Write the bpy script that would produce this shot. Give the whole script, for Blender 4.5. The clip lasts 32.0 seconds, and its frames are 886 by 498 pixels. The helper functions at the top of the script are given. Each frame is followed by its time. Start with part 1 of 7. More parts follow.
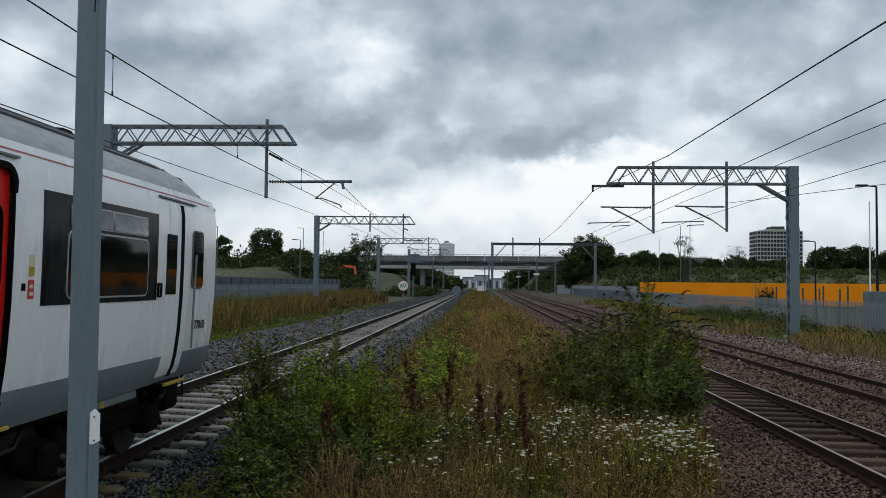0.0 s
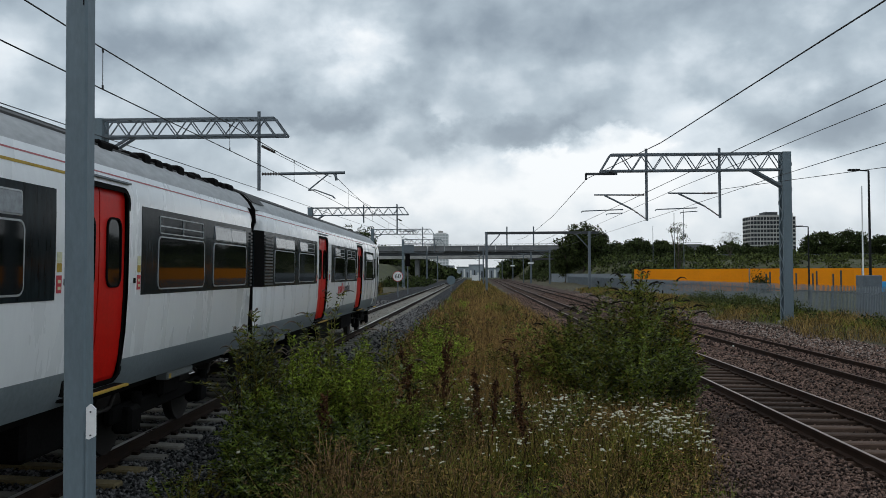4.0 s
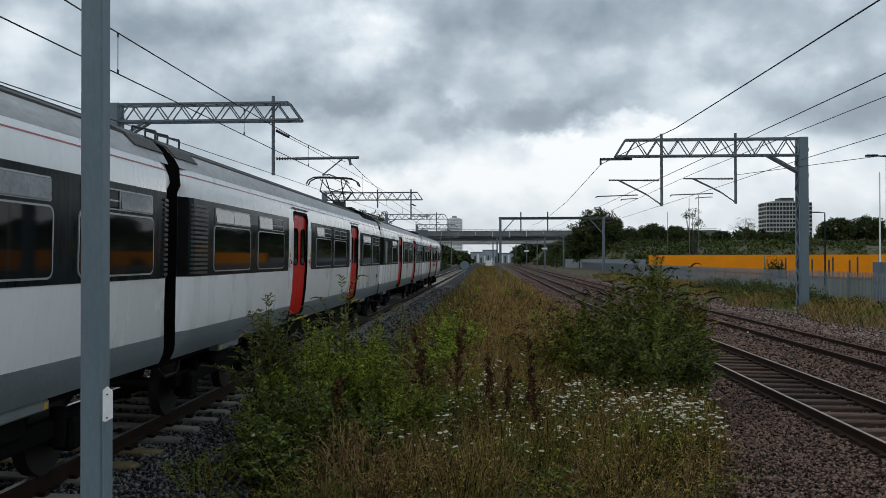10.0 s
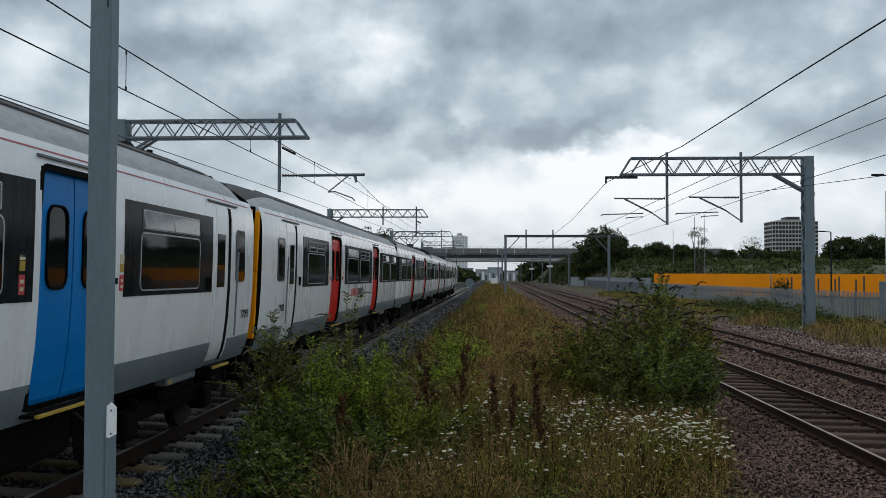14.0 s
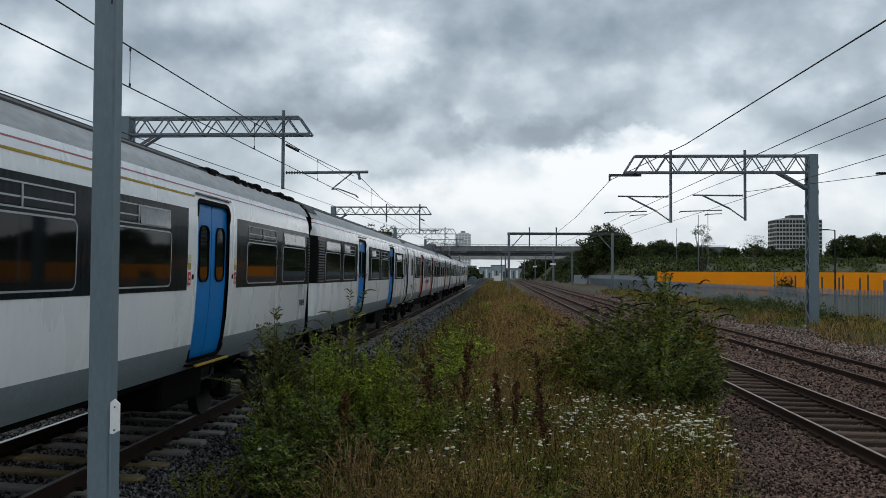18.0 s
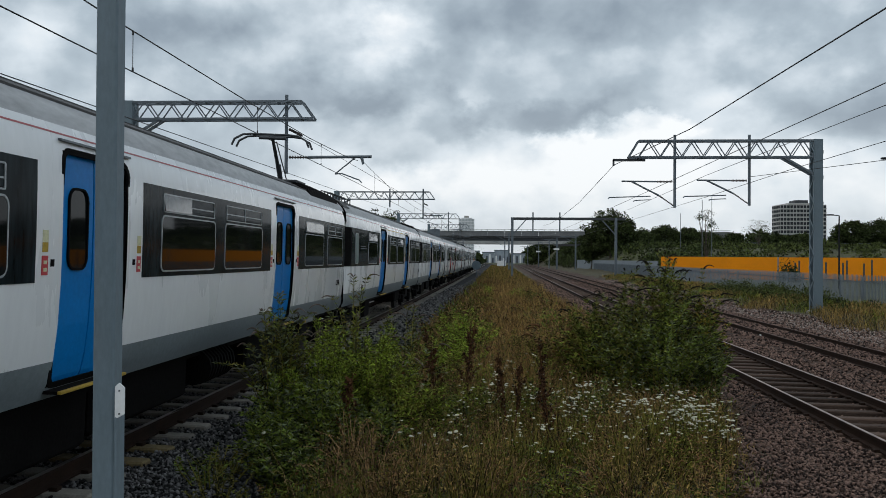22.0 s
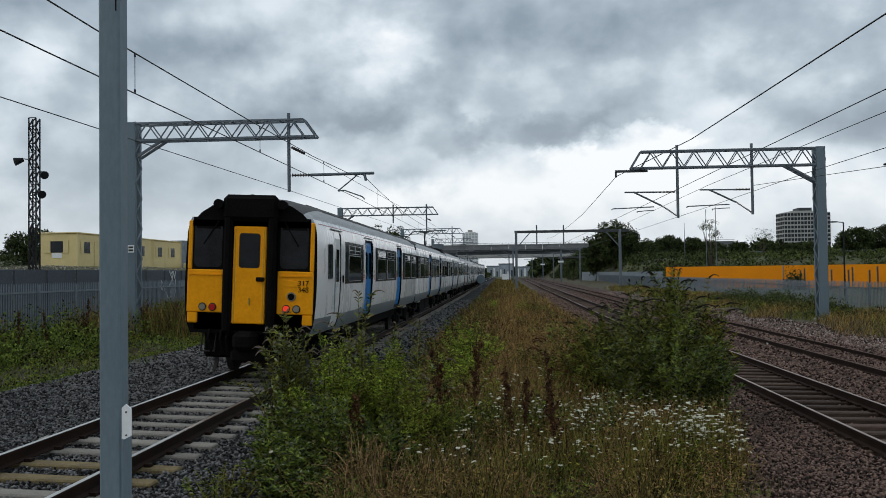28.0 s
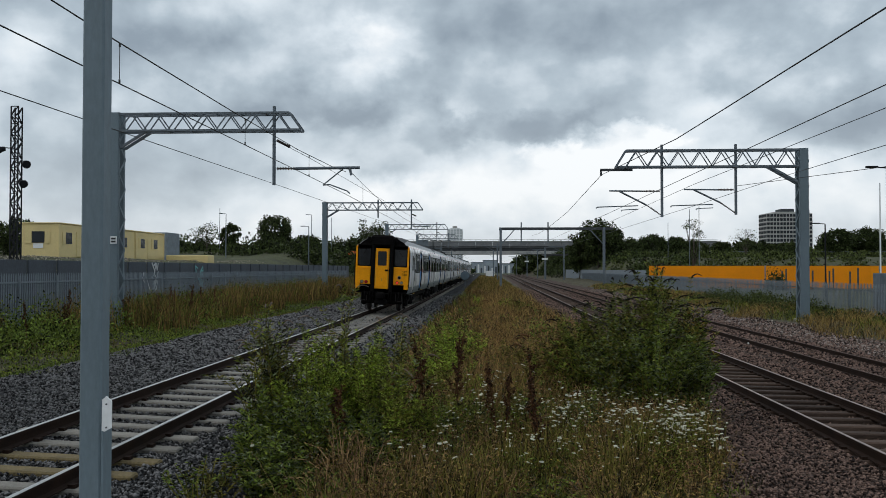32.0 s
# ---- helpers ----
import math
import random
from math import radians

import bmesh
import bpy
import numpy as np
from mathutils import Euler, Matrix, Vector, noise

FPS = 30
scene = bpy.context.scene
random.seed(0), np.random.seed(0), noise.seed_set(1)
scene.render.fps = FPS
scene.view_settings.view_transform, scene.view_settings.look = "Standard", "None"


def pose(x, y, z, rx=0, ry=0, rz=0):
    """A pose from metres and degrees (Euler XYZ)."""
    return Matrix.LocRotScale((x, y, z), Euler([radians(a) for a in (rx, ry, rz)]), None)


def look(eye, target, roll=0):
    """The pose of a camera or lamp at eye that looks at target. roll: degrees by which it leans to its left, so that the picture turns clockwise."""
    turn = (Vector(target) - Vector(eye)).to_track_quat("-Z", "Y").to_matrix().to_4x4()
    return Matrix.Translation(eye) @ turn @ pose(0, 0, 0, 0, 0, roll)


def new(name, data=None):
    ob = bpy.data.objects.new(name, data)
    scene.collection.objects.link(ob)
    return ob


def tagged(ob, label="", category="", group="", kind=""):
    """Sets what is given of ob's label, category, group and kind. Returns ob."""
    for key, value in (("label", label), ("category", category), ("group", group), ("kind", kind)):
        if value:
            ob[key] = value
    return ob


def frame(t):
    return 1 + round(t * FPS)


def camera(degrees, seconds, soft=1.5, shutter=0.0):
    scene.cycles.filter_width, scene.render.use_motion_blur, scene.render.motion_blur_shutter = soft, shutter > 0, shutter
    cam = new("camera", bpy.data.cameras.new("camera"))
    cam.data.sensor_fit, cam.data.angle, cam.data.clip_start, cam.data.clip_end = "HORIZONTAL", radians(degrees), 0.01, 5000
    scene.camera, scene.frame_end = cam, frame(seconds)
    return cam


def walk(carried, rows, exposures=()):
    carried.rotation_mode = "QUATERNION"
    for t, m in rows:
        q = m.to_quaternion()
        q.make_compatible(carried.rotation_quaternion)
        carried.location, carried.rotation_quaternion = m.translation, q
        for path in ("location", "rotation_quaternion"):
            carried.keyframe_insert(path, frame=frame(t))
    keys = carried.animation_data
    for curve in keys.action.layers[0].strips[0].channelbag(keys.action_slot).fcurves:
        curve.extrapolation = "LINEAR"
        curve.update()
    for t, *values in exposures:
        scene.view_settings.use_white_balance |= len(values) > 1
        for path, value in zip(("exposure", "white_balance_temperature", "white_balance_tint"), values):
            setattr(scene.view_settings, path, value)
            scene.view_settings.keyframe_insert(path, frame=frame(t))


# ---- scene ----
# ---- camera and its walk ----
LENS = 53.96
EYE = (0.0, 0.0, 2.10)
# seconds, turn to the left, tilt up, roll (degrees)
AIM = [
    (0, 2.359, 2.270, 0.482),
    (0.5, 2.346, 2.158, 0.287),
    (1, 2.233, 1.755, 0.081),
    (1.5, 2.211, 1.647, -0.069),
    (2, 2.182, 1.592, -0.206),
    (2.5, 2.186, 1.586, -0.236),
    (3, 2.154, 1.631, -0.308),
    (3.5, 1.997, 1.565, -0.288),
    (5.5, 1.948, 1.879, -0.363),
    (6, 1.840, 1.876, -0.396),
    (6.5, 1.797, 1.644, -0.480),
    (7, 1.370, 0.747, -0.600),
    (7.5, 1.245, 0.311, -0.704),
    (8, 1.339, 0.133, -0.705),
    (8.5, 1.359, -0.103, -0.650),
    (9, 1.573, 0.220, -0.497),
    (9.5, 2.977, 0.510, -0.365),
    (10, 2.882, 0.637, -0.128),
    (10.5, 2.850, 0.445, -0.041),
    (11, 3.036, 0.403, 0.009),
    (11.5, 3.051, 0.708, 0.031),
    (12, 3.072, 0.969, 0.030),
    (12.5, 3.194, 1.249, 0.060),
    (13, 3.194, 1.429, 0.158),
    (13.5, 3.151, 1.643, 0.171),
    (14, 3.221, 1.780, 0.158),
    (14.5, 3.249, 1.823, 0.176),
    (16.5, 3.381, 1.622, 0.346),
    (17, 3.384, 1.488, 0.341),
    (17.5, 3.335, 1.600, 0.352),
    (18, 3.438, 1.613, 0.302),
    (18.5, 3.438, 1.566, 0.310),
    (19, 3.424, 1.590, 0.356),
    (19.5, 3.388, 1.506, 0.297),
    (20, 3.690, 1.999, 0.245),
    (20.5, 3.473, 2.445, 0.386),
    (21, 2.956, 1.731, 0.740),
    (21.5, 3.652, 0.923, 0.751),
    (22, 3.656, 0.617, 0.363),
    (22.5, 3.567, 0.686, -0.039),
    (23, 3.634, 1.307, -0.306),
    (23.5, 3.874, 1.300, -0.464),
    (24, 3.864, 1.243, -0.551),
    (24.5, 3.918, 1.369, -0.560),
    (25, 3.860, 1.341, -0.643),
    (25.5, 3.813, 1.559, -0.692),
    (27.5, 3.871, 1.703, -0.780),
    (28, 3.924, 1.591, -0.774),
    (28.5, 3.922, 1.590, -0.770),
    (29, 3.924, 1.591, -0.774),
    (29.5, 3.924, 1.570, -0.834),
    (30, 3.877, 1.592, -0.790),
    (30.5, 3.812, 1.706, -0.741),
    (31, 3.580, 1.695, -0.574),
    (31.5, 3.122, 1.463, -0.331),
    (32, 2.904, 1.309, 0.018),
]


def aim(turn, tilt, roll):
    return pose(*EYE, 90 + tilt, 0, turn) @ pose(0, 0, 0, 0, 0, roll)


cam = camera(LENS, 32.0, soft=0.72)
walk(cam, [(t, aim(a, b, c)) for t, a, b, c in AIM], exposures=[(0, 0.0), (32, 0.0)])

# ---- world and sun ----
SUN_EL, SUN_AZ = 50.0, -118.0     # degrees; azimuth from +Y towards +X


def make_world():
    w = bpy.data.worlds.new("overcast_sky")
    scene.world = w
    w.use_nodes = True
    nt = w.node_tree
    nt.nodes.clear()
    N, L = nt.nodes.new, nt.links.new
    out, bg = N("ShaderNodeOutputWorld"), N("ShaderNodeBackground")
    sky = N("ShaderNodeTexSky")
    sky.sky_type, sky.sun_disc = "NISHITA", False
    sky.sun_elevation, sky.sun_rotation = radians(SUN_EL), radians(SUN_AZ)
    sky.altitude, sky.dust_density = 20, 3.0
    tc, sep = N("ShaderNodeTexCoord"), N("ShaderNodeSeparateXYZ")
    L(tc.outputs["Generated"], sep.inputs[0])

    def m(op, a, b=None, c=None, clamp=False):
        n = N("ShaderNodeMath")
        n.operation, n.use_clamp = op, clamp
        for i, v in enumerate((a, b, c)):
            if v is None:
                continue
            if isinstance(v, (int, float)):
                n.inputs[i].default_value = v
            else:
                L(v, n.inputs[i])
        return n.outputs[0]
    X, Y, Z = sep.outputs
    zc = m("MAXIMUM", Z, 0.0)
    comb = N("ShaderNodeCombineXYZ")
    L(X, comb.inputs[0]), L(Y, comb.inputs[1]), L(m("MULTIPLY", zc, 1.35), comb.inputs[2])

    def fbm(scale, detail, rough, off, dist=0.0):
        mp, n = N("ShaderNodeMapping"), N("ShaderNodeTexNoise")
        mp.inputs["Location"].default_value = off
        L(comb.outputs[0], mp.inputs[0]), L(mp.outputs[0], n.inputs["Vector"])
        n.inputs["Scale"].default_value, n.inputs["Detail"].default_value = scale, detail
        n.inputs["Roughness"].default_value, n.inputs["Distortion"].default_value = rough, dist
        return n.outputs["Fac"]
    big = fbm(4.6, 5, 0.43, SKY_OFF, 0.1)
    fine = fbm(15.0, 6, 0.5, (5.2, 1.3, 0), 0.1)
    wx, wy = fbm(9.0, 7, 0.56, (1.7, 7.1, 0), 0.1), fbm(9.0, 7, 0.56, (8.3, 2.9, 0), 0.1)
    yc = m("MAXIMUM", Y, 0.05)
    u = m("ADD", m("DIVIDE", X, yc), m("MULTIPLY", m("SUBTRACT", wx, 0.5), 0.19))
    v = m("ADD", m("DIVIDE", zc, yc), m("MULTIPLY", m("SUBTRACT", wy, 0.5), 0.12))
    fluff = m("MULTIPLY", m("SUBTRACT", fbm(13.0, 8, 0.6, (3.1, 4.4, 0.7), 0.2), 0.5), 4.5)
    mix = m("ADD", m("ADD", m("MULTIPLY", big, 0.46), m("MULTIPLY", fine, 0.26)), SKY_BASE)
    # cloud masses and rifts, each at its bearing and height over the tracks; some have a firm edge
    for cu, cv, su, sv, amp, firm in CLOUDS:
        d = m("ADD", m("POWER", m("DIVIDE", m("SUBTRACT", u, cu), su), 2), m("POWER", m("DIVIDE", m("SUBTRACT", v, cv), sv), 2))
        if firm:
            mr = N("ShaderNodeMapRange")
            mr.interpolation_type = "SMOOTHSTEP"
            L(m("ADD", d, fluff), mr.inputs[0])
            for k, q in enumerate((2.1, 0.1, 0.0, amp)):
                mr.inputs[k + 1].default_value = q
            mix = m("ADD", mix, mr.outputs[0])
        else:
            mix = m("ADD", mix, m("MULTIPLY", m("EXPONENT", m("MULTIPLY", d, -1.0)), amp))
    ramp = N("ShaderNodeValToRGB")
    L(mix, ramp.inputs[0])
    r = ramp.color_ramp
    r.elements[0].position, r.elements[0].color = SKY_RAMP[0][0], (*SKY_RAMP[0][1], 1)
    r.elements[1].position, r.elements[1].color = SKY_RAMP[-1][0], (*SKY_RAMP[-1][1], 1)
    for p, c in SKY_RAMP[1:-1]:
        r.elements.new(p).color = (*c, 1)
    veil = N("ShaderNodeMixRGB")
    L(m("MULTIPLY", m("EXPONENT", m("MULTIPLY", zc, -14.0)), 0.75), veil.inputs[0])
    L(ramp.outputs[0], veil.inputs[1])
    veil.inputs[2].default_value = (0.80, 0.83, 0.85, 1)
    blue, scale = N("ShaderNodeMixRGB"), N("ShaderNodeMixRGB")
    blue.blend_type, scale.blend_type = "ADD", "MULTIPLY"
    blue.inputs[0].default_value = scale.inputs[0].default_value = 1
    L(sky.outputs[0], scale.inputs[1])
    scale.inputs[2].default_value = (0.008, 0.008, 0.008, 1)
    L(veil.outputs[0], blue.inputs[1]), L(scale.outputs[0], blue.inputs[2])
    L(blue.outputs[0], bg.inputs[0])
    bg.inputs[1].default_value = SKY_STRENGTH
    L(bg.outputs[0], out.inputs[0])


SKY_STRENGTH = 0.95
SKY_OFF = (0.4, 2.0, 0.0)
# bearing (slope to the right), height (slope up), radii, weight, firm edge
CLOUDS = [(0.037, 0.281, 0.13, 0.03, -0.035, 0), (-0.041, 0.312, 0.11, 0.026, 0.03, 0), (0.128, 0.256, 0.058, 0.018, -0.03, 0), (0.037, 0.188, 0.117, 0.04, 0.025, 0), (0.056, 0.16, 0.078, 0.022, -0.07, 1),
          (-0.051, 0.159, 0.039, 0.022, -0.05, 1), (0.15, 0.143, 0.058, 0.019, 0.14, 1), (0.095, 0.119, 0.065, 0.017, 0.12, 1), (0.241, 0.201, 0.036, 0.032, 0.07, 0), (0.297, 0.224, 0.123, 0.039, -0.085, 0),
          (0.076, 0.094, 0.169, 0.036, 0.14, 0), (0.303, 0.071, 0.162, 0.036, 0.05, 0), (-0.346, 0.26, 0.11, 0.032, -0.1, 0), (-0.148, 0.266, 0.052, 0.021, 0.15, 0), (-0.096, 0.237, 0.045, 0.014, 0.05, 0),
          (-0.142, 0.18, 0.078, 0.018, -0.10, 0), (-0.106, 0.211, 0.058, 0.016, -0.02, 0), (-0.314, 0.146, 0.11, 0.032, -0.02, 0), (-0.119, 0.12, 0.045, 0.012, -0.05, 0), (-0.106, 0.084, 0.052, 0.019, 0.09, 0),
          (-0.249, 0.195, 0.097, 0.026, -0.13, 0), (0.426, 0.308, 0.065, 0.026, 0.06, 0), (-0.548, 0.282, 0.071, 0.039, 0.05, 0), (0.4, 0.152, 0.078, 0.032, -0.08, 0), (0.41, 0.180, 0.14, 0.034, -0.13, 0), (-0.14, 0.06, 0.13, 0.04, 0.05, 0), (0.06, 0.24, 0.12, 0.05, 0.055, 0)]
SKY_BASE = 0.132
SKY_RAMP = [(0.27, (0.205, 0.255, 0.312)), (0.38, (0.280, 0.345, 0.410)), (0.47, (0.45, 0.535, 0.605)), (0.55, (0.72, 0.80, 0.865)), (0.645, (1.0, 1.03, 1.05))]
make_world()
sun = new("sun", bpy.data.lights.new("sun", "SUN"))
sun.data.energy, sun.data.angle, sun.data.color = 0.60, radians(22), (1.0, 0.97, 0.92)
a_, e_ = radians(SUN_AZ), radians(SUN_EL)
sun.matrix_world = look((0, 0, 50), Vector((0, 0, 50)) - Vector((math.sin(a_) * math.cos(e_), math.cos(a_) * math.cos(e_), math.sin(e_))))

# ---- mesh helpers ----


class Geo:
    """Collects vertices and faces of one mesh; faces may carry a material slot."""

    def __init__(self):
        self.v, self.f, self.s, self.smooth = [], [], [], []

    def add(self, verts, faces, slot=0, smooth=False, m=None):
        o = len(self.v)
        if m is not None:
            verts = [m @ Vector(p) for p in verts]
        self.v += [tuple(p) for p in verts]
        self.f += [tuple(i + o for i in f) for f in faces]
        self.s += [slot] * len(faces)
        self.smooth += [smooth] * len(faces)
        return self

    def box(self, x0, x1, y0, y1, z0, z1, slot=0, bevel=0.0, m=None):
        if bevel <= 0:
            v = [(x, y, z) for x in (x0, x1) for y in (y0, y1) for z in (z0, z1)]
            f = [(0, 1, 3, 2), (4, 6, 7, 5), (0, 4, 5, 1), (2, 3, 7, 6), (0, 2, 6, 4), (1, 5, 7, 3)]
            return self.add(v, f, slot, False, m)
        b = min(bevel, (x1 - x0) / 2.01, (y1 - y0) / 2.01, (z1 - z0) / 2.01)
        bm = bmesh.new()
        bmesh.ops.create_cube(bm, size=1, matrix=Matrix.LocRotScale(((x0 + x1) / 2, (y0 + y1) / 2, (z0 + z1) / 2), None, (x1 - x0, y1 - y0, z1 - z0)))
        bmesh.ops.bevel(bm, geom=bm.edges[:], offset=b, segments=1, affect="EDGES", profile=0.5)
        self.bm(bm, slot, False, m)
        return self

    def bm(self, bm, slot=0, smooth=False, m=None):
        bm.verts.index_update()
        self.add([v.co[:] for v in bm.verts], [[v.index for v in f.verts] for f in bm.faces], slot, smooth, m)
        bm.free()
        return self

    def tube(self, a, b, r0, r1=None, n=8, slot=0, caps=True, smooth=True):
        a, b = Vector(a), Vector(b)
        r1 = r0 if r1 is None else r1
        q = (b - a).to_track_quat("Z", "Y").to_matrix()
        vs, fs = [], []
        for p, r in ((a, r0), (b, r1)):
            for i in range(n):
                t = 2 * math.pi * i / n
                vs.append(p + q @ Vector((r * math.cos(t), r * math.sin(t), 0)))
        for i in range(n):
            j = (i + 1) % n
            fs.append((i, j, n + j, n + i))
        self.add(vs, fs, slot, smooth)
        if caps:
            self.add(vs[:n], [tuple(range(n))[::-1]], slot)
            self.add(vs[n:], [tuple(range(n))], slot)
        return self

    def bar(self, a, b, w, h=None, slot=0):
        """A rectangular bar from a to b."""
        a, b = Vector(a), Vector(b)
        h = w if h is None else h
        d = b - a
        q = d.to_track_quat("Z", "Y").to_matrix().to_4x4()
        return self.box(-w / 2, w / 2, -h / 2, h / 2, 0, d.length, slot, 0, Matrix.Translation(a) @ q)

    def prism(self, outline, y0, y1, slot=0, smooth=False):
        """An outline in x, z drawn out along y."""
        n = len(outline)
        v = [(x, y0, z) for x, z in outline] + [(x, y1, z) for x, z in outline]
        f = [(i, (i + 1) % n, n + (i + 1) % n, n + i) for i in range(n)]
        self.add(v, f, slot, smooth)
        self.add(v[:n], [tuple(range(n))[::-1]], slot)
        return self.add(v[n:], [tuple(range(n))], slot)

    def path(self, pts, r, n=6, slot=0):
        for a, b in zip(pts, pts[1:]):
            self.tube(a, b, r, r, n, slot)
        return self

    def mesh(self, name, mats):
        me = bpy.data.meshes.new(name)
        me.from_pydata(self.v, [], self.f)
        for mt in mats if isinstance(mats, (list, tuple)) else [mats]:
            me.materials.append(mt)
        me.polygons.foreach_set("material_index", self.s)
        me.polygons.foreach_set("use_smooth", self.smooth)
        me.update()
        return me


def letters(body, size, mtl, thick=0.004):
    """Flat lettering as a mesh, reading along +x and standing up along +z."""
    cu = bpy.data.curves.new("lettering", "FONT")
    cu.body, cu.size, cu.align_x, cu.align_y, cu.extrude = body, size, "CENTER", "CENTER", thick
    ob = bpy.data.objects.new("lettering", cu)
    scene.collection.objects.link(ob)
    me = bpy.data.meshes.new_from_object(ob.evaluated_get(bpy.context.evaluated_depsgraph_get()))
    bpy.data.objects.remove(ob)
    me.materials.clear()
    me.materials.append(mtl)
    me.transform(pose(0, 0, 0, 90))
    return me


def part(name, geo, mats, parent=None, label="", m=None):
    """One mesh object, under a thing or a part."""
    ob = new(name, geo if isinstance(geo, bpy.types.Mesh) else geo.mesh(name, mats))
    if parent:
        ob.parent = parent
    if m is not None:
        ob.matrix_basis = m
    if label:
        ob["label"] = label
    return ob


def thing(name, label, category, group="", kind="", m=None):
    ob = new(name)
    ob.empty_display_size = 0.2
    if m is not None:
        ob.matrix_basis = m
    return tagged(ob, label, category, group, kind)


# ---- materials ----


def mat(name, color, rough=0.6, metal=0.0, var=0.12, scale=3.0, fine=40.0, bump=0.15, bump_d=0.01, spec=0.5, coat=0.0, tint=None, stretch=(1, 1, 1), island=0.0, rand=0.0, emit=None):
    """Colour with variation at two scales, varied roughness and fine relief."""
    mt = bpy.data.materials.new(name)
    mt.use_nodes = True
    nt = mt.node_tree
    N, L = nt.nodes.new, nt.links.new
    p = nt.nodes["Principled BSDF"]
    tc, mp = N("ShaderNodeTexCoord"), N("ShaderNodeMapping")
    mp.inputs["Scale"].default_value = stretch
    L(tc.outputs["Object"], mp.inputs[0])
    n1, n2 = N("ShaderNodeTexNoise"), N("ShaderNodeTexNoise")
    for n, s, d in ((n1, scale, 5), (n2, fine, 4)):
        n.inputs["Scale"].default_value, n.inputs["Detail"].default_value = s, d
        n.inputs["Roughness"].default_value = 0.6
        L(mp.outputs[0], n.inputs["Vector"])
    add = N("ShaderNodeMath")
    add.operation = "ADD"
    L(n1.outputs[0], add.inputs[0]), L(n2.outputs[0], add.inputs[1])
    last = add.outputs[0]
    for kind, amount in (("ShaderNodeNewGeometry", island), ("ShaderNodeObjectInfo", rand)):
        if amount:
            g, mu, ad = N(kind), N("ShaderNodeMath"), N("ShaderNodeMath")
            mu.operation = "MULTIPLY_ADD"
            L(g.outputs["Random Per Island" if island and kind == "ShaderNodeNewGeometry" else "Random"], mu.inputs[0])
            mu.inputs[1].default_value, mu.inputs[2].default_value = amount, -amount / 2
            ad.operation = "ADD"
            L(last, ad.inputs[0]), L(mu.outputs[0], ad.inputs[1])
            last = ad.outputs[0]
    rp = N("ShaderNodeValToRGB")
    mr = N("ShaderNodeMapRange")
    mr.inputs["From Min"].default_value, mr.inputs["From Max"].default_value = 0.6, 1.4
    L(last, mr.inputs[0]), L(mr.outputs[0], rp.inputs[0])
    c2 = tint or color
    e = rp.color_ramp.elements
    e[0].color = (*[max(0, c * (1 - 2 * var)) for c in color], 1)
    e[1].color = (*[min(1, c * (1 + 2 * var)) for c in c2], 1)
    L(rp.outputs[0], p.inputs["Base Color"])
    rr = N("ShaderNodeMapRange")
    rr.inputs["To Min"].default_value, rr.inputs["To Max"].default_value = max(0.015, rough - 0.12), min(1, rough + 0.12)
    L(n1.outputs[0], rr.inputs[0]), L(rr.outputs[0], p.inputs["Roughness"])
    p.inputs["Metallic"].default_value = metal
    p.inputs["Specular IOR Level"].default_value = spec
    p.inputs["Coat Weight"].default_value = coat
    if bump:
        b = N("ShaderNodeBump")
        b.inputs["Strength"].default_value, b.inputs["Distance"].default_value = bump, bump_d
        L(n2.outputs[0], b.inputs["Height"]), L(b.outputs[0], p.inputs["Normal"])
    if emit:
        p.inputs["Emission Color"].default_value = (*emit[:3], 1)
        p.inputs["Emission Strength"].default_value = emit[3]
    return mt


GALV = mat("galvanised_steel", (0.122, 0.145, 0.166), 0.6, 0.2, 0.2, 4, 60, 0.1, 0.002)
POST = mat("galvanised_post", (0.135, 0.178, 0.205), 0.55, 0.15, 0.10, 1.2, 60, 0.06, 0.001, stretch=(1, 1, 0.35))
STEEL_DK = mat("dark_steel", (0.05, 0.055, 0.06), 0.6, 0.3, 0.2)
WIRE = mat("wire", (0.03, 0.03, 0.03), 0.5, 0.5)
INSUL = mat("insulator", (0.06, 0.045, 0.04), 0.3, 0.0)
RAIL = mat("rusty_rail", (0.022, 0.012, 0.008), 0.85, 0.0, 0.35, 3, 60, 0.2, 0.003, spec=0.15)
RAIL_TOP = mat("polished_rail_head", (0.52, 0.50, 0.48), 0.32, 0.85, 0.15, stretch=(1, 0.1, 1))
SLEEPER = mat("concrete_sleeper", (0.205, 0.189, 0.162), 0.9, 0, 0.2, 3, 50, 0.3, 0.005, rand=0.35)
SLEEPER_YEL = mat("yellow_marked_sleeper", (0.15, 0.112, 0.05), 0.9, 0, 0.3, 4, 40, 0.3, 0.005)
SLEEPER_WOOD = mat("timber_sleeper", (0.062, 0.041, 0.031), 0.9, 0, 0.4, 3, 40, 0.4, 0.006, stretch=(0.3, 3, 3), rand=0.5, spec=0.2)
BALLAST_L = mat("grey_ballast", (0.034, 0.034, 0.036), 0.95, 0, 0.48, 1.2, 24, 1.0, 0.05, spec=0.1)
BALLAST_R = mat("brown_ballast", (0.033, 0.0215, 0.0165), 0.95, 0, 0.48, 1.2, 24, 1.0, 0.05, tint=(0.085, 0.06, 0.05), spec=0.1)
STONE_L = mat("grey_stone", (0.050, 0.048, 0.048), 0.9, 0, 0.40, 3, 50, 0.2, 0.004, island=1.5, tint=(0.105, 0.102, 0.102), spec=0.2)
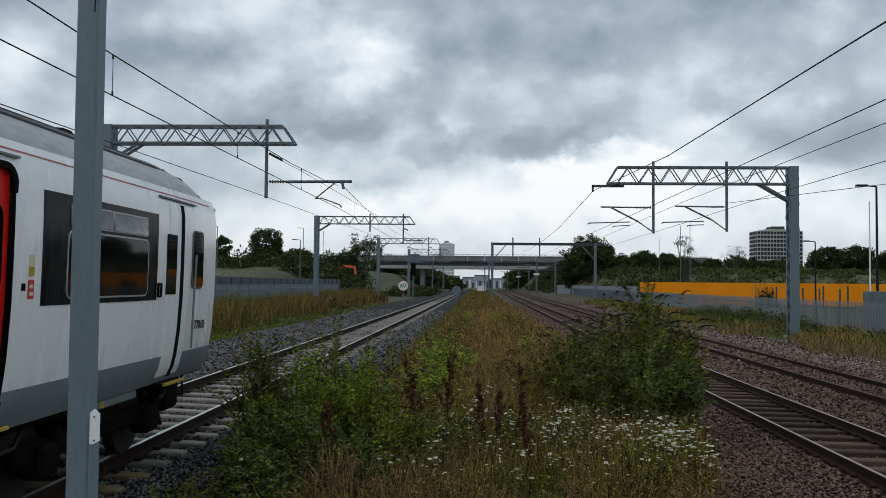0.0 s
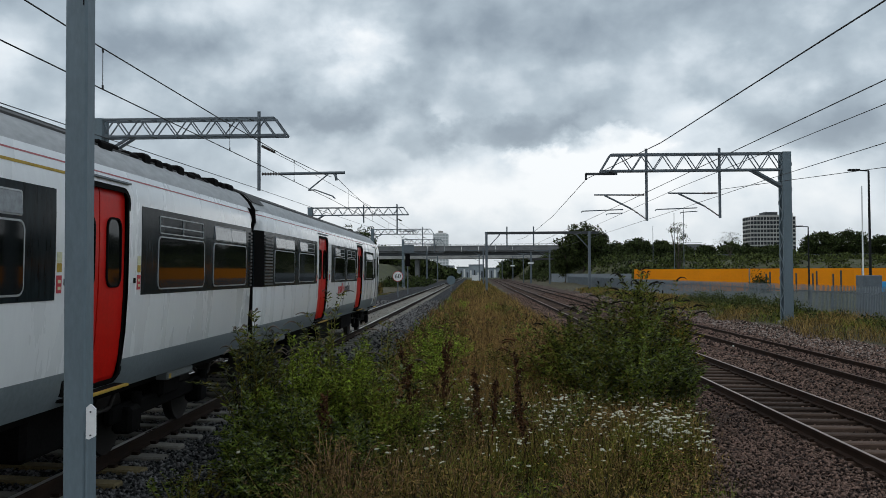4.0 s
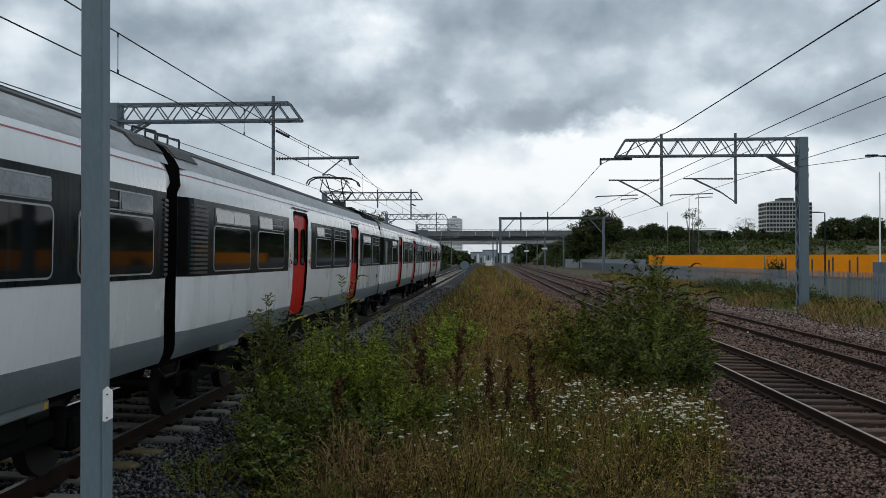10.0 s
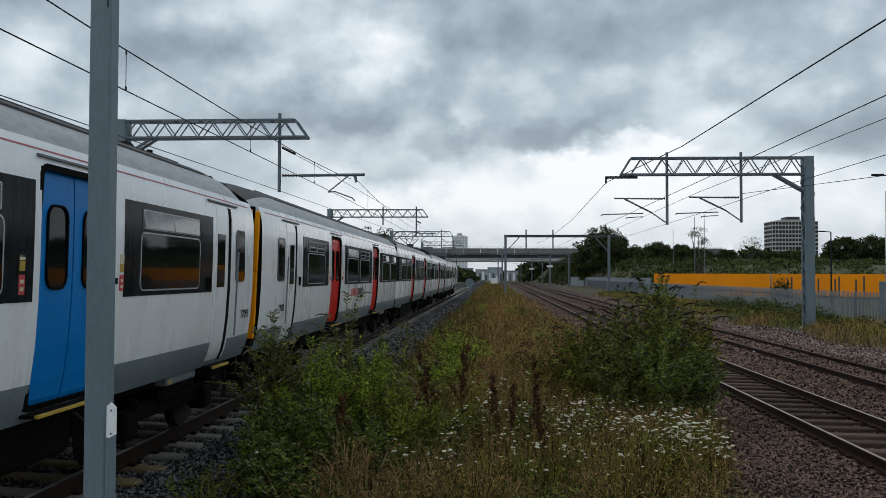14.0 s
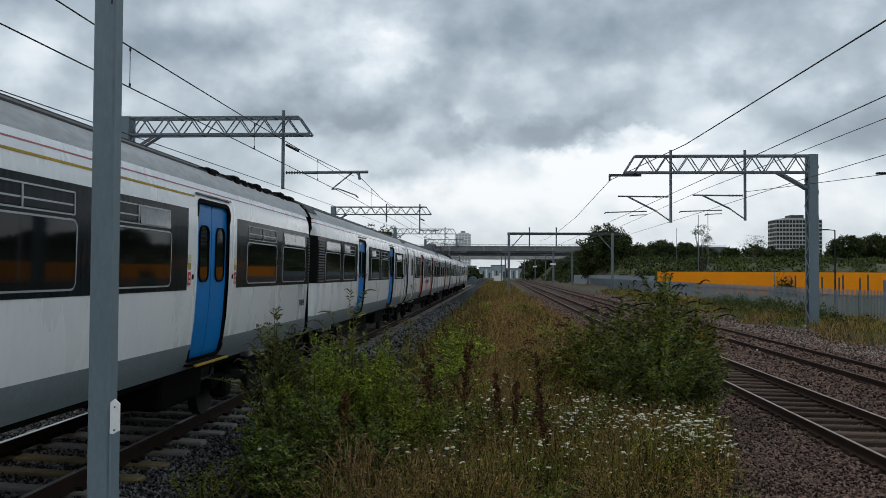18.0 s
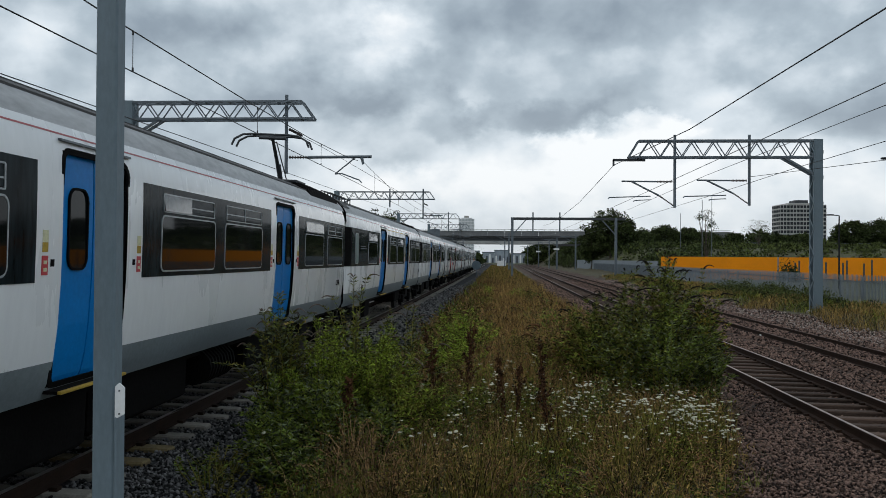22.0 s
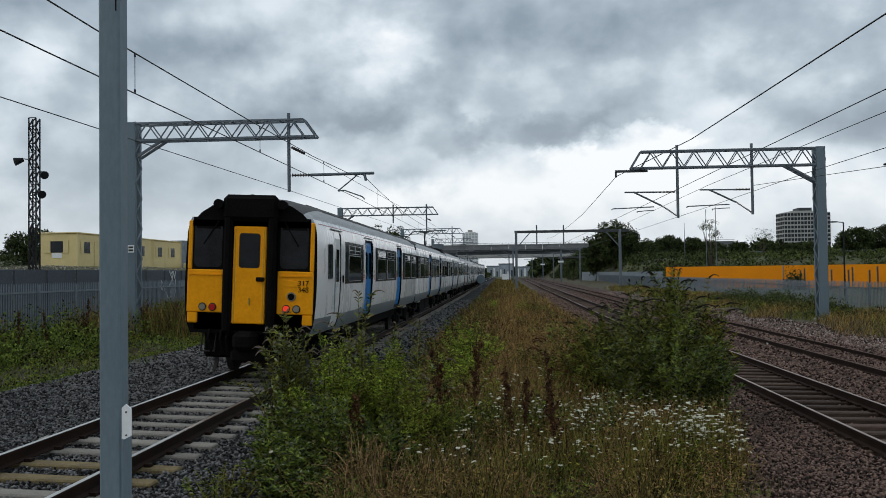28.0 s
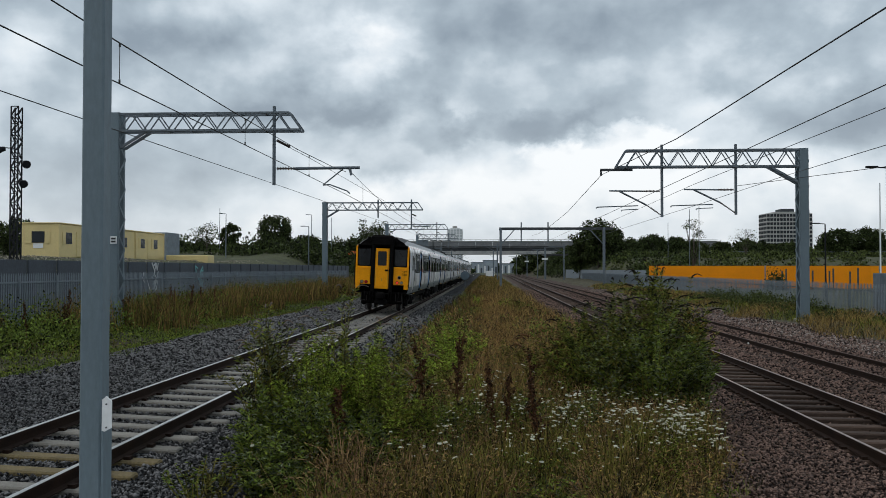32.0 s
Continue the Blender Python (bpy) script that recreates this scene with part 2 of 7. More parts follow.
STONE_R = mat("brown_stone", (0.068, 0.040, 0.031), 0.9, 0, 0.40, 3, 50, 0.2, 0.004, island=1.5, tint=(0.120, 0.078, 0.062), spec=0.2)
BANK = mat("rough_green_bank", (0.035, 0.045, 0.014), 0.95, 0, 0.45, 0.25, 3, 0.9, 0.1, tint=(0.055, 0.058, 0.02))
GREY_BOX = mat("grey_solebar_box", (0.15, 0.165, 0.165), 0.6, 0, 0.15)
SOIL = mat("weedy_soil", (0.045, 0.042, 0.02), 0.95, 0, 0.4, 0.6, 9, 0.8, 0.05, tint=(0.06, 0.05, 0.022))
WHITE = mat("white_train_paint", (0.83, 0.84, 0.845), 0.28, 0, 0.03, 0.8, 9, 0.02, 0.002, coat=0.4, stretch=(1, 1.6, 0.45))
GREY_LOW = mat("grey_train_band", (0.17, 0.20, 0.215), 0.45, 0, 0.12, 1.5, 20, 0.05, 0.002)
CANTRAIL = mat("grimy_white_cantrail", (0.38, 0.385, 0.39), 0.55, 0, 0.16, 0.7, 9, 0.03, 0.002, stretch=(1, 0.5, 1.5))
ROOF = mat("dirty_train_roof", (0.056, 0.056, 0.056), 0.75, 0, 0.2, 1.5, 20, 0.2, 0.004, stretch=(1, 0.3, 1))
BAND = mat("dark_window_band", (0.004, 0.008, 0.011), 0.14, 0, 0.45, 1.3, 7, 0.22, 0.004, spec=0.055, tint=(0.012, 0.018, 0.021), stretch=(1, 2.6, 0.45))
PANE = mat("tinted_train_glass", (0.006, 0.007, 0.007), -0.06, 0, 0.1, 1, 5, 0.0, spec=0.15)
RED = mat("red_door_paint", (0.58, 0.012, 0.008), 0.35, 0, 0.08, 2, 20, 0.02, 0.001, spec=0.12)
BLUE = mat("blue_door_paint", (0.002, 0.175, 0.50), 0.35, 0, 0.08, 2, 20, 0.02, 0.001, spec=0.12)
STEP_Y = mat("worn_yellow_edge", (0.42, 0.27, 0.03), 0.7, 0, 0.2)
YELLOW = mat("yellow_cab_paint", (0.92, 0.345, 0.004), 0.45, 0, 0.08, 2, 20, 0.02, 0.001, spec=0.15)
BLACK = mat("black_underframe", (0.0055, 0.005, 0.005), 0.85, 0, 0.4, 3, 30, 0.2, 0.005, spec=0.06)
RAIL_DULL = mat("dull_rusty_rail_head", (0.30, 0.235, 0.205), 0.5, 0.4, 0.25, 3, 60, 0.1, 0.002)
RAIL_RUST = mat("rusted_rail_head", (0.085, 0.045, 0.03), 0.7, 0.1, 0.3, 3, 60, 0.1, 0.002)
STRIPE = mat("red_stripe", (0.38, 0.06, 0.07), 0.4)
HOARD = mat("orange_hoarding", (0.82, 0.265, 0.003), 0.7, 0, 0.06, 0.8, 12, 0.02, spec=0.2, rand=0.3)
FENCE = mat("weathered_palisade", (0.175, 0.205, 0.23), 0.65, 0.1, 0.2, 2, 40, 0.1, 0.002)
BRIDGE_P = mat("pale_bridge_concrete", (0.34, 0.34, 0.33), 0.9, 0, 0.2, 0.3, 6, 0.3, 0.02)
BRIDGE_C = mat("sooty_bridge_concrete", (0.155, 0.16, 0.165), 0.9, 0, 0.25, 0.3, 6, 0.3, 0.02)
CONC = mat("weathered_concrete", (0.30, 0.29, 0.27), 0.9, 0, 0.2, 0.3, 6, 0.3, 0.02)
FOL = {n: mat("leaf_" + n, c, 0.8, 0, 0.38, 2, 20, 0.0, island=1.0, tint=t, spec=0.2) for n, c, t in (
    ("olive", (0.046, 0.062, 0.009), (0.140, 0.168, 0.022)), ("deep", (0.036, 0.055, 0.009), (0.104, 0.142, 0.021)), ("fresh", (0.080, 0.126, 0.011), (0.215, 0.290, 0.028)),
    ("dull", (0.048, 0.045, 0.008), (0.122, 0.106, 0.020)), ("straw", (0.095, 0.062, 0.018), (0.235, 0.157, 0.050)),
    ("rust", (0.095, 0.050, 0.019), (0.17, 0.094, 0.036)), ("sage", (0.075, 0.092, 0.048), (0.135, 0.155, 0.085)), ("turning", (0.12, 0.085, 0.012), (0.22, 0.15, 0.02)), ("red", (0.12, 0.030, 0.016), (0.20, 0.06, 0.03)), ("seed", (0.030, 0.013, 0.005), (0.070, 0.031, 0.012)), ("slope", (0.036, 0.050, 0.013), (0.062, 0.078, 0.020)), ("far", (0.022, 0.034, 0.009), (0.038, 0.052, 0.014)))}
TAWNY = mat("tawny_grass_blade", (0.165, 0.098, 0.030), 0.8, 0, 0.3, 2, 20, 0.0, island=1.0, tint=(0.27, 0.168, 0.058), spec=0.2)
SPIKE = mat("withered_spike", (0.016, 0.013, 0.009), 0.9, 0, 0.3, spec=0.2)
STONE_P = mat("pale_stone", (0.115, 0.092, 0.080), 0.9, 0, 0.40, 3, 50, 0.2, 0.004, island=1.5, tint=(0.19, 0.160, 0.143), spec=0.2)
TUFT = mat("seed_tuft", (0.10, 0.078, 0.062), 0.9, 0, 0.3, 2, 20, 0.0, tint=(0.16, 0.12, 0.10), spec=0.2)
STALK = mat("dry_stalk", (0.13, 0.078, 0.040), 0.8, 0, 0.3, 2, 20, 0.0, island=1.0, tint=(0.31, 0.195, 0.095), spec=0.2)
PETAL = mat("cream_petals", (0.58, 0.57, 0.43), 0.8, 0, 0.1, island=0.4)
PETAL_Y = mat("yellow_petals", (0.60, 0.44, 0.05), 0.8, 0, 0.1)
NAVY = mat("dark_board_fence", (0.055, 0.065, 0.08), 0.7, 0, 0.25, 0.7, 12, 0.1)
BARK = mat("bark", (0.07, 0.055, 0.04), 0.9, 0, 0.3, 5, 40, 0.5, 0.01)
WHITE_TAG = mat("white_plate", (0.75, 0.76, 0.76), 0.5, 0, 0.05)
CREAM = mat("cream_cabin", (0.68, 0.54, 0.25), 0.6, 0, 0.08, 0.8, 10, 0.05)
PALE_BLDG = mat("pale_cladding", (0.75, 0.76, 0.77), 0.7, 0, 0.05, 0.2, 3, 0.05)
WHITE_BLDG = mat("pale_concrete", (0.44, 0.43, 0.41), 0.9, 0, 0.1, 0.2, 3, 0.1)
WIN_MATT = mat("recessed_window", (0.035, 0.04, 0.045), 0.8, 0, 0.2, spec=0.1)
MAST_BLACK = mat("black_mast_paint", (0.014, 0.015, 0.017), 0.7, 0, 0.2, spec=0.2)
WIN_DK = mat("dark_window", (0.03, 0.035, 0.04), 0.15, 0, 0.2)

# ---- the lie of the land ----


def ss(a, b, v):
    t = np.clip((v - a) / (b - a), 0, 1)
    return t * t * (3 - 2 * t)


TRACK_L, TRACK_N, TRACK_F = -5.2, 6.03, 9.42      # centre lines at y = 0
Z_R = -0.40                                         # rail level of the pair of tracks
TURN_R = math.tan(radians(-0.35))                    # their slight angle
CANT = radians(2.3)


def strip_edge(y):
    """Where the weedy strip gives way to the brown ballast."""
    return np.minimum(3.55, 2.3 + 0.25 * np.maximum(np.asarray(y, float) - 8.6, 0))


def gh(x, y):
    """Height of the ground."""
    x, y = np.asarray(x, float), np.asarray(y, float)
    xr = x + TURN_R * y
    z = -0.50 + 0.05 * np.sin(x * 1.3 + y * 0.4) + 0.04 * np.sin(y * 0.9 - x)
    left = ss(-2.0, -3.3, x) * ss(-11.6, -9.9, x)
    z = z * (1 - left) + (-0.225 + (x - TRACK_L) * -0.04 * ss(2.3, 1.3, np.abs(x - TRACK_L))) * left
    right = ss(3.6, 4.6, xr) * ss(13.6, 11.0, xr)
    z = z * (1 - right) + (Z_R - 0.215) * right
    z = z + 0.15 * ss(7.9, 8.25, xr) * ss(13.6, 11.0, xr) - 0.05 * ss(0.95, 0.8, np.abs(xr - TRACK_N)) + 0.055 * ss(0.85, 1.0, np.abs(xr - TRACK_N)) * ss(2.6, 1.7, np.abs(xr - TRACK_N))
    z = z + 0.28 * ss(-10.8, -13.4, x) + 0.42 * ss(12.4, 14.5, xr)
    z = z + 3.1 * ss(-22, -30, x) * ss(43, 56, y)
    z = z + 4.3 * ss(16, 24, x) * ss(112, 156, y) + 2.5 * ss(-16, -30, x) * ss(97, 160, y)
    z = z + 1.75 * ss(16, 24, x) * ss(200, 224, y)
    return z


def make_ground():
    def steps(spec):
        out = []
        for a, b, d in spec:
            out += list(np.arange(a, b, d))
        return out + [spec[-1][1]]
    xs = steps([(-2500, -300, 275), (-300, -60, 20), (-60, -16, 2), (-16, -9.6, 0.4), (-9.6, -1.6, 0.2), (-1.6, 20, 0.4), (20, 60, 2), (60, 300, 12), (300, 2501, 275)])
    ys = steps([(-400, -40, 40), (-40, 0, 4), (0, 40, 0.5), (40, 160, 3), (160, 244, 4), (244, 400, 12), (400, 4001, 300)])
    X, Y = np.meshgrid(xs, ys)
    Z = gh(X, Y)
    nx, ny = len(xs), len(ys)
    g = Geo()
    g.v = list(zip(X.ravel(), Y.ravel(), Z.ravel()))
    for j in range(ny - 1):
        for i in range(nx - 1):
            g.f.append((j * nx + i, j * nx + i + 1, (j + 1) * nx + i + 1, (j + 1) * nx + i))
            cx, cy = (xs[i] + xs[i + 1]) / 2, (ys[j] + ys[j + 1]) / 2
            xr = cx + TURN_R * cy
            wob = 0.35 * math.sin(cy * 0.7) + 0.25 * math.sin(cy * 1.9 + cx)
            s = 0
            if -10.3 + wob < cx < -2.4 + 0.5 * wob and cy < 400:
                s = 1
            elif float(strip_edge(cy)) + 0.15 + 0.3 * wob < xr < 12.9 + 0.6 * wob and cy < 400:
                s = 2
            elif cy > 40 and (cx < -18 or cx > 18) or cy > 400:
                s = 3
            g.s.append(s)
            g.smooth.append(True)
    ob = part("ground", g, [SOIL, BALLAST_L, BALLAST_R, BANK])
    tagged(ob, "weedy ground with grey and brown ballast beds", "ground", kind="structure")


make_ground()

# ---- tracks ----
RAIL_OUT = [(-0.07, -0.16), (0.07, -0.16), (0.07, -0.148), (0.012, -0.13), (0.012, -0.05), (0.036, -0.04), (0.036, -0.004), (0.030, 0.0),
            (-0.030, 0.0), (-0.036, -0.004), (-0.036, -0.04), (-0.012, -0.05), (-0.012, -0.13), (-0.07, -0.148)]


def make_track(name, label, x0, z0, turn, cant, y0, y1, sleeper_mat, head, special=(), half=1.25, gap=0.70, n_parts=150):
    m = pose(x0, 0, z0, 0, math.degrees(cant), -math.degrees(math.atan(-turn)) if turn else 0)
    t = thing(name, label, "railway track", "railway tracks", "structure", m)
    for sx in (-0.7525, 0.7525):
        g = Geo()
        o = [(x + sx, z) for x, z in RAIL_OUT]
        g.prism(o, y0, y1)
        g.box(sx - 0.027, sx + 0.027, y0, y1, 0.0, 0.0025, 1)
        part("rail", g, [RAIL, head], t)
    g = Geo().box(-half, half, -0.12, 0.12, -0.36, -0.165, 0, 0.02)
    for sx in (-0.7525, 0.7525):
        for d in (-0.11, 0.11):
            g.box(sx + d - 0.04, sx + d + 0.04, -0.05, 0.05, -0.17, -0.125, 1)
    me = g.mesh("sleeper", [sleeper_mat, RAIL])
    me2 = g.mesh("sleeper", [SLEEPER_YEL, RAIL])
    far = Geo()
    rnd = random.Random(5)
    for i in range(int((y1 - 2) / gap)):
        y = 2 + i * gap + rnd.uniform(-0.02, 0.02)
        mm = pose(rnd.uniform(-0.02, 0.02), y, rnd.uniform(-0.008, 0.004), 0, 0, rnd.uniform(-0.8, 0.8))
        if i < n_parts:
            part("sleeper", me2 if i in special else me, None, t, m=mm)
        elif y < 180:
            far.box(-half, half, y - 0.12, y + 0.12, -0.36, -0.178)
    tagged(part("far_run", far, sleeper_mat, t), kind="stuff")


make_track("track_west", "straight canted track on pale concrete sleepers in grey ballast", TRACK_L, 0.0, 0, CANT, -30, 420, SLEEPER, RAIL_TOP, (11, 12))
make_track("track_middle", "rusty track on dark timber sleepers in brown ballast", TRACK_N, Z_R, TURN_R, radians(1.0), -30, 420, SLEEPER_WOOD, RAIL_DULL)
make_track("track_east", "rusty outer track in brown ballast beside the fence", TRACK_F, Z_R + 0.083, TURN_R, radians(1.3), -30, 420, SLEEPER_WOOD, RAIL_RUST)

# ---- overhead line ----
WIRE_Z, MESS_Z = 4.85, 5.85


def truss(g, x0, x1, z0, z1, y, depth, n, bar=0.05, slope=0.0):
    """A box truss along x, with zigzag bracing on both faces."""
    for yy in (y - depth / 2, y + depth / 2):
        g.bar((x0, yy, z1), (x1 - slope, yy, z1), bar * 1.5)
        g.bar((x0, yy, z0), (x1, yy, z0), bar * 1.5)
        st = (x1 - slope - x0) / n
        for i in range(n):
            a = x0 + i * st
            g.bar((a, yy, z0), (a + st / 2, yy, z1), bar * 0.8)
            g.bar((a + st / 2, yy, z1), (a + st, yy, z0), bar * 0.8)
        g.bar((x1, yy, z0), (x1 - slope, yy, z1), bar * 1.3)
    for i in range(n + 1):
        a = x0 + i * (x1 - slope - x0) / n
        g.bar((a, y - depth / 2, z0), (a, y + depth / 2, z0), bar)
        g.bar((a, y - depth / 2, z1), (a, y + depth / 2, z1), bar)


def lattice_mast(g, x, y, z0, z1, w, d, step=0.55):
    """Two channels with their webs across the line, joined by zigzag lacing along it."""
    for sy in (-1, 1):
        yy = y + sy * d / 2
        g.box(x - w / 2, x + w / 2, yy - 0.02, yy + 0.02, z0, z1)
        for sx in (-1, 1):
            a, c = sorted((yy, yy - sy * 0.11))
            g.box(x + sx * w / 2 - 0.012, x + sx * w / 2 + 0.012, a, c, z0, z1)
    n = max(2, int((z1 - z0) / step))
    st = (z1 - z0) / n
    for xx in (x - w / 2 - 0.02, x + w / 2 + 0.02):
        for i in range(n):
            a = z0 + i * st
            s = 1 if i % 2 else -1
            g.bar((xx, y - s * d / 2, a), (xx, y + s * d / 2, a + st), 0.014, 0.085)


def insulator(g, a, b, r=0.07, n=7):
    a, b = Vector(a), Vector(b)
    g.tube(a, b, r * 0.4, r * 0.4, 6)
    for i in range(n):
        p = a.lerp(b, (i + 0.5) / n)
        d = (b - a).normalized() * 0.02
        g.tube(p - d, p + d, r, r * 0.6, 8)


def cantilever(name, y, mast_x, base_z, end_x, z0, z1, tubes, side, group="overhead line gantries", label="", far=False, mast_w=0.38):
    """A mast with a truss boom and drop tubes that hold the wires. side: +1 boom to the right."""
    t = thing(name, label, "gantry", group)
    g = Geo()
    lattice_mast(g, mast_x, y, base_z - 0.5, z1 + 0.05, mast_w, 0.58)
    part("mast", g, POST, t)
    part("mast_foot", Geo().box(mast_x - 0.30, mast_x + 0.30, y - 0.38, y + 0.38, base_z - 0.8, base_z - 0.14, 0, 0.03), CONC, t, "concrete foot")
    g = Geo()
    a, b = (mast_x, end_x) if side > 0 else (end_x, mast_x)
    n = max(6, int(abs(end_x - mast_x) / 0.95))
    if side > 0:
        truss(g, mast_x + mast_w / 2, end_x, z0, z1, y, 0.5, n, 0.05, 0.45)
        g.bar((mast_x + 0.2, y - 0.2, z0 - 0.62), (mast_x + 1.2, y - 0.2, z0), 0.09)
        g.bar((mast_x + 0.2, y + 0.2, z0 - 0.62), (mast_x + 1.2, y + 0.2, z0), 0.09)
    else:
        h = Geo()
        truss(h, 0, mast_x - mast_w / 2 - end_x, z0, z1, y, 0.5, n, 0.05, 0.45)
        g.add([(mast_x - mast_w / 2 - p[0], p[1], p[2]) for p in h.v], [f[::-1] for f in h.f])
        g.bar((mast_x - 0.2, y - 0.2, z0 - 0.75), (mast_x - 1.5, y - 0.2, z0), 0.09)
        g.bar((mast_x - 0.2, y + 0.2, z0 - 0.75), (mast_x - 1.5, y + 0.2, z0), 0.09)
    part("boom", g, GALV, t)
    for tx, zb, wx, arm in tubes:
        part("drop_tube", Geo().tube((tx, y, zb), (tx, y, z1 + 0.28), 0.064, None, 10), GALV, t)
        if not arm:
            continue
        d = 1 if wx > tx else -1
        zm, zc = MESS_Z + arm, WIRE_Z + arm
        g = Geo()
        if side > 0:
            g.tube((tx + d * 0.8, y, zm - 0.04), (wx + d * 0.36, y, zm - 0.02), 0.055)
            g.path([(wx - d * 0.25, y, zm - 0.06), (wx - d * 1.0, y, zc + 0.34), (wx - d * 0.75, y, zc + 0.36), (wx - d * 0.1, y, zc + 0.12), (wx, y, zc + 0.02)], 0.026)
            g.tube((wx, y, zm - 0.05), (wx + d * 0.05, y, zm - 0.3), 0.05)
        else:
            g.tube((tx + d * 0.8, y, zm - 0.12), (wx + d * 0.55, y, zm - 0.10), 0.035)
            g.tube((tx + d * 0.7, y, zb + 0.55), (wx + d * 0.1, y, zm - 0.12), 0.04)
            g.path([(wx - d * 0.75, y, zc + 0.22), (wx + d * 1.1, y, zc + 0.16), (wx + d * 1.15, y, zc + 0.10)], 0.028)
            g.path([(wx - d * 0.75, y, zc + 0.06), (wx - d * 0.45, y, zc + 0.05), (wx, y, zc + 0.02), (wx, y, zc - 0.04)], 0.022)
        part("registration_arm", g, GALV, t)
        g = Geo()
        insulator(g, (tx + d * 0.1, y, zm - (0.04 if side > 0 else 0.12)), (tx + d * 0.8, y, zm - (0.04 if side > 0 else 0.12)), 0.07 if side > 0 else 0.055, 7 if side > 0 else 11)
        part("insulator", g, INSUL, t, "brown ribbed insulator")
        g = Geo()
        if side > 0:
            insulator(g, (tx + d * 0.08, y + 0.1, zm + 1.02), (tx + d * 0.30, y + 1.3, zm + 0.94), 0.06, 7)
        else:
            insulator(g, (tx + d * 0.06, y, zb + 0.10), (tx + d * 0.7, y, zb + 0.55), 0.045, 11)
        part("insulator", g, INSUL, t, "brown ribbed insulator")
    return t


LG = [31.8, 76.5, 114.2, 148.6]
cantilever("overhead_gantry", LG[0], -13.80, -0.1, -6.82, 7.22, 7.85, [(-7.88, 5.2, -5.05, 0.001)], 1, label="galvanised lattice gantry reaching out over the train's track", mast_w=0.32)
cantilever("overhead_gantry", LG[1], -14.36, -0.1, -5.65, 7.3, 7.95, [(-9.63, 6.6, 0, 0), (-6.67, 5.6, -5.3, 0.05)], 1, label="second galvanised lattice gantry further along the train's track")
cantilever("overhead_gantry", LG[2], -13.2, -0.1, -5.1, 7.3, 7.95, [(-6.6, 5.6, -5.1, 0.05)], 1, label="distant lattice gantry beside the train's track")
cantilever("overhead_gantry", LG[3], -11.95, -0.1, -5.0, 7.3, 7.95, [(-6.6, 5.6, -5.3, 0.05)], 1, label="far lattice gantry before the road bridge")
t_ = thing("number_plate", "small white plate with black bars on the gantry mast", "sign")
part("plate", Geo().box(-13.90, -13.66, LG[0] - 0.36, LG[0] - 0.335, 3.02, 3.30, 0, 0.004), WHITE_TAG, t_)
for k_ in range(2):
    part("lettering_bar", Geo().box(-13.87, -13.69, LG[0] - 0.364, LG[0] - 0.361, 3.07 + 0.11 * k_, 3.14 + 0.11 * k_), WIRE, t_)
YR = 39.85
cantilever("overhead_gantry", YR, 14.15, 0.02, 5.84, 6.72, 7.46, [(7.92, 4.45, 6.1, -0.10), (11.22, 4.55, 9.45, -0.05)], -1, label="galvanised lattice gantry over the two rusty tracks", mast_w=0.37)


# the bracket under the boom's tip that holds the middle messenger
t_ = thing("wire_bracket", "small dark bracket under the gantry's tip", "bracket")
part("arm", Geo().box(5.15, 6.6, YR - 0.05, YR + 0.05, 6.55, 6.66).box(5.14, 5.22, YR - 0.05, YR + 0.05, 6.34, 6.60), STEEL_DK, t_)
part("hanger", Geo().box(6.3, 6.38, YR - 0.3, YR + 0.3, 6.62, 6.74), STEEL_DK, t_)


def portal(name, y, x0, x1, z, label):
    t = thing(name, label, "gantry", "overhead line gantries")
    for x in (x0, x1):
        part("leg", Geo().box(x - 0.16, x + 0.16, y - 0.16, y + 0.16, -1.2, z + 0.1), GALV, t)
    part("beam", Geo().box(x0 - 0.2, x1 + 1.2, y - 0.15, y + 0.15, z - 0.22, z + 0.12), STEEL_DK, t)
    w = x1 - x0
    part("brace", Geo().bar((x0, y, z - 2.2), (x0 + 1.8, y, z - 0.2), 0.12), GALV, t)
    part("brace", Geo().bar((x1, y, z - 2.2), (x1 - 1.8, y, z - 0.2), 0.12), GALV, t)
    for k in (0.2, 0.46):
        part("drop_tube", Geo().tube((x0 + w * k, y, z - 1.9), (x0 + w * k, y, z + 0.8), 0.09), GALV, t)
    return t


portal("overhead_portal", 115.2, 1.79, 15.33, 7.45, "plain steel portal spanning the two far tracks")


def far_mast(x, y, w, z1, plate):
    t = thing("overhead_mast", "slim steel mast beside the distant tracks", "mast", "distant overhead masts")
    part("pole", Geo().box(x - w / 2, x + w / 2, y - w / 2, y + w / 2, -1.0, z1), GALV, t)
    part("arm", Geo().bar((x, y, z1 - 0.6), (x - 3.2, y, z1 - 0.5), 0.12).bar((x, y, z1 - 1.9), (x - 2.4, y, z1 - 0.6), 0.08), GALV, t)
    if plate:
        part("sign_board", Geo().box(x - 0.8, x + 0.6, y - 0.3, y - 0.24, 4.3, 4.75, 0, 0.02), WHITE_TAG, t, "small white board")


for x_, y_, w_, z_, p_ in ((15.6, 178, 0.30, 7.2, False), (14.2, 214, 0.45, 7.4, True), (13.6, 236, 0.28, 7.2, False), (13.0, 285, 0.3, 7.6, True), (2.1, 178, 0.3, 7.3, False), (1.7, 240, 0.3, 7.3, False), (12.0, 360, 0.3, 7.8, False), (-10.6, 200, 0.3, 7.4, False), (-10.4, 255, 0.3, 7.4, False)):
    far_mast(x_, y_, w_, z_, p_)


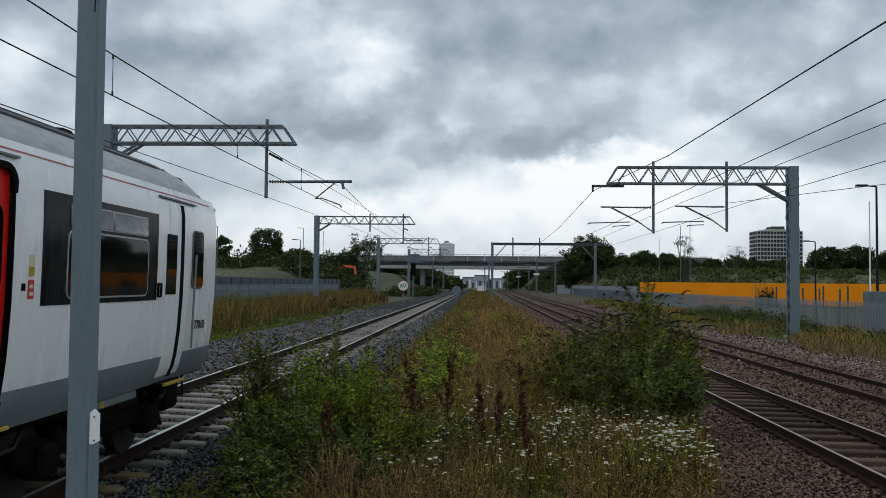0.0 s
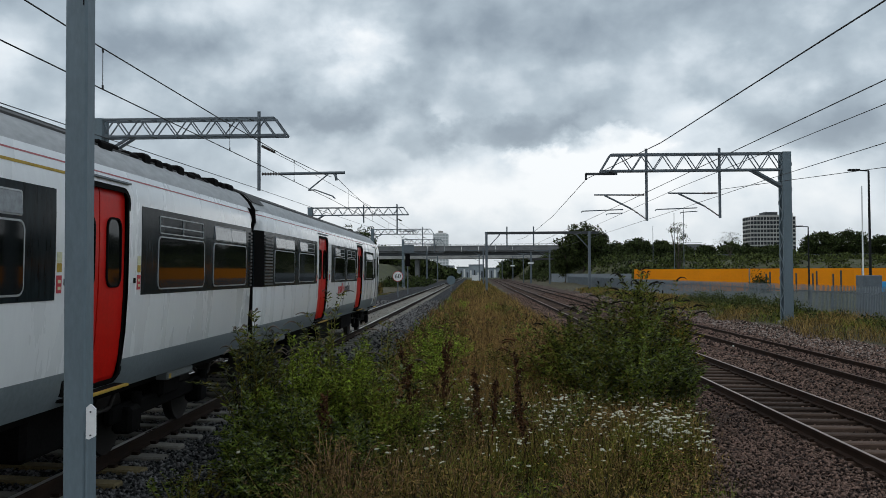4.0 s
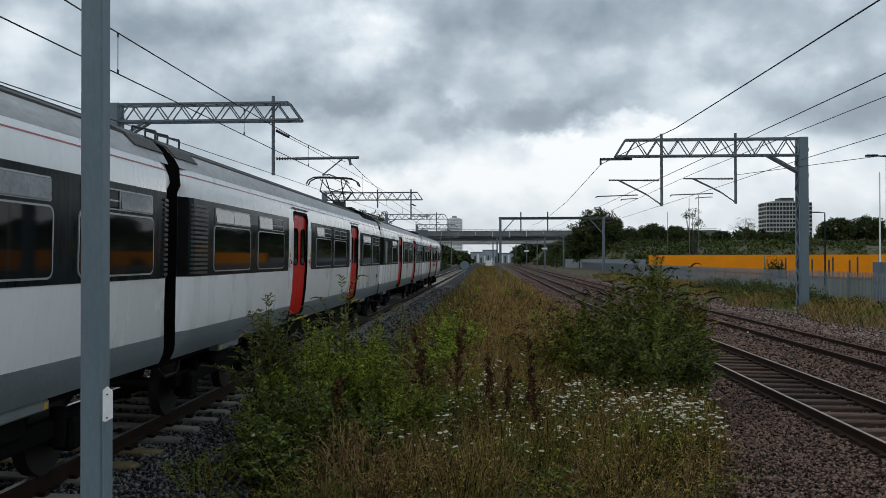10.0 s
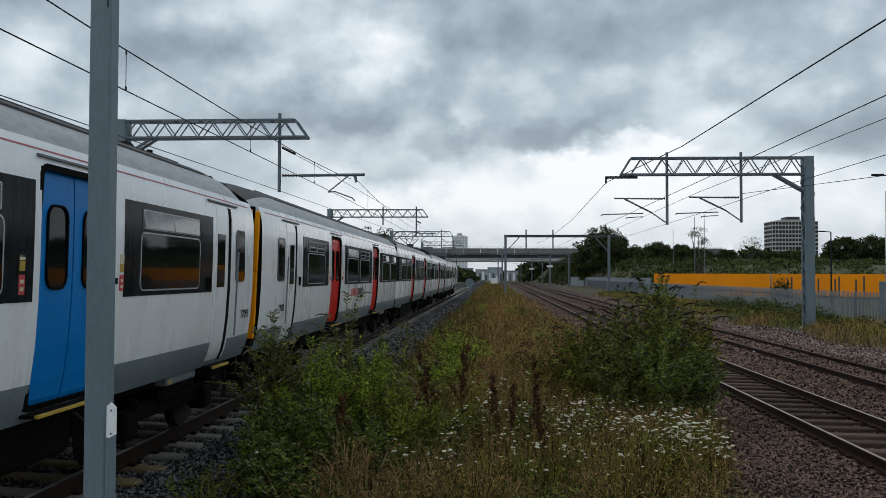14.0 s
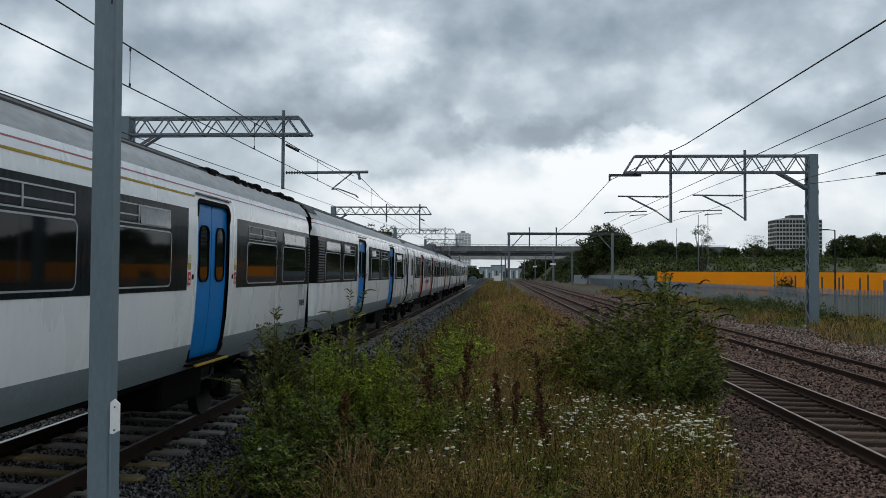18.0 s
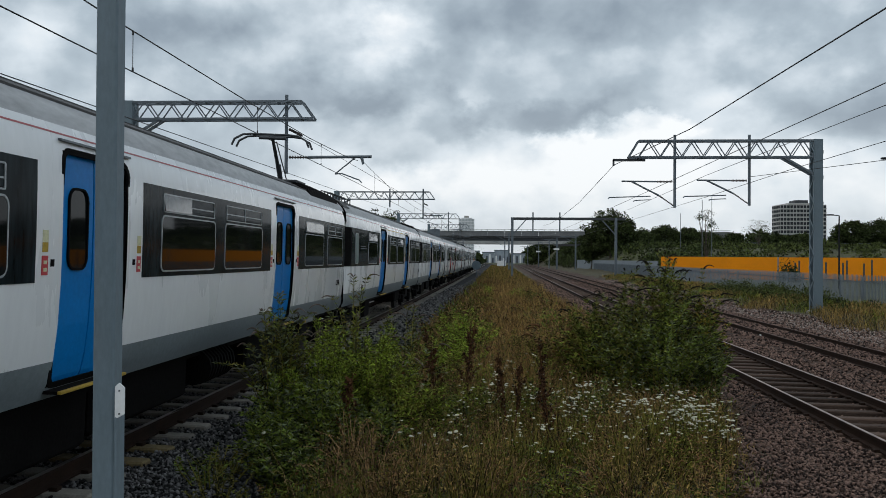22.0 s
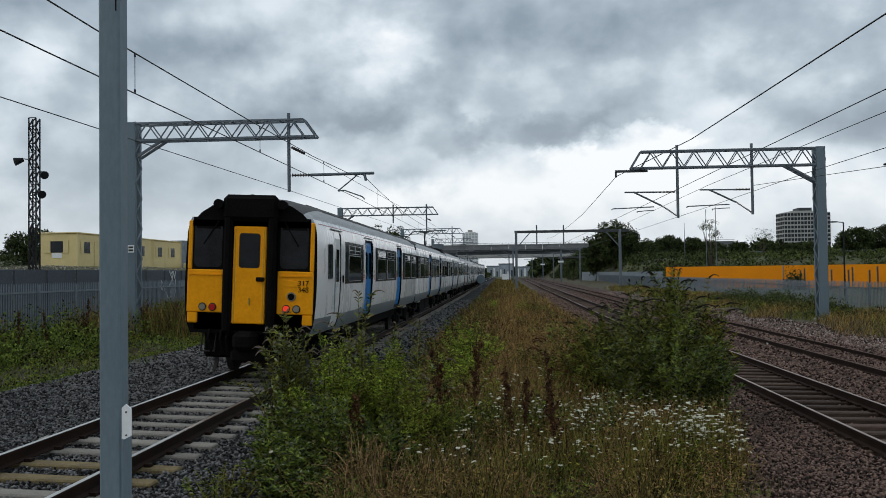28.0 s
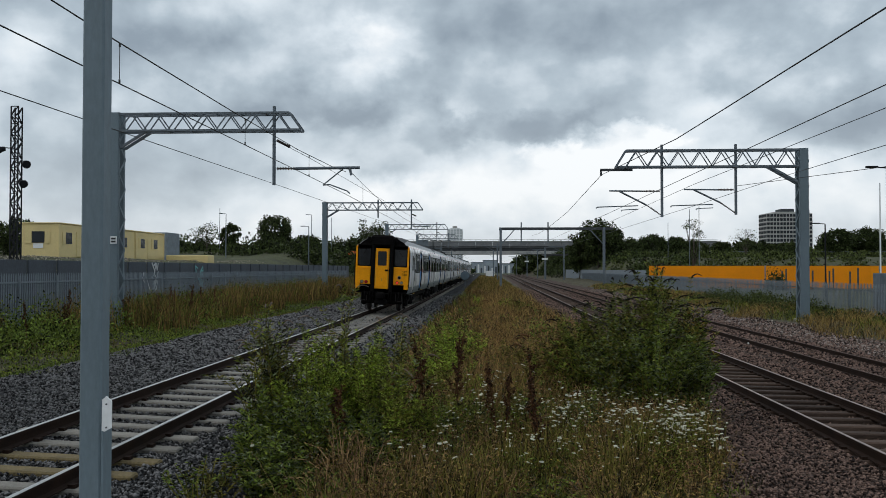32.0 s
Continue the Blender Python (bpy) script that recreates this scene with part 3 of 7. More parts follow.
def catenary(label, xs_ys, dz, mess_x=0.0, sag=0.55):
    t = thing("overhead_wire", label, "overhead wire", "overhead wires")
    gc, gm = Geo(), Geo()
    for (xa, ya), (xb, yb) in zip(xs_ys, xs_ys[1:]):
        n = 10
        last = None
        for i in range(n + 1):
            k = i / n
            x, y = xa + (xb - xa) * k, ya + (yb - ya) * k
            zm = MESS_Z + dz - sag * 4 * k * (1 - k)
            p = (Vector((x, y, WIRE_Z + dz)), Vector((x + mess_x, y, zm)))
            if last:
                gc.tube(last[0], p[0], 0.010, None, 5, 0, False)
                gm.tube(last[1], p[1], 0.011, None, 5, 0, False)
            if 0 < i < n and i % 2:
                gm.tube(p[0], p[1], 0.006, None, 4, 0, False)
            last = p
    part("contact_wire", gc, WIRE, t)
    part("messenger_wire", gm, WIRE, t)


def stray(label, pts, r=0.010):
    t = thing("feeder_wire", label, "overhead wire", "overhead wires")
    part("wire", Geo().path(pts, r, 5), WIRE, t)


t_ = thing("overhead_wire", "sagging wires above the train's track, tied by droppers", "overhead wire", "overhead wires")
part("contact_wire", Geo().path([(-5.9, -25, 4.86), (-5.48, 10.5, 4.85), (-5.2, LG[0], 4.85)], 0.010, 5), WIRE, t_)
part("messenger_wire", Geo().path([(-5.9, -25, 6.3), (-5.65, -4, 5.75), (-5.55, 5, 5.58), (-5.46, 12, 5.46), (-5.38, 18, 5.43), (-5.28, 24, 5.43), (-5.22, 29, 5.55), (-5.2, LG[0], 5.68)], 0.011, 5), WIRE, t_)
for y_, x_, z_ in ((-4, -5.65, 5.75), (4, -5.56, 5.6), (12.6, -5.45, 5.455), (19, -5.36, 5.43), (25.5, -5.27, 5.46)):
    part("dropper", Geo().tube((x_, y_, 4.85), (x_, y_, z_), 0.006, None, 4).tube((x_, y_, 4.85), (x_, y_, 4.91), 0.016, None, 5).tube((x_, y_, z_ - 0.06), (x_, y_, z_), 0.016, None, 5), WIRE, t_)
catenary("contact and messenger wire further along the train's track", [(-5.2, LG[0]), (-5.3, LG[1]), (-5.1, LG[2]), (-5.3, LG[3]), (-5.2, 200), (-5.2, 330)], 0.0)
stray("contact wire above the middle track", [(6.2, -20, 4.86), (6.05, 13, 4.90), (6.1, YR, 4.90), (5.9, 115.2, 4.85), (6.4, 178, 4.85), (6.4, 330, 4.85)], 0.010)
stray("messenger wire above the middle track on the gantry's end bracket", [(6.5, -25, 6.75), (6.2, -5, 6.2), (6.05, 13, 6.06), (5.6, 26, 5.95), (5.2, YR, 6.38), (5.3, 58, 5.85), (5.4, 77, 5.75), (5.6, 96, 5.95), (5.9, 115, 6.5)], 0.015)
stray("messenger wire above the outer track", [(9.2, -15, 6.1), (9.3, 20, 5.86), (9.35, YR, 5.93), (9.6, 78, 5.7), (9.9, 115.2, 5.93), (10.0, 178, 5.9), (10.2, 330, 5.9)], 0.011)
stray("contact wire above the outer track", [(9.2, -15, 4.93), (9.3, 20, 4.99), (9.33, 28, 5.02), (9.35, YR, 4.95), (9.9, 115.2, 4.93), (10.0, 178, 4.93), (10.2, 330, 4.93)], 0.010)
stray("slack return wire on the gantry's drop tube", [(-7.8, -20, 5.3), (-7.85, 5, 4.85), (-7.88, LG[0], 5.25), (-7.6, LG[1], 5.7), (-7.4, LG[2], 5.7)])
stray("anchored wire leaving the drop tube", [(-7.8, LG[0] + 0.2, 6.85), (-7.2, LG[0] + 3, 6.6), (-6.3, LG[1], 6.5), (-5.6, LG[2], 6.4)], 0.010)
stray("side feeder wire leaving the gantry", [(11.25, YR, 5.85), (14.2, 30, 5.65), (28, -15, 5.2)], 0.012)

# ---- posts at the ramp's end ----


def ramp_post(x, y, tag_side, label):
    """x is the face towards the tracks' middle."""
    t = thing("sign_post", label, "post", "posts at the platform end")
    z0 = 0.50
    s = tag_side
    a, b = sorted((x, x - s * 0.076))
    part("pole", Geo().box(a, b, y - 0.035, y + 0.035, z0, 4.4, 0, 0.007), POST, t)
    part("sleeve", Geo().box(min(x, x + s * 0.010), max(x, x + s * 0.010), y - 0.034, y + 0.034, z0, 1.575, 0, 0.003), POST, t, "galvanised backing strip")
    o = [(0, -0.004), (0, 0.100), (0.014, 0.112), (0.032, 0.096), (0.032, 0.006), (0.010, -0.006)]
    o = [(x + s * (0.010 if s > 0 else -0.006) + s * p, 1.558 + q) for p, q in (o[::-1] if s > 0 else o)]
    g = Geo().prism(o, y - 0.048, y - 0.040)
    part("plate", g, WHITE_TAG, t, "small white plate with a clipped corner")
    for q in (1.566, 1.644):
        part("screw", Geo().tube((x + s * 0.026, y - 0.052, q), (x + s * 0.026, y - 0.047, q), 0.003, None, 6), STEEL_DK, t)
    part("slot", Geo().box(x - s * 0.012 - 0.002, x - s * 0.012 + 0.002, y - 0.0362, y - 0.034, 3.02, 3.12), BLACK, t)


ramp_post(-1.307, 2.93, 1, "square galvanised post with a small white plate")
ramp_post(1.410, 2.95, -1, "square galvanised post with a small white plate")

# ---- fences ----


def palisade(label, x, y0, y1, top, base, n_single=150):
    t = thing("palisade_fence", label, "fence")
    pale = Geo()
    h = top - base
    pale.add([(-0.012, -0.033, 0), (0.012, -0.01, 0), (0.012, 0.01, 0), (-0.012, 0.033, 0), (-0.012, -0.033, h - 0.12), (0.012, -0.01, h - 0.12), (0.012, 0.01, h - 0.12),
              (-0.012, 0.033, h - 0.12), (0, -0.02, h), (0, 0.0, h - 0.04), (0, 0.02, h)],
             [(0, 1, 5, 4), (1, 2, 6, 5), (2, 3, 7, 6), (4, 5, 8), (5, 6, 9), (6, 7, 10), (5, 9, 8), (6, 10, 9)])
    me = pale.mesh("pale", [FENCE])
    far = Geo()
    n = int((y1 - y0) / 0.155)
    for i in range(n):
        y = y0 + i * 0.155
        if i < n_single:
            part("pale", me, None, t, m=pose(x, y, base))
        else:
            far.add([(p[0] + x, p[1] + y, p[2] + base) for p in pale.v], pale.f)
    if far.v:
        tagged(part("far_run", far, FENCE, t), kind="stuff")
    i = 0
    y = y0
    while y < y1:
        part("fence_post", Geo().box(x + 0.03, x + 0.11, y - 0.04, y + 0.04, base - 0.3, top - 0.1), FENCE, t)
        y += 2.75
    for z in (base + 0.25, top - 0.35):
        part("fence_rail", Geo().box(x + 0.012, x + 0.055, y0, y1, z - 0.03, z + 0.03), FENCE, t)


palisade("galvanised palisade fence along the far tracks", 17.5, 24, 162, 1.45, -0.40, 260)
palisade("galvanised palisade fence by the grass bank", -17.0, 17, 105, 1.95, 0.0, 260)


def slant_panel(x0, y0, x1, y1, z0, z1, thick=0.06):
    """An upright board between two points of the plan."""
    v = [(x, y + d, z) for z in (z0, z1) for x, y, d in ((x0, y0, 0), (x1, y1, 0), (x1, y1, thick), (x0, y0, thick))]
    return Geo().add(v, [(0, 1, 5, 4), (1, 2, 6, 5), (2, 3, 7, 6), (3, 0, 4, 7), (4, 5, 6, 7), (3, 2, 1, 0)])


def hoarding():
    t = thing("site_hoarding", "long bright orange site hoarding behind the fence", "hoarding")
    line = lambda x: 102.3 - (x - 18.8) * 0.1
    x = 18.8
    while x < 62:
        part("panel", slant_panel(x, line(x), x + 2.41, line(x + 2.41), -0.6, 2.46), HOARD, t)
        x += 2.42
    for x in (31.6, 43.8):
        part("cover_strip", slant_panel(x, line(x) - 0.03, x + 0.12, line(x + 0.12) - 0.03, -0.6, 2.5), FENCE, t)


hoarding()


def lineside_boards():
    t = thing("grey_board_fence", "grey board fence beyond the orange hoarding", "fence")
    y = 103.2
    while y < 190:
        xa, xb = 18.6 - (y - 103) * 0.018, 18.6 - (y - 100.02) * 0.018
        part("panel", Geo().add([(x, yy, z) for z in (-0.4, 1.95) for x, yy in ((xa, y), (xb, y + 2.98), (xb + 0.06, y + 2.98), (xa + 0.06, y))], [(1, 0, 4, 5), (2, 1, 5, 6), (3, 2, 6, 7), (0, 3, 7, 4), (4, 7, 6, 5), (0, 1, 2, 3)]), FENCE, t)
        y += 3.0


lineside_boards()


def grey_hoarding():
    t = thing("grey_hoarding", "long grey board fence with faded graffiti", "fence")
    y = 24.0
    k = 0
    while y < 108:
        x = -19.6 + 0.03 * (y - 33.4)
        part("panel", Geo().box(x - 0.04, x + 0.04, y, y + 2.4, -0.3, 2.48, 0, 0.01), NAVY, t)
        y += 2.42


grey_hoarding()

# ---- bridge, towers ----


def road_bridge():
    t = thing("road_bridge", "long grey concrete road bridge over the tracks", "bridge")
    y = 307
    # shade below the parapet is put into the deck's dark colour
    part("deck", Geo().box(-52, 80, y + 0.6, y + 11, 8.4, 9.7, 0, 0.1), STEEL_DK, t, "girders coloured dark for shade")
    part("lower_beam", Geo().box(-52, 80, y, y + 11.6, 7.3, 8.4, 0, 0.05), BRIDGE_P, t, "pale concrete beam")
    for k in range(22):
        part("parapet_panel", Geo().box(-52 + 6 * k, -46.06 + 6 * k, y - 0.3, y, 9.5 + 0.06 * (k % 3), 11.7, 0, 0.05), BRIDGE_C, t)
    part("coping", Geo().box(-52, 80, y - 0.45, y + 0.1, 11.7, 11.95, 0, 0.04), BRIDGE_P, t)
    g = Geo()
    for i in range(52):
        g.box(-42 + 2 * i, -41.9 + 2 * i, y - 0.2, y - 0.1, 11.95, 12.4)
    g.box(-52, 80, y - 0.2, y - 0.1, 12.35, 12.45)
    part("railing", g, GALV, t)
    for k in range(9):
        part("service_pipe", Geo().tube((-40 + 11 * k, y - 0.5, 10.0), (-29.3 + 11 * k, y - 0.5, 10.0), 0.14, None, 6), STEEL_DK, t)
    for x in (-38, -20, 22, 45):
        part("pier", Geo().box(x - 0.7, x + 0.7, y + 2, y + 10, -1, 7.3, 0, 0.1), BRIDGE_C, t)


road_bridge()


def tower(name, label, x, y, w, d, z0, floors, fh, cols, wall=None, pane=None):
    t = thing(name, label, "tower block")
    h = floors * fh
    part("wall", Geo().box(x - w / 2, x + w / 2, y, y + d, z0, z0 + h, 0, 0.1), wall or WHITE_BLDG, t)
    part("roof_plant", Geo().box(x - w * 0.15, x + w * 0.13, y + 2, y + d - 2, z0 + h, z0 + h + fh * 1.1), STEEL_DK if pane is None else CONC, t)
    part("parapet", Geo().box(x - w * 0.33, x + w * 0.36, y - 0.1, y + d, z0 + h, z0 + h + fh * 0.35), wall or WHITE_BLDG, t)
    win = Geo().box(-0.38 * w / cols, 0.38 * w / cols, -0.15, 0.05, 0.35, fh - 0.45).mesh("window", [pane or WIN_MATT])
    side = Geo().box(-0.15, 0.05, -0.36 * d / 5, 0.36 * d / 5, 0.35, fh - 0.45).mesh("window", [pane or WIN_MATT])
    for f in range(floors):
        for c in range(cols):
            part("window", win, None, t, m=pose(x - w / 2 + (c + 0.5) * w / cols, y, z0 + f * fh))
        for k in range(5):
            part("window", side, None, t, m=pose(x - w / 2, y + (k + 0.5) * d / 5, z0 + f * fh))
        part("floor_band", Geo().box(x - w / 2 - 0.1, x + w / 2 + 0.1, y - 0.12, y, z0 + f * fh - 0.25, z0 + f * fh + 0.3), wall or WHITE_BLDG, t)


tower("tower_block", "pale concrete tower block with rows of dark windows", 165.4, 485, 24.6, 14, 3, 13, 2.28, 14)
tower("tower_block", "plain pale high-rise block in the haze", -36, 970, 17, 17, 0, 15, 3.1, 5, PALE_BLDG, mat("pale_tower_glass", (0.45, 0.48, 0.50), 0.4))


def far_depot():
    """Pale sheds and standing carriages seen under the bridge."""
    r = random.Random(9)
    pale = mat("pale_far_cladding", (0.30, 0.34, 0.38), 0.7, 0, 0.2, 0.3, 3, 0.05)
    for k, (x, w, z, y) in enumerate(((-16, 9, 6.4, 520), (-6, 7, 5.6, 512), (2, 9, 7.0, 530), (12, 8, 5.0, 520), (-26, 9, 5.8, 526))):
        t = thing("distant_shed", "pale distant shed beyond the road bridge", "building", "distant sheds")
        part("wall", Geo().box(x - w / 2, x + w / 2, y, y + 10, -1, z, 0, 0.05), pale, t)
        part("roof", Geo().box(x - w / 2 - 0.3, x + w / 2 + 0.3, y - 0.3, y + 10.3, z, z + 0.5, 0, 0.05), GALV, t)
        for i in range(4):
            q = x - w / 2 + w * (i + 0.5) / 4
            part("doorway", Geo().box(q - 0.5, q + 0.5, y - 0.06, y + 0.02, -1, r.uniform(2.5, 5.0)), NAVY if i % 2 else WHITE_TAG, t)
    t = thing("lineside_cabinet", "small white cabinet beside the far track", "cabinet")
    part("body", Geo().box(-0.4, 2.2, 262, 264, -0.6, 1.5, 0, 0.05), WHITE_TAG, t)


far_depot()


def behind_camera():
    """The platform end, and a plain block, never in view, added to darken reflections in the cab glass."""
    # added block: gives the cab windscreens something dark to reflect
    t = thing("station_building", "plain unseen block added to darken the cab glass reflections", "building")
    part("wall", Geo().box(-34, -9.5, -34, -22, -0.6, 8.5, 0, 0.05), mat("unseen_block_brown", (0.16, 0.09, 0.06), 0.9, 0, 0.2, 1, 20, 0.3, 0.01), t)
    part("roof", Geo().box(-34.4, -9.1, -34.4, -21.6, 8.5, 8.8, 0, 0.05), STEEL_DK, t)
    p = part("platform", Geo().box(-3.55, 4.35, -60, 3.9, -0.9, 0.55, 0, 0.03).box(-3.62, -3.3, -60, 3.92, 0.50, 0.60, 0, 0.02).box(4.1, 4.42, -60, 3.92, 0.50, 0.60, 0, 0.02), CONC)
    tagged(p, "grey concrete platform end under the camera", "platform", kind="structure")


behind_camera()

# ---- the train ----
PITCH = 20.15
END = [-9.63, 10.22]                # ends of the body being built
ENDS = {"mid": (-9.63, 10.22), "pan": (-9.66, 10.22), "drive": (-9.63, None), "tail": (-10.12, None)}


def corners():
    return [END[0] + q for q in (0.03, 0.07, 0.14, 0.21, 0.29)] + [END[1] - q for q in (0.03, 0.07, 0.14, 0.21, 0.29)]


SIDE = [(1.27, 0.92), (1.345, 1.10), (1.375, 1.26), (1.40, 1.55), (1.41, 1.95), (1.406, 2.3), (1.395, 2.7), (1.383, 2.96), (1.352, 3.14), (1.29, 3.28)]
ROOF_P = [(1.29, 3.28), (1.22, 3.40), (1.08, 3.53), (0.85, 3.64), (0.5, 3.73), (0, 3.76)]


def side_x(z):
    for (xa, za), (xb, zb) in zip(SIDE, SIDE[1:]):
        if z <= zb:
            return xa + (xb - xa) * max(0, (z - za)) / (zb - za)
    return SIDE[-1][0]


def taper(y, nose):
    """The cab end draws in a little."""
    if nose is None:
        return 1.0
    k = max(0.0, min(1.0, (y - (nose - 1.5)) / 1.5))
    return 1 - 0.032 * k * k


def shell_x(y, z, nose):
    """Half width of the body; the last stretch before a gangway end turns in to an upright corner."""
    x = side_x(z) * taper(y, nose)
    if nose is not None and y > 0:
        return x
    k = max(0.0, min(1.0, 1 - min(y - END[0], END[1] - y) / 0.31)) ** 1.3
    return x + (min(x, 1.30 - 0.025 * (z - 2.0)) - x) * k if z < 3.05 else x - 0.05 * k


def plate(g, s, y0, y1, z0, z1, off, nose=None, slot=0, thick=0.012, round_r=0.0):
    """A plate that follows the curve of the side s (-1, +1)."""
    zs = sorted({z0, z1, *[z for _, z in SIDE if z0 + 0.02 < z < z1 - 0.02]})
    ys = [y0, y1] if nose is None or y1 < nose - 1.5 else [y0 + (y1 - y0) * i / 4 for i in range(5)]
    ys = sorted(set(ys) | {q for q in corners() if y0 + 0.01 < q < y1 - 0.01 and (nose is None or q < 0)})
    v, f = [], []
    for o in (off, off - thick):
        for y in ys:
            for z in zs:
                v.append((s * (shell_x(y, z, nose) + o), y, z))
    a, b = len(ys), len(zs)
    q = a * b
    for i in range(a - 1):
        for j in range(b - 1):
            k = i * b + j
            w = (k, k + b, k + b + 1, k + 1)
            f.append(w if s < 0 else w[::-1])
            w = tuple(n + q for n in w)
            f.append(w[::-1] if s < 0 else w)
    rim = [i * b for i in range(a)] + [(a - 1) * b + j for j in range(1, b)] + [i * b + b - 1 for i in range(a - 2, -1, -1)] + [j for j in range(b - 2, 0, -1)]
    for i, k in enumerate(rim):
        n = rim[(i + 1) % len(rim)]
        f.append((k, n, n + q, k + q) if s > 0 else (n, k, k + q, n + q))
    g.add(v, f, slot)


def skin(g, y0, y1, doors, nose):
    """Both sides with the doorways left open, and the roof."""
    ys = {y0, y1}
    for a, b, _, _ in doors:
        ys |= {a, b}
    if nose is not None:
        ys |= {nose - 1.5 + 0.3 * i for i in range(6)}
    ys |= {q for q in corners() if nose is None or q < 0}
    ys = sorted(y for y in ys if y0 <= y <= y1)
    zs = sorted({z for _, z in SIDE} | {d[2] for d in doors} | {d[3] for d in doors})
    for s in (-1, 1):
        for ya, yb in zip(ys, ys[1:]):
            for za, zb in zip(zs, zs[1:]):
                ym, zm = (ya + yb) / 2, (za + zb) / 2
                if any(a < ym < b and c < zm < d for a, b, c, d in doors):
                    continue
                v = [(s * shell_x(y, z, nose), y, z) for y, z in ((ya, za), (yb, za), (yb, zb), (ya, zb))]
                g.add(v, [(0, 1, 2, 3) if s > 0 else (3, 2, 1, 0)], 1 if zm < 1.24 else 0, True)
    for s in (-1, 1):
        for ya, yb in zip(ys, ys[1:]):
            for (xa, za), (xb, zb) in zip(ROOF_P, ROOF_P[1:]):
                ta, tb = taper(ya, nose), taper(yb, nose)
                da, db = (1 - ta) * 4.5 * xa, (1 - tb) * 4.5 * xa
                ea, eb = (1 - ta) * 4.5 * xb, (1 - tb) * 4.5 * xb
                v = [(s * xa * ta, ya, za - da), (s * xa * tb, yb, za - db), (s * xb * tb, yb, zb - eb), (s * xb * ta, ya, zb - ea)]
                g.add(v, [(0, 1, 2, 3) if s > 0 else (3, 2, 1, 0)], 4 if zb < 3.54 else 2, True)
    v = [(s * 1.27, y, 0.92) for s in (-1, 1) for y in (y0, y1)]
    g.add(v, [(0, 1, 3, 2)], 3)


def rounded(y0, y1, z0, z1, r, n=4):
    out = []
    for cy, cz, a0 in ((y1 - r, z0 + r, -90), (y1 - r, z1 - r, 0), (y0 + r, z1 - r, 90), (y0 + r, z0 + r, 180)):
        out += [(cy + r * math.cos(radians(a0 + 90 * i / n)), cz + r * math.sin(radians(a0 + 90 * i / n))) for i in range(n + 1)]
    return out


def on_side(s, y, z, off, nose):
    return (s * (shell_x(y, z, nose) + off), y, z)


def ring(g, s, y0, y1, z0, z1, r, w, off, nose=None):
    """A frame with round corners lying on the side."""
    o, i = rounded(y0, y1, z0, z1, r), rounded(y0 + w, y1 - w, z0 + w, z1 - w, max(0.01, r - w))
    n = len(o)
    v = [on_side(s, y, z, off, nose) for y, z in o] + [on_side(s, y, z, off, nose) for y, z in i] + [on_side(s, y, z, off - 0.02, nose) for y, z in o] + [on_side(s, y, z, off - 0.02, nose) for y, z in i]
    f = []
    for k in range(n):
        l = (k + 1) % n
        for q in ((k, l, n + l, n + k), (2 * n + l, 2 * n + k, k, l)[::1], (n + k, n + l, 3 * n + l, 3 * n + k)):
            f.append(q if s > 0 else q[::-1])
    g.add(v, f)


def glass(g, s, y0, y1, z0, z1, r, off, nose=None):
    """A flat pane with round corners."""
    o = rounded(y0, y1, z0, z1, r)
    xa, xb = side_x(z0) * taper((y0 + y1) / 2, nose), side_x(z1) * taper((y0 + y1) / 2, nose)
    v = [(s * (xa + (xb - xa) * (z - z0) / (z1 - z0) + off + 0.013 * (z1 - z)), y, z) for y, z in o]
    g.add(v, [tuple(range(len(v))) if s > 0 else tuple(range(len(v)))[::-1]], 0)


def window(car, s, y0, y1, hopper=True, nose=None, z0=1.99, z1=2.86, open_half=0, rim=None):
    """A sealed pane with round corners, and two small opening lights above it."""
    zt = z1 - 0.24 if hopper else z1
    g = Geo()
    ring(g, s, y0, y1, z0, zt, 0.09, 0.017, 0.016, nose)
    w = part("window", g, rim or FRAME_M, car)
    g = Geo()
    glass(g, s, y0 + 0.02, y1 - 0.02, z0 + 0.02, zt - 0.02, 0.075, 0.0125, nose)
    part("pane", g, PANE, w, "dark tinted glass")
    if hopper:
        g = Geo()
        a, b = y0 + 0.05, y1 - 0.05
        ym = (a + b) / 2
        ring(g, s, a, b, zt + 0.03, z1, 0.02, 0.014, 0.016, nose)
        plate(g, s, ym - 0.01, ym + 0.01, zt + 0.04, z1 - 0.01, 0.016, nose)
        h = part("opening_light", g, FRAME_M, car)
        for k, (p, q) in enumerate(((a + 0.014, ym - 0.01), (ym + 0.01, b - 0.014))):
            g = Geo()
            zs = (zt + 0.044, z1 - 0.014)
            tilt, lean = (0.10, 0.0) if open_half & (k + 1) else (0.0, 0.016)
            v = [on_side(s, p, zs[0], 0.012 + lean, nose), on_side(s, q, zs[0], 0.012 + lean, nose), on_side(s, q, zs[1], 0.012 - tilt, nose), on_side(s, p, zs[1], 0.012 - tilt, nose)]
            g.add(v, [(0, 1, 2, 3) if s > 0 else (3, 2, 1, 0)])
            if tilt:
                plate(g, s, p, q, zs[0] + 0.07, zs[0] + 0.085, 0.010, nose, 1, 0.004)
            # open halves get a black sheet in place of the carriage's dark inside
            part("light_pane", g, [BLACK, FRAME_M] if tilt else HOPPER, h, "tilted black sheet for the dark inside" if tilt else "")


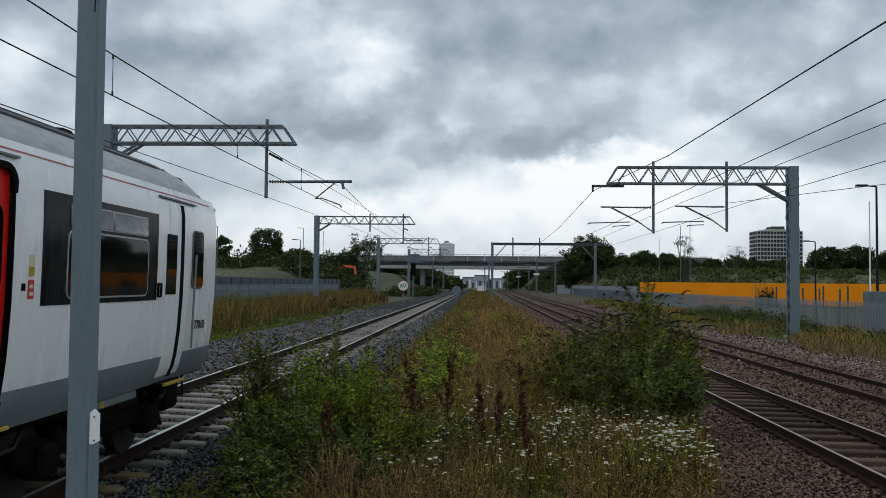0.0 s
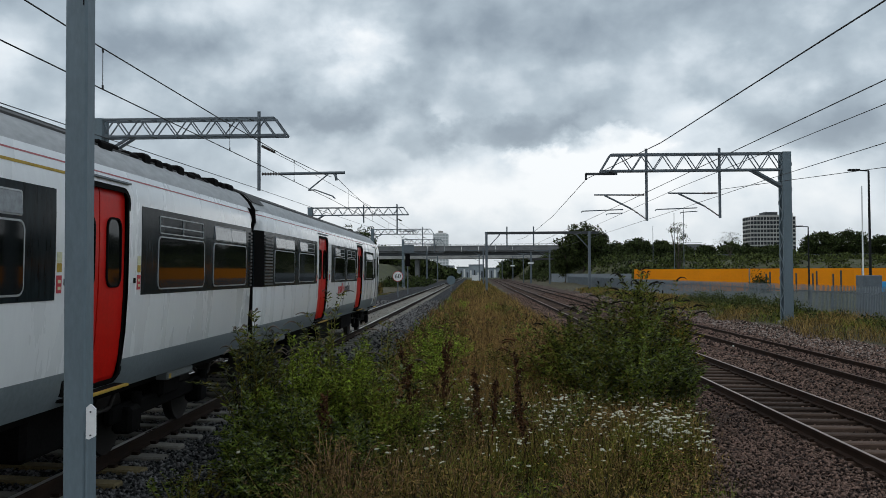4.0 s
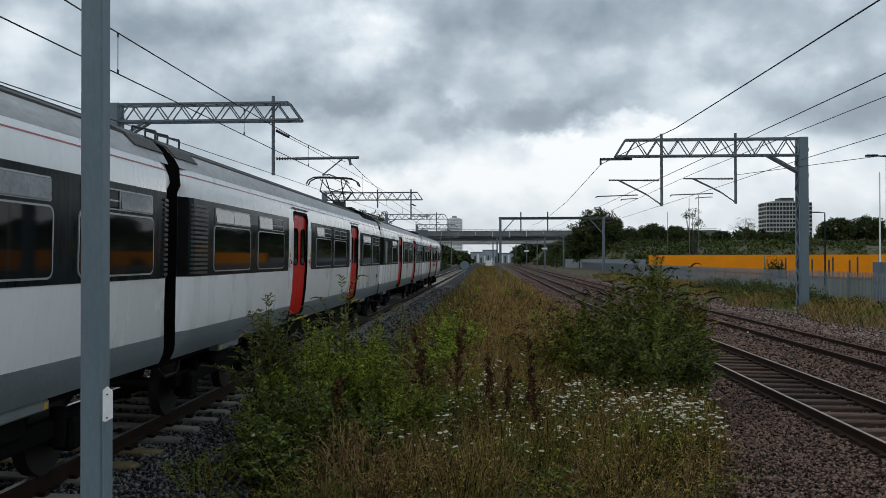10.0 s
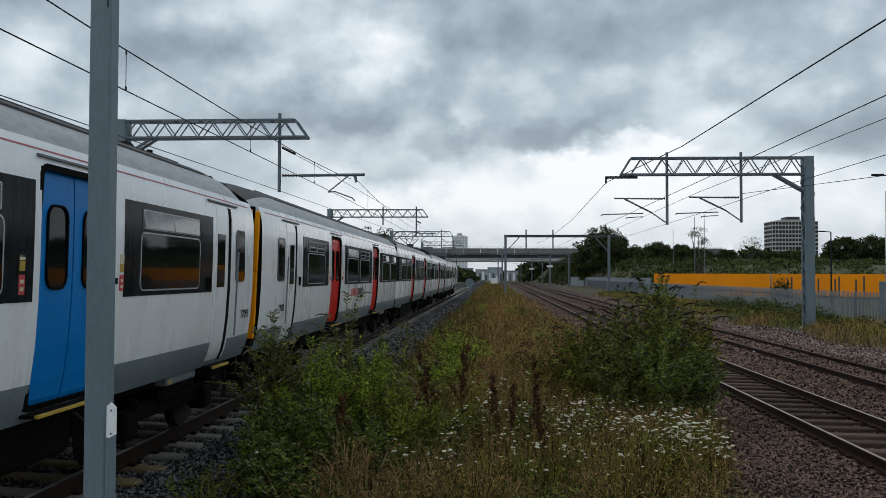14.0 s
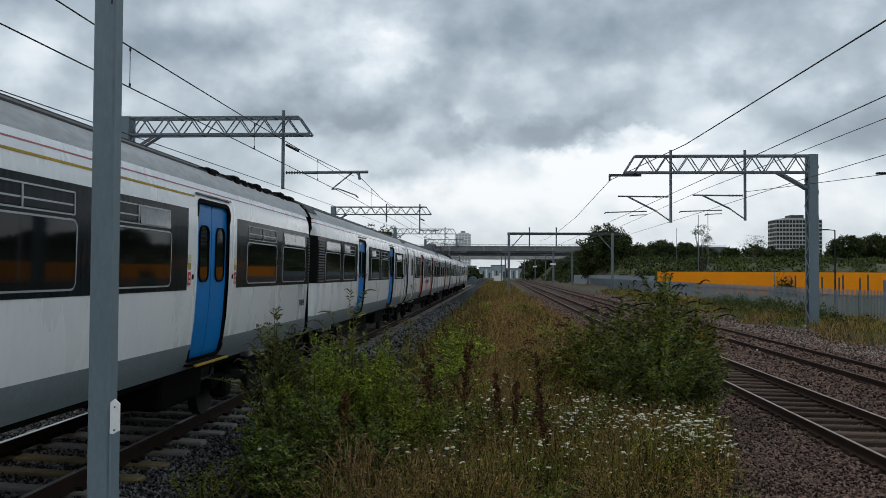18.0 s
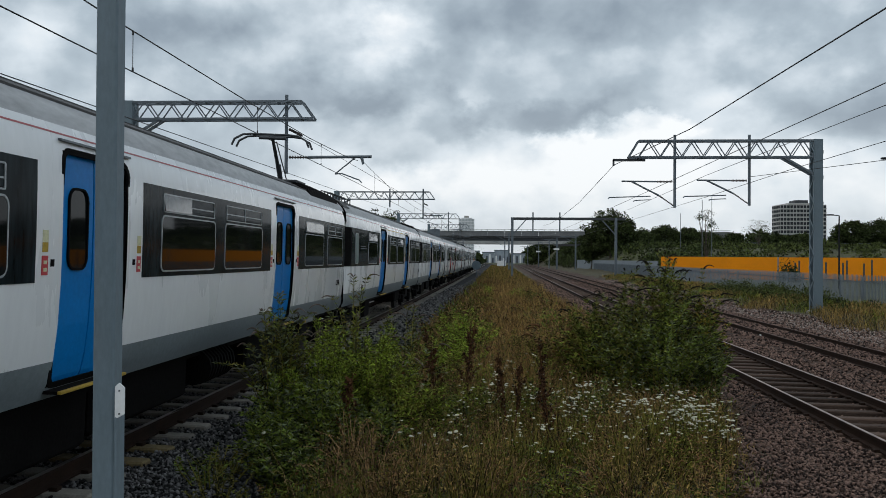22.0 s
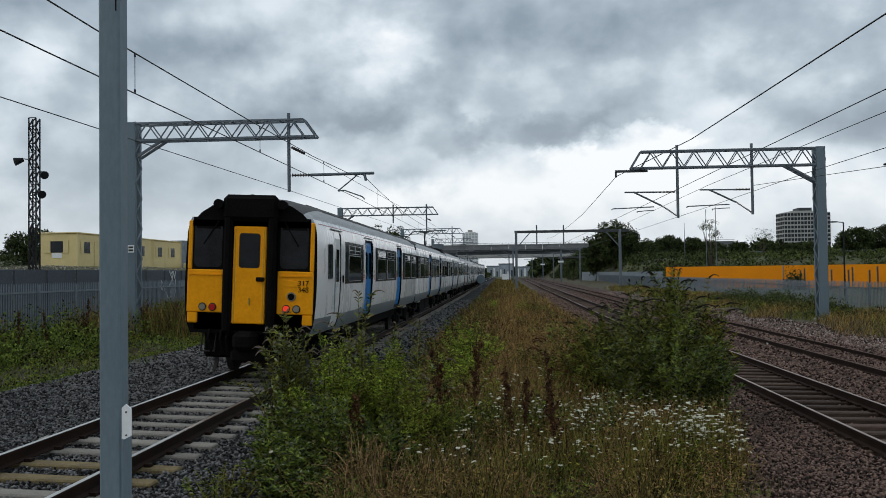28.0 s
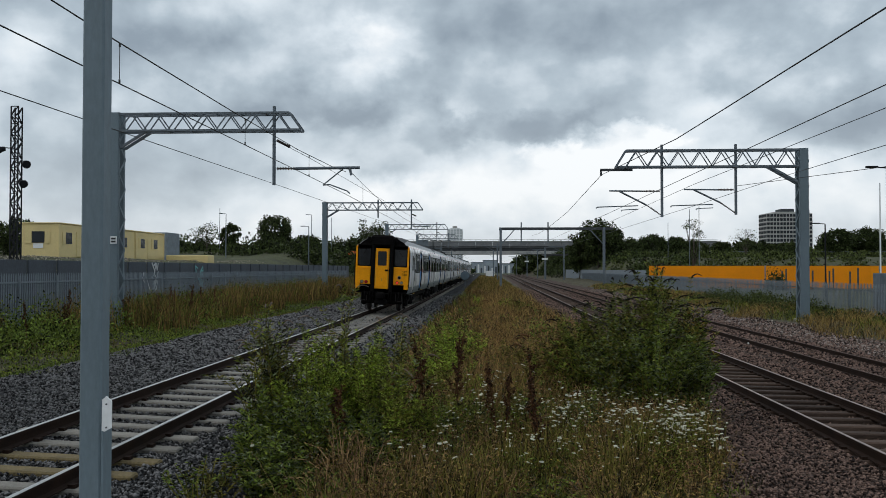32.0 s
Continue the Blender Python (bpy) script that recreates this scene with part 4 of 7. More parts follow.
def door(car, s, yc, paint, w=1.30):
    g = Geo()
    z0, z1 = 1.03, 3.06
    for a, b in ((yc - w / 2 + 0.015, yc - 0.012), (yc + 0.012, yc + w / 2 - 0.015)):
        g = Geo()
        plate(g, s, a, b, z0, z1, -0.045, None, 0, 0.03)
        d = part("door_leaf", g, paint, car)
        g = Geo()
        glass(g, s, a + 0.17, b - 0.13, 2.05, 2.74, 0.10, -0.041)
        part("door_pane", g, PANE, d, "dark tinted glass")
        g = Geo()
        ring(g, s, a + 0.150, b - 0.110, 2.03, 2.76, 0.12, 0.02, -0.026)
        part("door_seal", g, BLACK, d, "black rubber seal")
    g = Geo()
    plate(g, s, yc - w / 2 - 0.05, yc + w / 2 + 0.05, z1 + 0.075, z1 + 0.095, 0.03, None, 0, 0.03)
    part("rain_strip", g, FRAME_DK, car)
    g = Geo().box(min(s * 1.28, s * 1.425), max(s * 1.28, s * 1.425), yc - w / 2, yc + w / 2, 0.975, 1.003)
    st = part("step_board", g, BLACK, car, "black step board")
    part("step_edge", Geo().box(min(s * 1.425, s * 1.462), max(s * 1.425, s * 1.462), yc - w / 2, yc + w / 2, 0.978, 1.006, 0, 0.004), STEP_Y, st, "worn yellow edge")
    g = Geo()
    plate(g, s, yc - w / 2 - 0.06, yc + w / 2 + 0.06, z0 - 0.02, z1 + 0.02, -0.085, None, 0, 0.004)
    part("door_pocket", g, BLACK, car)
    g = Geo()
    ring(g, s, yc - w / 2 - 0.03, yc + w / 2 + 0.03, z0 - 0.02, z1 + 0.03, 0.14, 0.055, 0.006)
    part("door_surround", g, BLACK, car, "black rubber surround")
    for d in (-1, 1):
        g = Geo()
        y = yc + d * (w / 2 + 0.28)
        plate(g, s, y - 0.046, y + 0.046, 2.00, 2.16, 0.006)
        part("door_button", g, RED_TAG, car, "red button plate")
        g = Geo()
        plate(g, s, y - 0.042, y + 0.042, 2.19, 2.27, 0.006)
        part("notice", g, STEP_Y, car, "small yellow notice")
        g = Geo()
        plate(g, s, y - 0.042, y + 0.042, 2.275, 2.37, 0.006)
        part("notice", g, NOTICE, car, "small white notice")
        for q in (2.03, 2.09):
            g = Geo()
            plate(g, s, y - 0.026, y + 0.026, q, q + 0.03, 0.0085, None, 0, 0.003)
            part("lettering_bar", g, NOTICE, car)
        g = Geo()
        plate(g, s, y - d * 0.12 - 0.026, y - d * 0.12 + 0.026, 2.07, 2.13, 0.008)
        part("push_button", g, BLACK, car, "small black push button")


def bogie(car, yc):
    g = Geo()
    for s in (-1, 1):
        g.box(s * 1.0 - 0.06, s * 1.0 + 0.06, yc - 1.75, yc + 1.75, 0.42, 0.62, 0, 0.03)
        g.box(s * 1.03 - 0.1, s * 1.03 + 0.1, yc - 0.35, yc + 0.35, 0.55, 0.92, 0, 0.05)
        for d in (-1.3, 1.3):
            g.box(s * 1.05 - 0.12, s * 1.05 + 0.12, yc + d - 0.17, yc + d + 0.17, 0.28, 0.60, 0, 0.04)
            g.tube((s * 1.05, yc + d + 0.25, 0.35), (s * 1.05, yc + d + 0.25, 0.72), 0.08, None, 8)
    g.box(-0.9, 0.9, yc - 0.3, yc + 0.3, 0.45, 0.85, 0, 0.03)
    b = part("bogie", g, BLACK, car, "grimy black bogie frame")
    for d in (-1.3, 1.3):
        g = Geo()
        for s in (-1, 1):
            g.tube((s * 0.69, 0, 0), (s * 0.82, 0, 0), 0.43, 0.42, 20)
            g.tube((s * 0.82, 0, 0), (s * 0.84, 0, 0), 0.12, 0.10, 10)
        g.tube((-0.7, 0, 0), (0.7, 0, 0), 0.08, None, 8)
        WHEELS.append(part("wheelset", g, BLACK_ST, b, "steel wheelset", pose(0, yc + d, 0.42)))


def pantograph(car, yc, single):
    """The head lies towards the rear of the foot. single: one stout lower arm; else a cage of thin tubes."""
    z, back, top = 3.86, 0.85 if single else 1.35, 0.94 if single else 0.90
    yc = yc if single else yc + 0.45
    g = Geo()
    if single:
        g.tube((0, yc, z + 0.05), (0, yc - 0.25, z + 0.35), 0.06)
        g.tube((0, yc - 0.05, z + 0.1), (0, yc - back, z + top - 0.05), 0.05, 0.035)
        g.tube((0.12, yc + 0.1, z + 0.05), (0.05, yc - back * 0.8, z + top - 0.12), 0.014)
        g.tube((-0.3, yc - back, z + top - 0.06), (0.3, yc - back, z + top - 0.06), 0.035)
    else:
        for s in (-1, 1):
            g.tube((s * 0.10, yc, z + 0.12), (s * 0.55, yc - back * 0.55, z + 0.5), 0.022)
            g.tube((s * 0.55, yc - back * 0.55, z + 0.5), (s * 0.35, yc - back, z + top - 0.05), 0.016)
            g.tube((s * 0.18, yc, z + 0.12), (s * 0.25, yc - back, z + top - 0.05), 0.018)
            g.tube((s * 0.10, yc, z + 0.12), (-s * 0.45, yc - back, z + top - 0.05), 0.014)
            g.tube((s * 0.30, yc - back * 0.45, z + 0.42), (-s * 0.30, yc - back * 0.7, z + 0.62), 0.012)
        g.tube((-0.5, yc - back * 0.55, z + 0.5), (0.5, yc - back * 0.55, z + 0.5), 0.014)
        g.box(-0.2, 0.2, yc - 0.18, yc + 0.12, z, z + 0.22, 0, 0.03)
        g.tube((0, yc - 0.1, z + 0.05), (0, yc - 0.7, z - 0.05), 0.03)
    p = part("pantograph", g, STEEL_DK, car, "raised black pantograph frame")
    g = Geo()
    for d in (-0.17, 0.17):
        g.path([(-0.86, yc - back + d, z + top - 0.26), (-0.80, yc - back + d, z + top - 0.12), (-0.62, yc - back + d, z + top - 0.02), (-0.42, yc - back + d, z + top), (0.42, yc - back + d, z + top),
                (0.62, yc - back + d, z + top - 0.02), (0.80, yc - back + d, z + top - 0.12), (0.86, yc - back + d, z + top - 0.26)], 0.024)
    for s in (-1, 1):
        g.tube((s * 0.42, yc - back - 0.17, z + top), (s * 0.42, yc - back + 0.17, z + top), 0.02)
    part("collector_head", g, STEEL_DK, p, "black collector strips")
    g = Geo()
    for sx in (-0.45, 0.45):
        for d in (-0.4, 0.3):
            insulator(g, (sx, yc + d, 3.60), (sx, yc + d, 3.84), 0.07, 4)
    g.box(-0.5, 0.5, yc - 0.5, yc + 0.4, 3.83, 3.87)
    part("pantograph_base", g, STEEL_DK, car)


# window bands and windows along each kind of carriage, from the rear end to the front
MIDDLE = [(-1.50, 0.32), (0.72, 2.57)]
FRONT = [(5.62, 7.38), (7.80, 9.58)]
REAR = [(-8.62, -6.80), (-6.34, -4.54)]
LAYOUT = {"mid": ([(-9.63, -4.08), (-1.98, 3.12), (5.13, 10.12)], [(-6.39, -4.62)] + MIDDLE + FRONT),
          "pan": ([(-9.66, -4.08), (-1.98, 3.12), (5.13, 10.02)], [(a + 0.05, b + 0.05) for a, b in REAR] + MIDDLE + FRONT),
          "drive": ([(-9.63, -4.07), (-1.96, 3.06), (4.92, 7.57)], [(a + 0.1, b + 0.1) for a, b in REAR] + [(a + 0.04, b + 0.04) for a, b in MIDDLE] + [(5.35, 7.27)]),
          "tail": ([(-10.06, -4.73), (-2.76, 2.14), (4.36, 7.03)], [(-9.44, -7.66), (-7.20, -5.36), (-2.18, -0.38), (0.0, 1.76), (4.80, 6.60)])}
UNDER = {"mid": [(-4.4, -3.4, 0.30, -1.06, 1.06), (-1.4, 1.2, 0.42, -1.0, 0.2), (3.4, 4.9, 0.40, -1.06, 1.06), (1.6, 2.8, 0.5, -1.0, -0.2)],
         "pan": [(-4.9, -2.3, 0.24, -1.06, 1.06), (-2.2, 0.5, 0.30, -1.06, 1.06), (0.6, 3.1, 0.24, -1.06, 0.7), (3.2, 4.9, 0.32, -1.06, 1.06)],
         "drive": [(-4.9, -3.0, 0.30, -1.06, 1.06), (-1.6, 0.4, 0.36, -1.06, 1.06), (2.4, 4.6, 0.42, -1.06, 1.06)],
         "tail": [(-4.6, -3.6, 0.44, -1.06, 0.3), (2.9, 3.7, 0.40, -1.06, 1.0), (-0.8, 0.9, 0.5, 0.2, 1.0)]}
DOORS = {"mid": (4.13, -3.0), "pan": (4.13, -3.0), "drive": (3.82, -3.15), "tail": (3.31, -3.75)}


def carriage(kind, paint, label, cab=0):
    """kind: drive, mid, pan or tail. The cab end lies towards +y."""
    trim = 0.22 if kind == "drive" and paint is BLUE else 0.0
    h = 9.93 - trim
    END[:] = [ENDS[kind][0], ENDS[kind][1] or h]
    e0, e1 = END
    car = thing("railway_carriage", label, "train carriage", "carriages of the train")
    nose = h if kind in ("drive", "tail") else None
    d1, d2 = DOORS[kind]
    back = 0.27 if kind == "tail" else 0.0
    doors = [(d - 0.65, d + 0.65, 1.03, 3.06) for d in (d1, d2)]
    g = Geo()
    skin(g, e0, e1, doors, nose)
    for y, fl in ((e0, False), (e1, True)):
        k = taper(y, nose)
        o = [(shell_x(y, z, nose), z) for x, z in SIDE[:-1]] + [(x * k, z - (1 - k) * 4.5 * x) for x, z in ROOF_P]
        o = o + [(-x, z) for x, z in o[-2::-1]]
        v = [(x, y, z) for x, z in o]
        g.add(v, [tuple(range(len(v)))[::-1] if fl else tuple(range(len(v)))], 3)
    bm = bmesh.new()
    bm.from_mesh(part("body", g, [WHITE, GREY_LOW, ROOF, BLACK, CANTRAIL], car).data)
    bmesh.ops.remove_doubles(bm, verts=bm.verts[:], dist=0.0006)
    for ed in bm.edges:
        ed.smooth = len(ed.link_faces) == 2 and ed.calc_face_angle(0) < radians(30)
    bm.to_mesh(car.children[0].data)
    bm.free()
    g = Geo()
    for s in (-1, 1):
        plate(g, s, e0 + 0.02, e1 - (1.5 if nose else 0.02), 3.192, 3.208, 0.004, None, 0, 0.006)
        for k in range(5 if nose else 0):
            plate(g, s, e1 - 1.5 + 0.25 * k, e1 - 1.25 + 0.25 * k, 3.192, 3.208, 0.005, nose, 0, 0.006)
    part("stripe", g, STRIPE, car, "thin red stripe under the roof")
    if kind == "mid":
        g = Geo()
        for s in (-1, 1):
            plate(g, s, d2 + 0.75, d1 - 0.75, 3.085, 3.11, 0.004, None, 0, 0.006)
        part("class_stripe", g, STEP_Y, car, "faded yellow stripe above the windows")
    g = Geo()
    for x, z in ((1.075, 3.535), (0.70, 3.685)):
        for s in (-1, 1):
            g.box(s * x - 0.012, s * x + 0.012, e0 + 0.1, h - 1.7, z - 0.02, z + 0.012)
    part("roof_rib", g, ROOF, car)
    bays, wins = LAYOUT[kind]
    if trim:
        bays, wins = bays[:-1] + [(4.80, 7.57)], wins[:-1] + [(5.19, 7.05)]
    for s in (-1, 1):
        for a, b in bays:
            g = Geo()
            plate(g, s, a, b, 1.94, 2.93, 0.006)
            part("window_band", g, BAND, car, "glossy dark grey window band")
        for k, (p, q) in enumerate(wins):
            window(car, s, p, q, open_half=(3, 0, 3, 1, 2, 0, 3, 2)[(k * 3 + (s > 0) + len(WHEELS)) % 8])
        if kind == "mid":
            g = Geo()
            ring(g, s, -8.66, -8.16, 2.0, 2.8, 0.1, 0.018, 0.016)
            w_ = part("window", g, FRAME_M, car)
            g = Geo()
            glass(g, s, -8.64, -8.18, 2.02, 2.78, 0.08, 0.0125)
            part("pane", g, FROST, w_, "narrow frosted pane")
        if kind == "mid" and paint is BLUE:
            g = Geo()
            plate(g, s, -7.85, -6.70, 2.30, 2.58, 0.010)
            w_ = part("plaque", g, BAND, car, "dark plaque with worn lettering")
            for z in (2.40, 2.46):
                g = Geo()
                plate(g, s, -7.78, -6.80 - 0.2 * (z > 2.42), z, z + 0.022, 0.013, None, 0, 0.004)
                part("lettering_bar", g, FRAME_DK, w_)
        a, b = {"mid": (9.82, 10.06), "pan": (-9.45, -8.86), "drive": (-9.30, -8.72), "tail": (-10.03, -9.74)}[kind]
        for k in range(16):
            g = Geo()
            z = 1.97 + k * 0.057
            plate(g, s, a, b, z, z + 0.03, 0.024, None, 0, 0.02)
            part("louvre", g, LOUVRE, car)
        if kind != "tail":
            g = Geo()
            plate(g, s, e0 + 0.01, {"mid": -9.25, "pan": -9.48, "drive": -9.34}[kind], 1.94, 2.93, 0.010)
            part("end_panel", g, BLACK, car, "plain black panel at the carriage end")
        for d in (d1, d2):
            door(car, s, d, paint)
        if nose:
            g = Geo()
            plate(g, s, h - 1.98 - back, h - 1.26 - back, 1.0, 3.08, 0.006, nose)
            c = part("cab_door", g, WHITE, car)
            g = Geo()
            sy, o = (h - 2.06 - back, 0.0) if s < 0 else (h - 1.46 - back, 0.12) if trim else (h - 1.59, 0.24)
            plate(g, s, sy, sy + 0.11, 0.98, 3.1, 0.012, nose)
            part("seal", g, BLACK, c, "black rubber seal")
            yc = h - 1.62 - back
            st = part("step_board", Geo().box(min(s * 1.2, s * 1.40), max(s * 1.2, s * 1.40), yc - 0.34, yc + 0.34, 0.90, 0.93), BLACK, car, "black step board")
            part("step_edge", Geo().box(min(s * 1.40, s * 1.435), max(s * 1.40, s * 1.435), yc - 0.34, yc + 0.34, 0.90, 0.935, 0, 0.004), STEP_Y, st, "worn yellow edge")
            g = Geo()
            plate(g, s, h - 1.82 - back - o, h - 1.50 - back - o, 2.0, 2.72, 0.012, nose)
            part("cab_door_pane", g, PANE, c, "dark tinted glass")
            for y in (h - 1.22 - back,):
                g = Geo().tube((s * (side_x(1.5) + 0.06), y + 0.06, 1.3), (s * (side_x(2.4) + 0.06), y + 0.06, 2.5), 0.014, None, 6)
                part("grab_rail", g, GREY_LOW, c, "slim grey grab rail")
            g = Geo()
            plate(g, s, h - 2.3 - back, h - 1.0 - back, 3.14, 3.16, 0.03, nose, 0, 0.03)
            part("rain_strip", g, FRAME_DK, car)
            g = Geo()
            ring(g, s, h - 2.36 - back, h - 2.24 - back, 1.97, 2.14, 0.03, 0.022, 0.03, nose)
            part("catch", g, BLACK, car, "small black door catch")
            window(car, s, h - 1.05 - 1.15 * back - 0.6 * max(0, o - 0.08), h - 0.59 - 1.15 * back - 0.6 * max(0, o - 0.08), False, nose, 2.06, 2.82, rim=FRAME_DK)
    for y in (-7.1, 7.1):
        g = Geo().box(-1.245, 1.245, y - 0.5, y + 0.5, 0.80, 0.905, 0, 0.02)
        q = part("solebar_box", g, GREY_BOX, car, "pale grey box below the floor edge")
        part("tag", Geo().box(-1.249, 1.249, y - 0.46, y - 0.38, 0.82, 0.88), STEP_Y, q, "small yellow tag")
    if kind == "pan":
        pantograph(car, h - 0.95, paint is BLUE)
        g = Geo().box(-1.0, 1.0, h - 2.9, h - 0.1, 3.46, 3.60, 0, 0.03)
        for k in range(12):
            a, b = h - 3.0 + 0.25 * k, h - 2.75 + 0.25 * k
            hump = 0.07 * math.sin(math.pi * (k + 0.5) / 12)
            g.prism([(-1.19, 3.43), (1.19, 3.43), (1.12, 3.55 + hump * 0.8), (0.8, 3.67 + hump), (-0.8, 3.67 + hump), (-1.12, 3.55 + hump * 0.8)], a, b)
        part("roof_well", g, BLACK, car, "blackened roof well around the pantograph")
    if kind in ("mid", "pan"):
        for k in range(7 if kind == "mid" else 3):
            y = -h + 0.4 + 0.42 * k
            g = Geo().path([(0.62, y, 3.66), (0.62, y, 3.80), (0.92, y, 3.74), (0.92, y, 3.58)], 0.014)
            part("roof_hoop", g, STEEL_DK, car, "black hoop on the roof")
    if kind == "mid":
        r_ = random.Random(6)
        for k in range(13):
            y = 4.6 + 0.41 * k
            part("roof_box", Geo().box(0.72, 1.10 + r_.uniform(-0.05, 0.03), y, y + r_.uniform(0.2, 0.38), 3.48, 3.56 + r_.uniform(0, 0.08), 0, 0.03), BLACK, car, "blackened roof equipment")
    part("roof_end", Geo().prism([(-1.235, 3.41), (1.235, 3.41), (1.10, 3.545), (0.86, 3.655), (0.5, 3.745), (0, 3.775), (-0.5, 3.745), (-0.86, 3.655), (-1.10, 3.545)], e0 + 0.02, e0 + 0.85), ROOF, car, "grimy roof end")
    if nose:
        part("aerial", Geo().tube((0.5, h - 2.2, 3.68), (0.5, h - 2.2, 3.79), 0.06, 0.04, 8), BLACK, car)
        part("horn", Geo().box(0.40, 0.62, h - 3.2, h - 2.95, 3.66, 3.76, 0, 0.03), BLACK, car)
    for y0, y1, z0, x0, x1 in UNDER[kind]:
        part("underframe_box", Geo().box(x0, x1, y0, y1, z0, 0.94, 0, 0.05), BLACK, car, "black equipment box under the floor")
    # added block that keeps skylight off the track beneath the carriage
    part("underframe_tray", Geo().box(-1.06, -0.12, -5.4, 5.4, 0.60, 0.93, 0, 0.03), BLACK, car, "black block added under the floor to shade the track")
    for x in (-1.02, -0.4, 0.4, 1.02):
        part("underframe_beam", Geo().box(x - 0.07, x + 0.07, -h + 0.3, h - 0.5, 0.80, 0.935), BLACK, car)
    for y in (-8.9, -5.2, 5.2, 8.9):
        part("brake_pipe", Geo().path([(0.95, y - 0.5, 0.82), (1.0, y - 0.2, 0.62), (1.0, y + 0.2, 0.62), (0.95, y + 0.5, 0.82)], 0.025), BLACK_ST, car)
    if kind == "pan":
        for k in range(9):
            part("resistor_plate", Geo().tube((1.0, 0.9 + 0.13 * k, 0.62), (1.0, 0.95 + 0.13 * k, 0.62), 0.25, None, 12), BLACK, car)
    for y in (-7.1, 7.1):
        bogie(car, y)
    if cab:
        cab_face(car, h, label)
    else:
        for y in (e0, e1):
            part("gangway", Geo().box(-0.75, 0.75, y - 0.10, y + 0.10, 1.0, 3.35, 0, 0.03), BLACK, car, "black rubber gangway bellows")
    return car


def cab_face(car, h, label):
    """The flat yellow end with its black gangway, windscreens and lamps. Local -x is the side seen from the platform."""
    k = taper(h, h)
    w = 1.345 * k
    f = None
    for s in (-1, 1):
        a, b = sorted((s * 0.56, s * w))
        f = part("cab_front", Geo().box(a, b, h, h + 0.05, 1.34, 2.21, 0, 0.015), YELLOW, car, "yellow cab front panel")
        part("ledge", Geo().box(a + 0.04, b - 0.04, h + 0.05, h + 0.07, 2.10, 2.125), YELLOW, f)
        a, b = sorted((s * (w - 0.085), s * w))
        part("pillar", Geo().box(a, b, h, h + 0.05, 2.21, 3.20, 0, 0.015), YELLOW, f)
        a, b = sorted((s * (w - 0.22), s * (w - 0.01)))
        part("corner_horn", Geo().box(a, b, h - 0.02, h + 0.04, 1.12, 1.34, 0, 0.02), YELLOW, f)
        a, b = sorted((s * 0.56, s * (w - 0.085)))
        ws = part("windscreen_surround", Geo().box(a, b, h, h + 0.03, 2.21, 3.28, 0, 0.01), BLACK, car, "black windscreen surround")
        o = rounded(a + 0.04, b - 0.04, 2.26, 3.17, 0.10)
        part("windscreen", Geo().prism(o[::-1], h + 0.026, h + 0.036), SCREEN, ws, "dark cab windscreen")
        part("sun_blind", Geo().box(a + 0.08, b - 0.08, h + 0.037, h + 0.039, 3.04, 3.11), BLACK, ws)
        part("wiper", Geo().bar((s * 0.68, h + 0.055, 3.20), (s * 0.98, h + 0.055, 2.72), 0.02), BLACK, ws)
        a, b = sorted((s * 0.36, s * 0.535))
        part("gangway_frame", Geo().box(a, b, h, h + 0.20, 0.95, 3.5, 0, 0.05), BLACK, car, "black gangway side frame")
        part("buffer_lamp", Geo().tube((s * 0.66, h + 0.08, 3.54), (s * 0.66, h + 0.20, 3.54), 0.095, 0.10, 14), BLACK, car, "black round housing")
        for x, m_ in ((0.76, LAMP_RED if s < 0 else LAMP_RED2), (0.97, LAMP_OFF)):
            part("lamp_ring", Geo().tube((s * x, h + 0.05, 1.45), (s * x, h + 0.065, 1.45), 0.085, 0.08, 16), BLACK_ST, f)
            part("tail_lamp", Geo().tube((s * x, h + 0.065, 1.45), (s * x, h + 0.08, 1.45), 0.066, 0.06, 16), m_, car, "round lamp lens")
    o = [(x * k, z - (1 - k) * 4.5 * x) for x, z in ROOF_P]
    o = [(1.25 * k, 3.22)] + o + [(-x, z) for x, z in o[-2::-1]] + [(-1.25 * k, 3.22)]
    part("roof_dome", Geo().prism(o, h, h + 0.04), BLACK, car, "black domed roof end")
    part("gangway_head", Geo().box(-0.57, 0.57, h, h + 0.22, 3.2, 3.74, 0, 0.09), BLACK, car, "black gangway head")
    d = part("end_door", Geo().box(-0.34, 0.34, h + 0.02, h + 0.14, 1.13, 3.10, 0, 0.02), YELLOW, car, "yellow end door")
    part("end_door_pane", Geo().prism(rounded(-0.195, 0.195, 2.28, 2.94, 0.05)[::-1], h + 0.142, h + 0.150), SCREEN, d, "dark glass")
    part("pane_rim", Geo().prism(rounded(-0.215, 0.215, 2.26, 2.96, 0.06)[::-1], h + 0.138, h + 0.145), BLACK_ST, d)
    part("door_edge", Geo().box(-0.30, -0.285, h + 0.138, h + 0.144, 1.16, 3.04).box(0.285, 0.30, h + 0.138, h + 0.144, 1.16, 3.04), STEP_Y, d, "shallow pressed edge")
    part("door_handle", Geo().box(-0.33, -0.15, h + 0.14, h + 0.19, 1.99, 2.08, 0, 0.02), BLACK, d, "dark handle")
    part("latch", Geo().tube((-0.02, h + 0.14, 1.52), (-0.02, h + 0.16, 1.66), 0.018, None, 6), STEP_Y, d, "small latch")
    part("headlamp", Geo().tube((-0.86, h + 0.05, 1.70), (-0.86, h + 0.075, 1.70), 0.095, 0.09, 16), LAMP_OFF, car, "round headlamp")
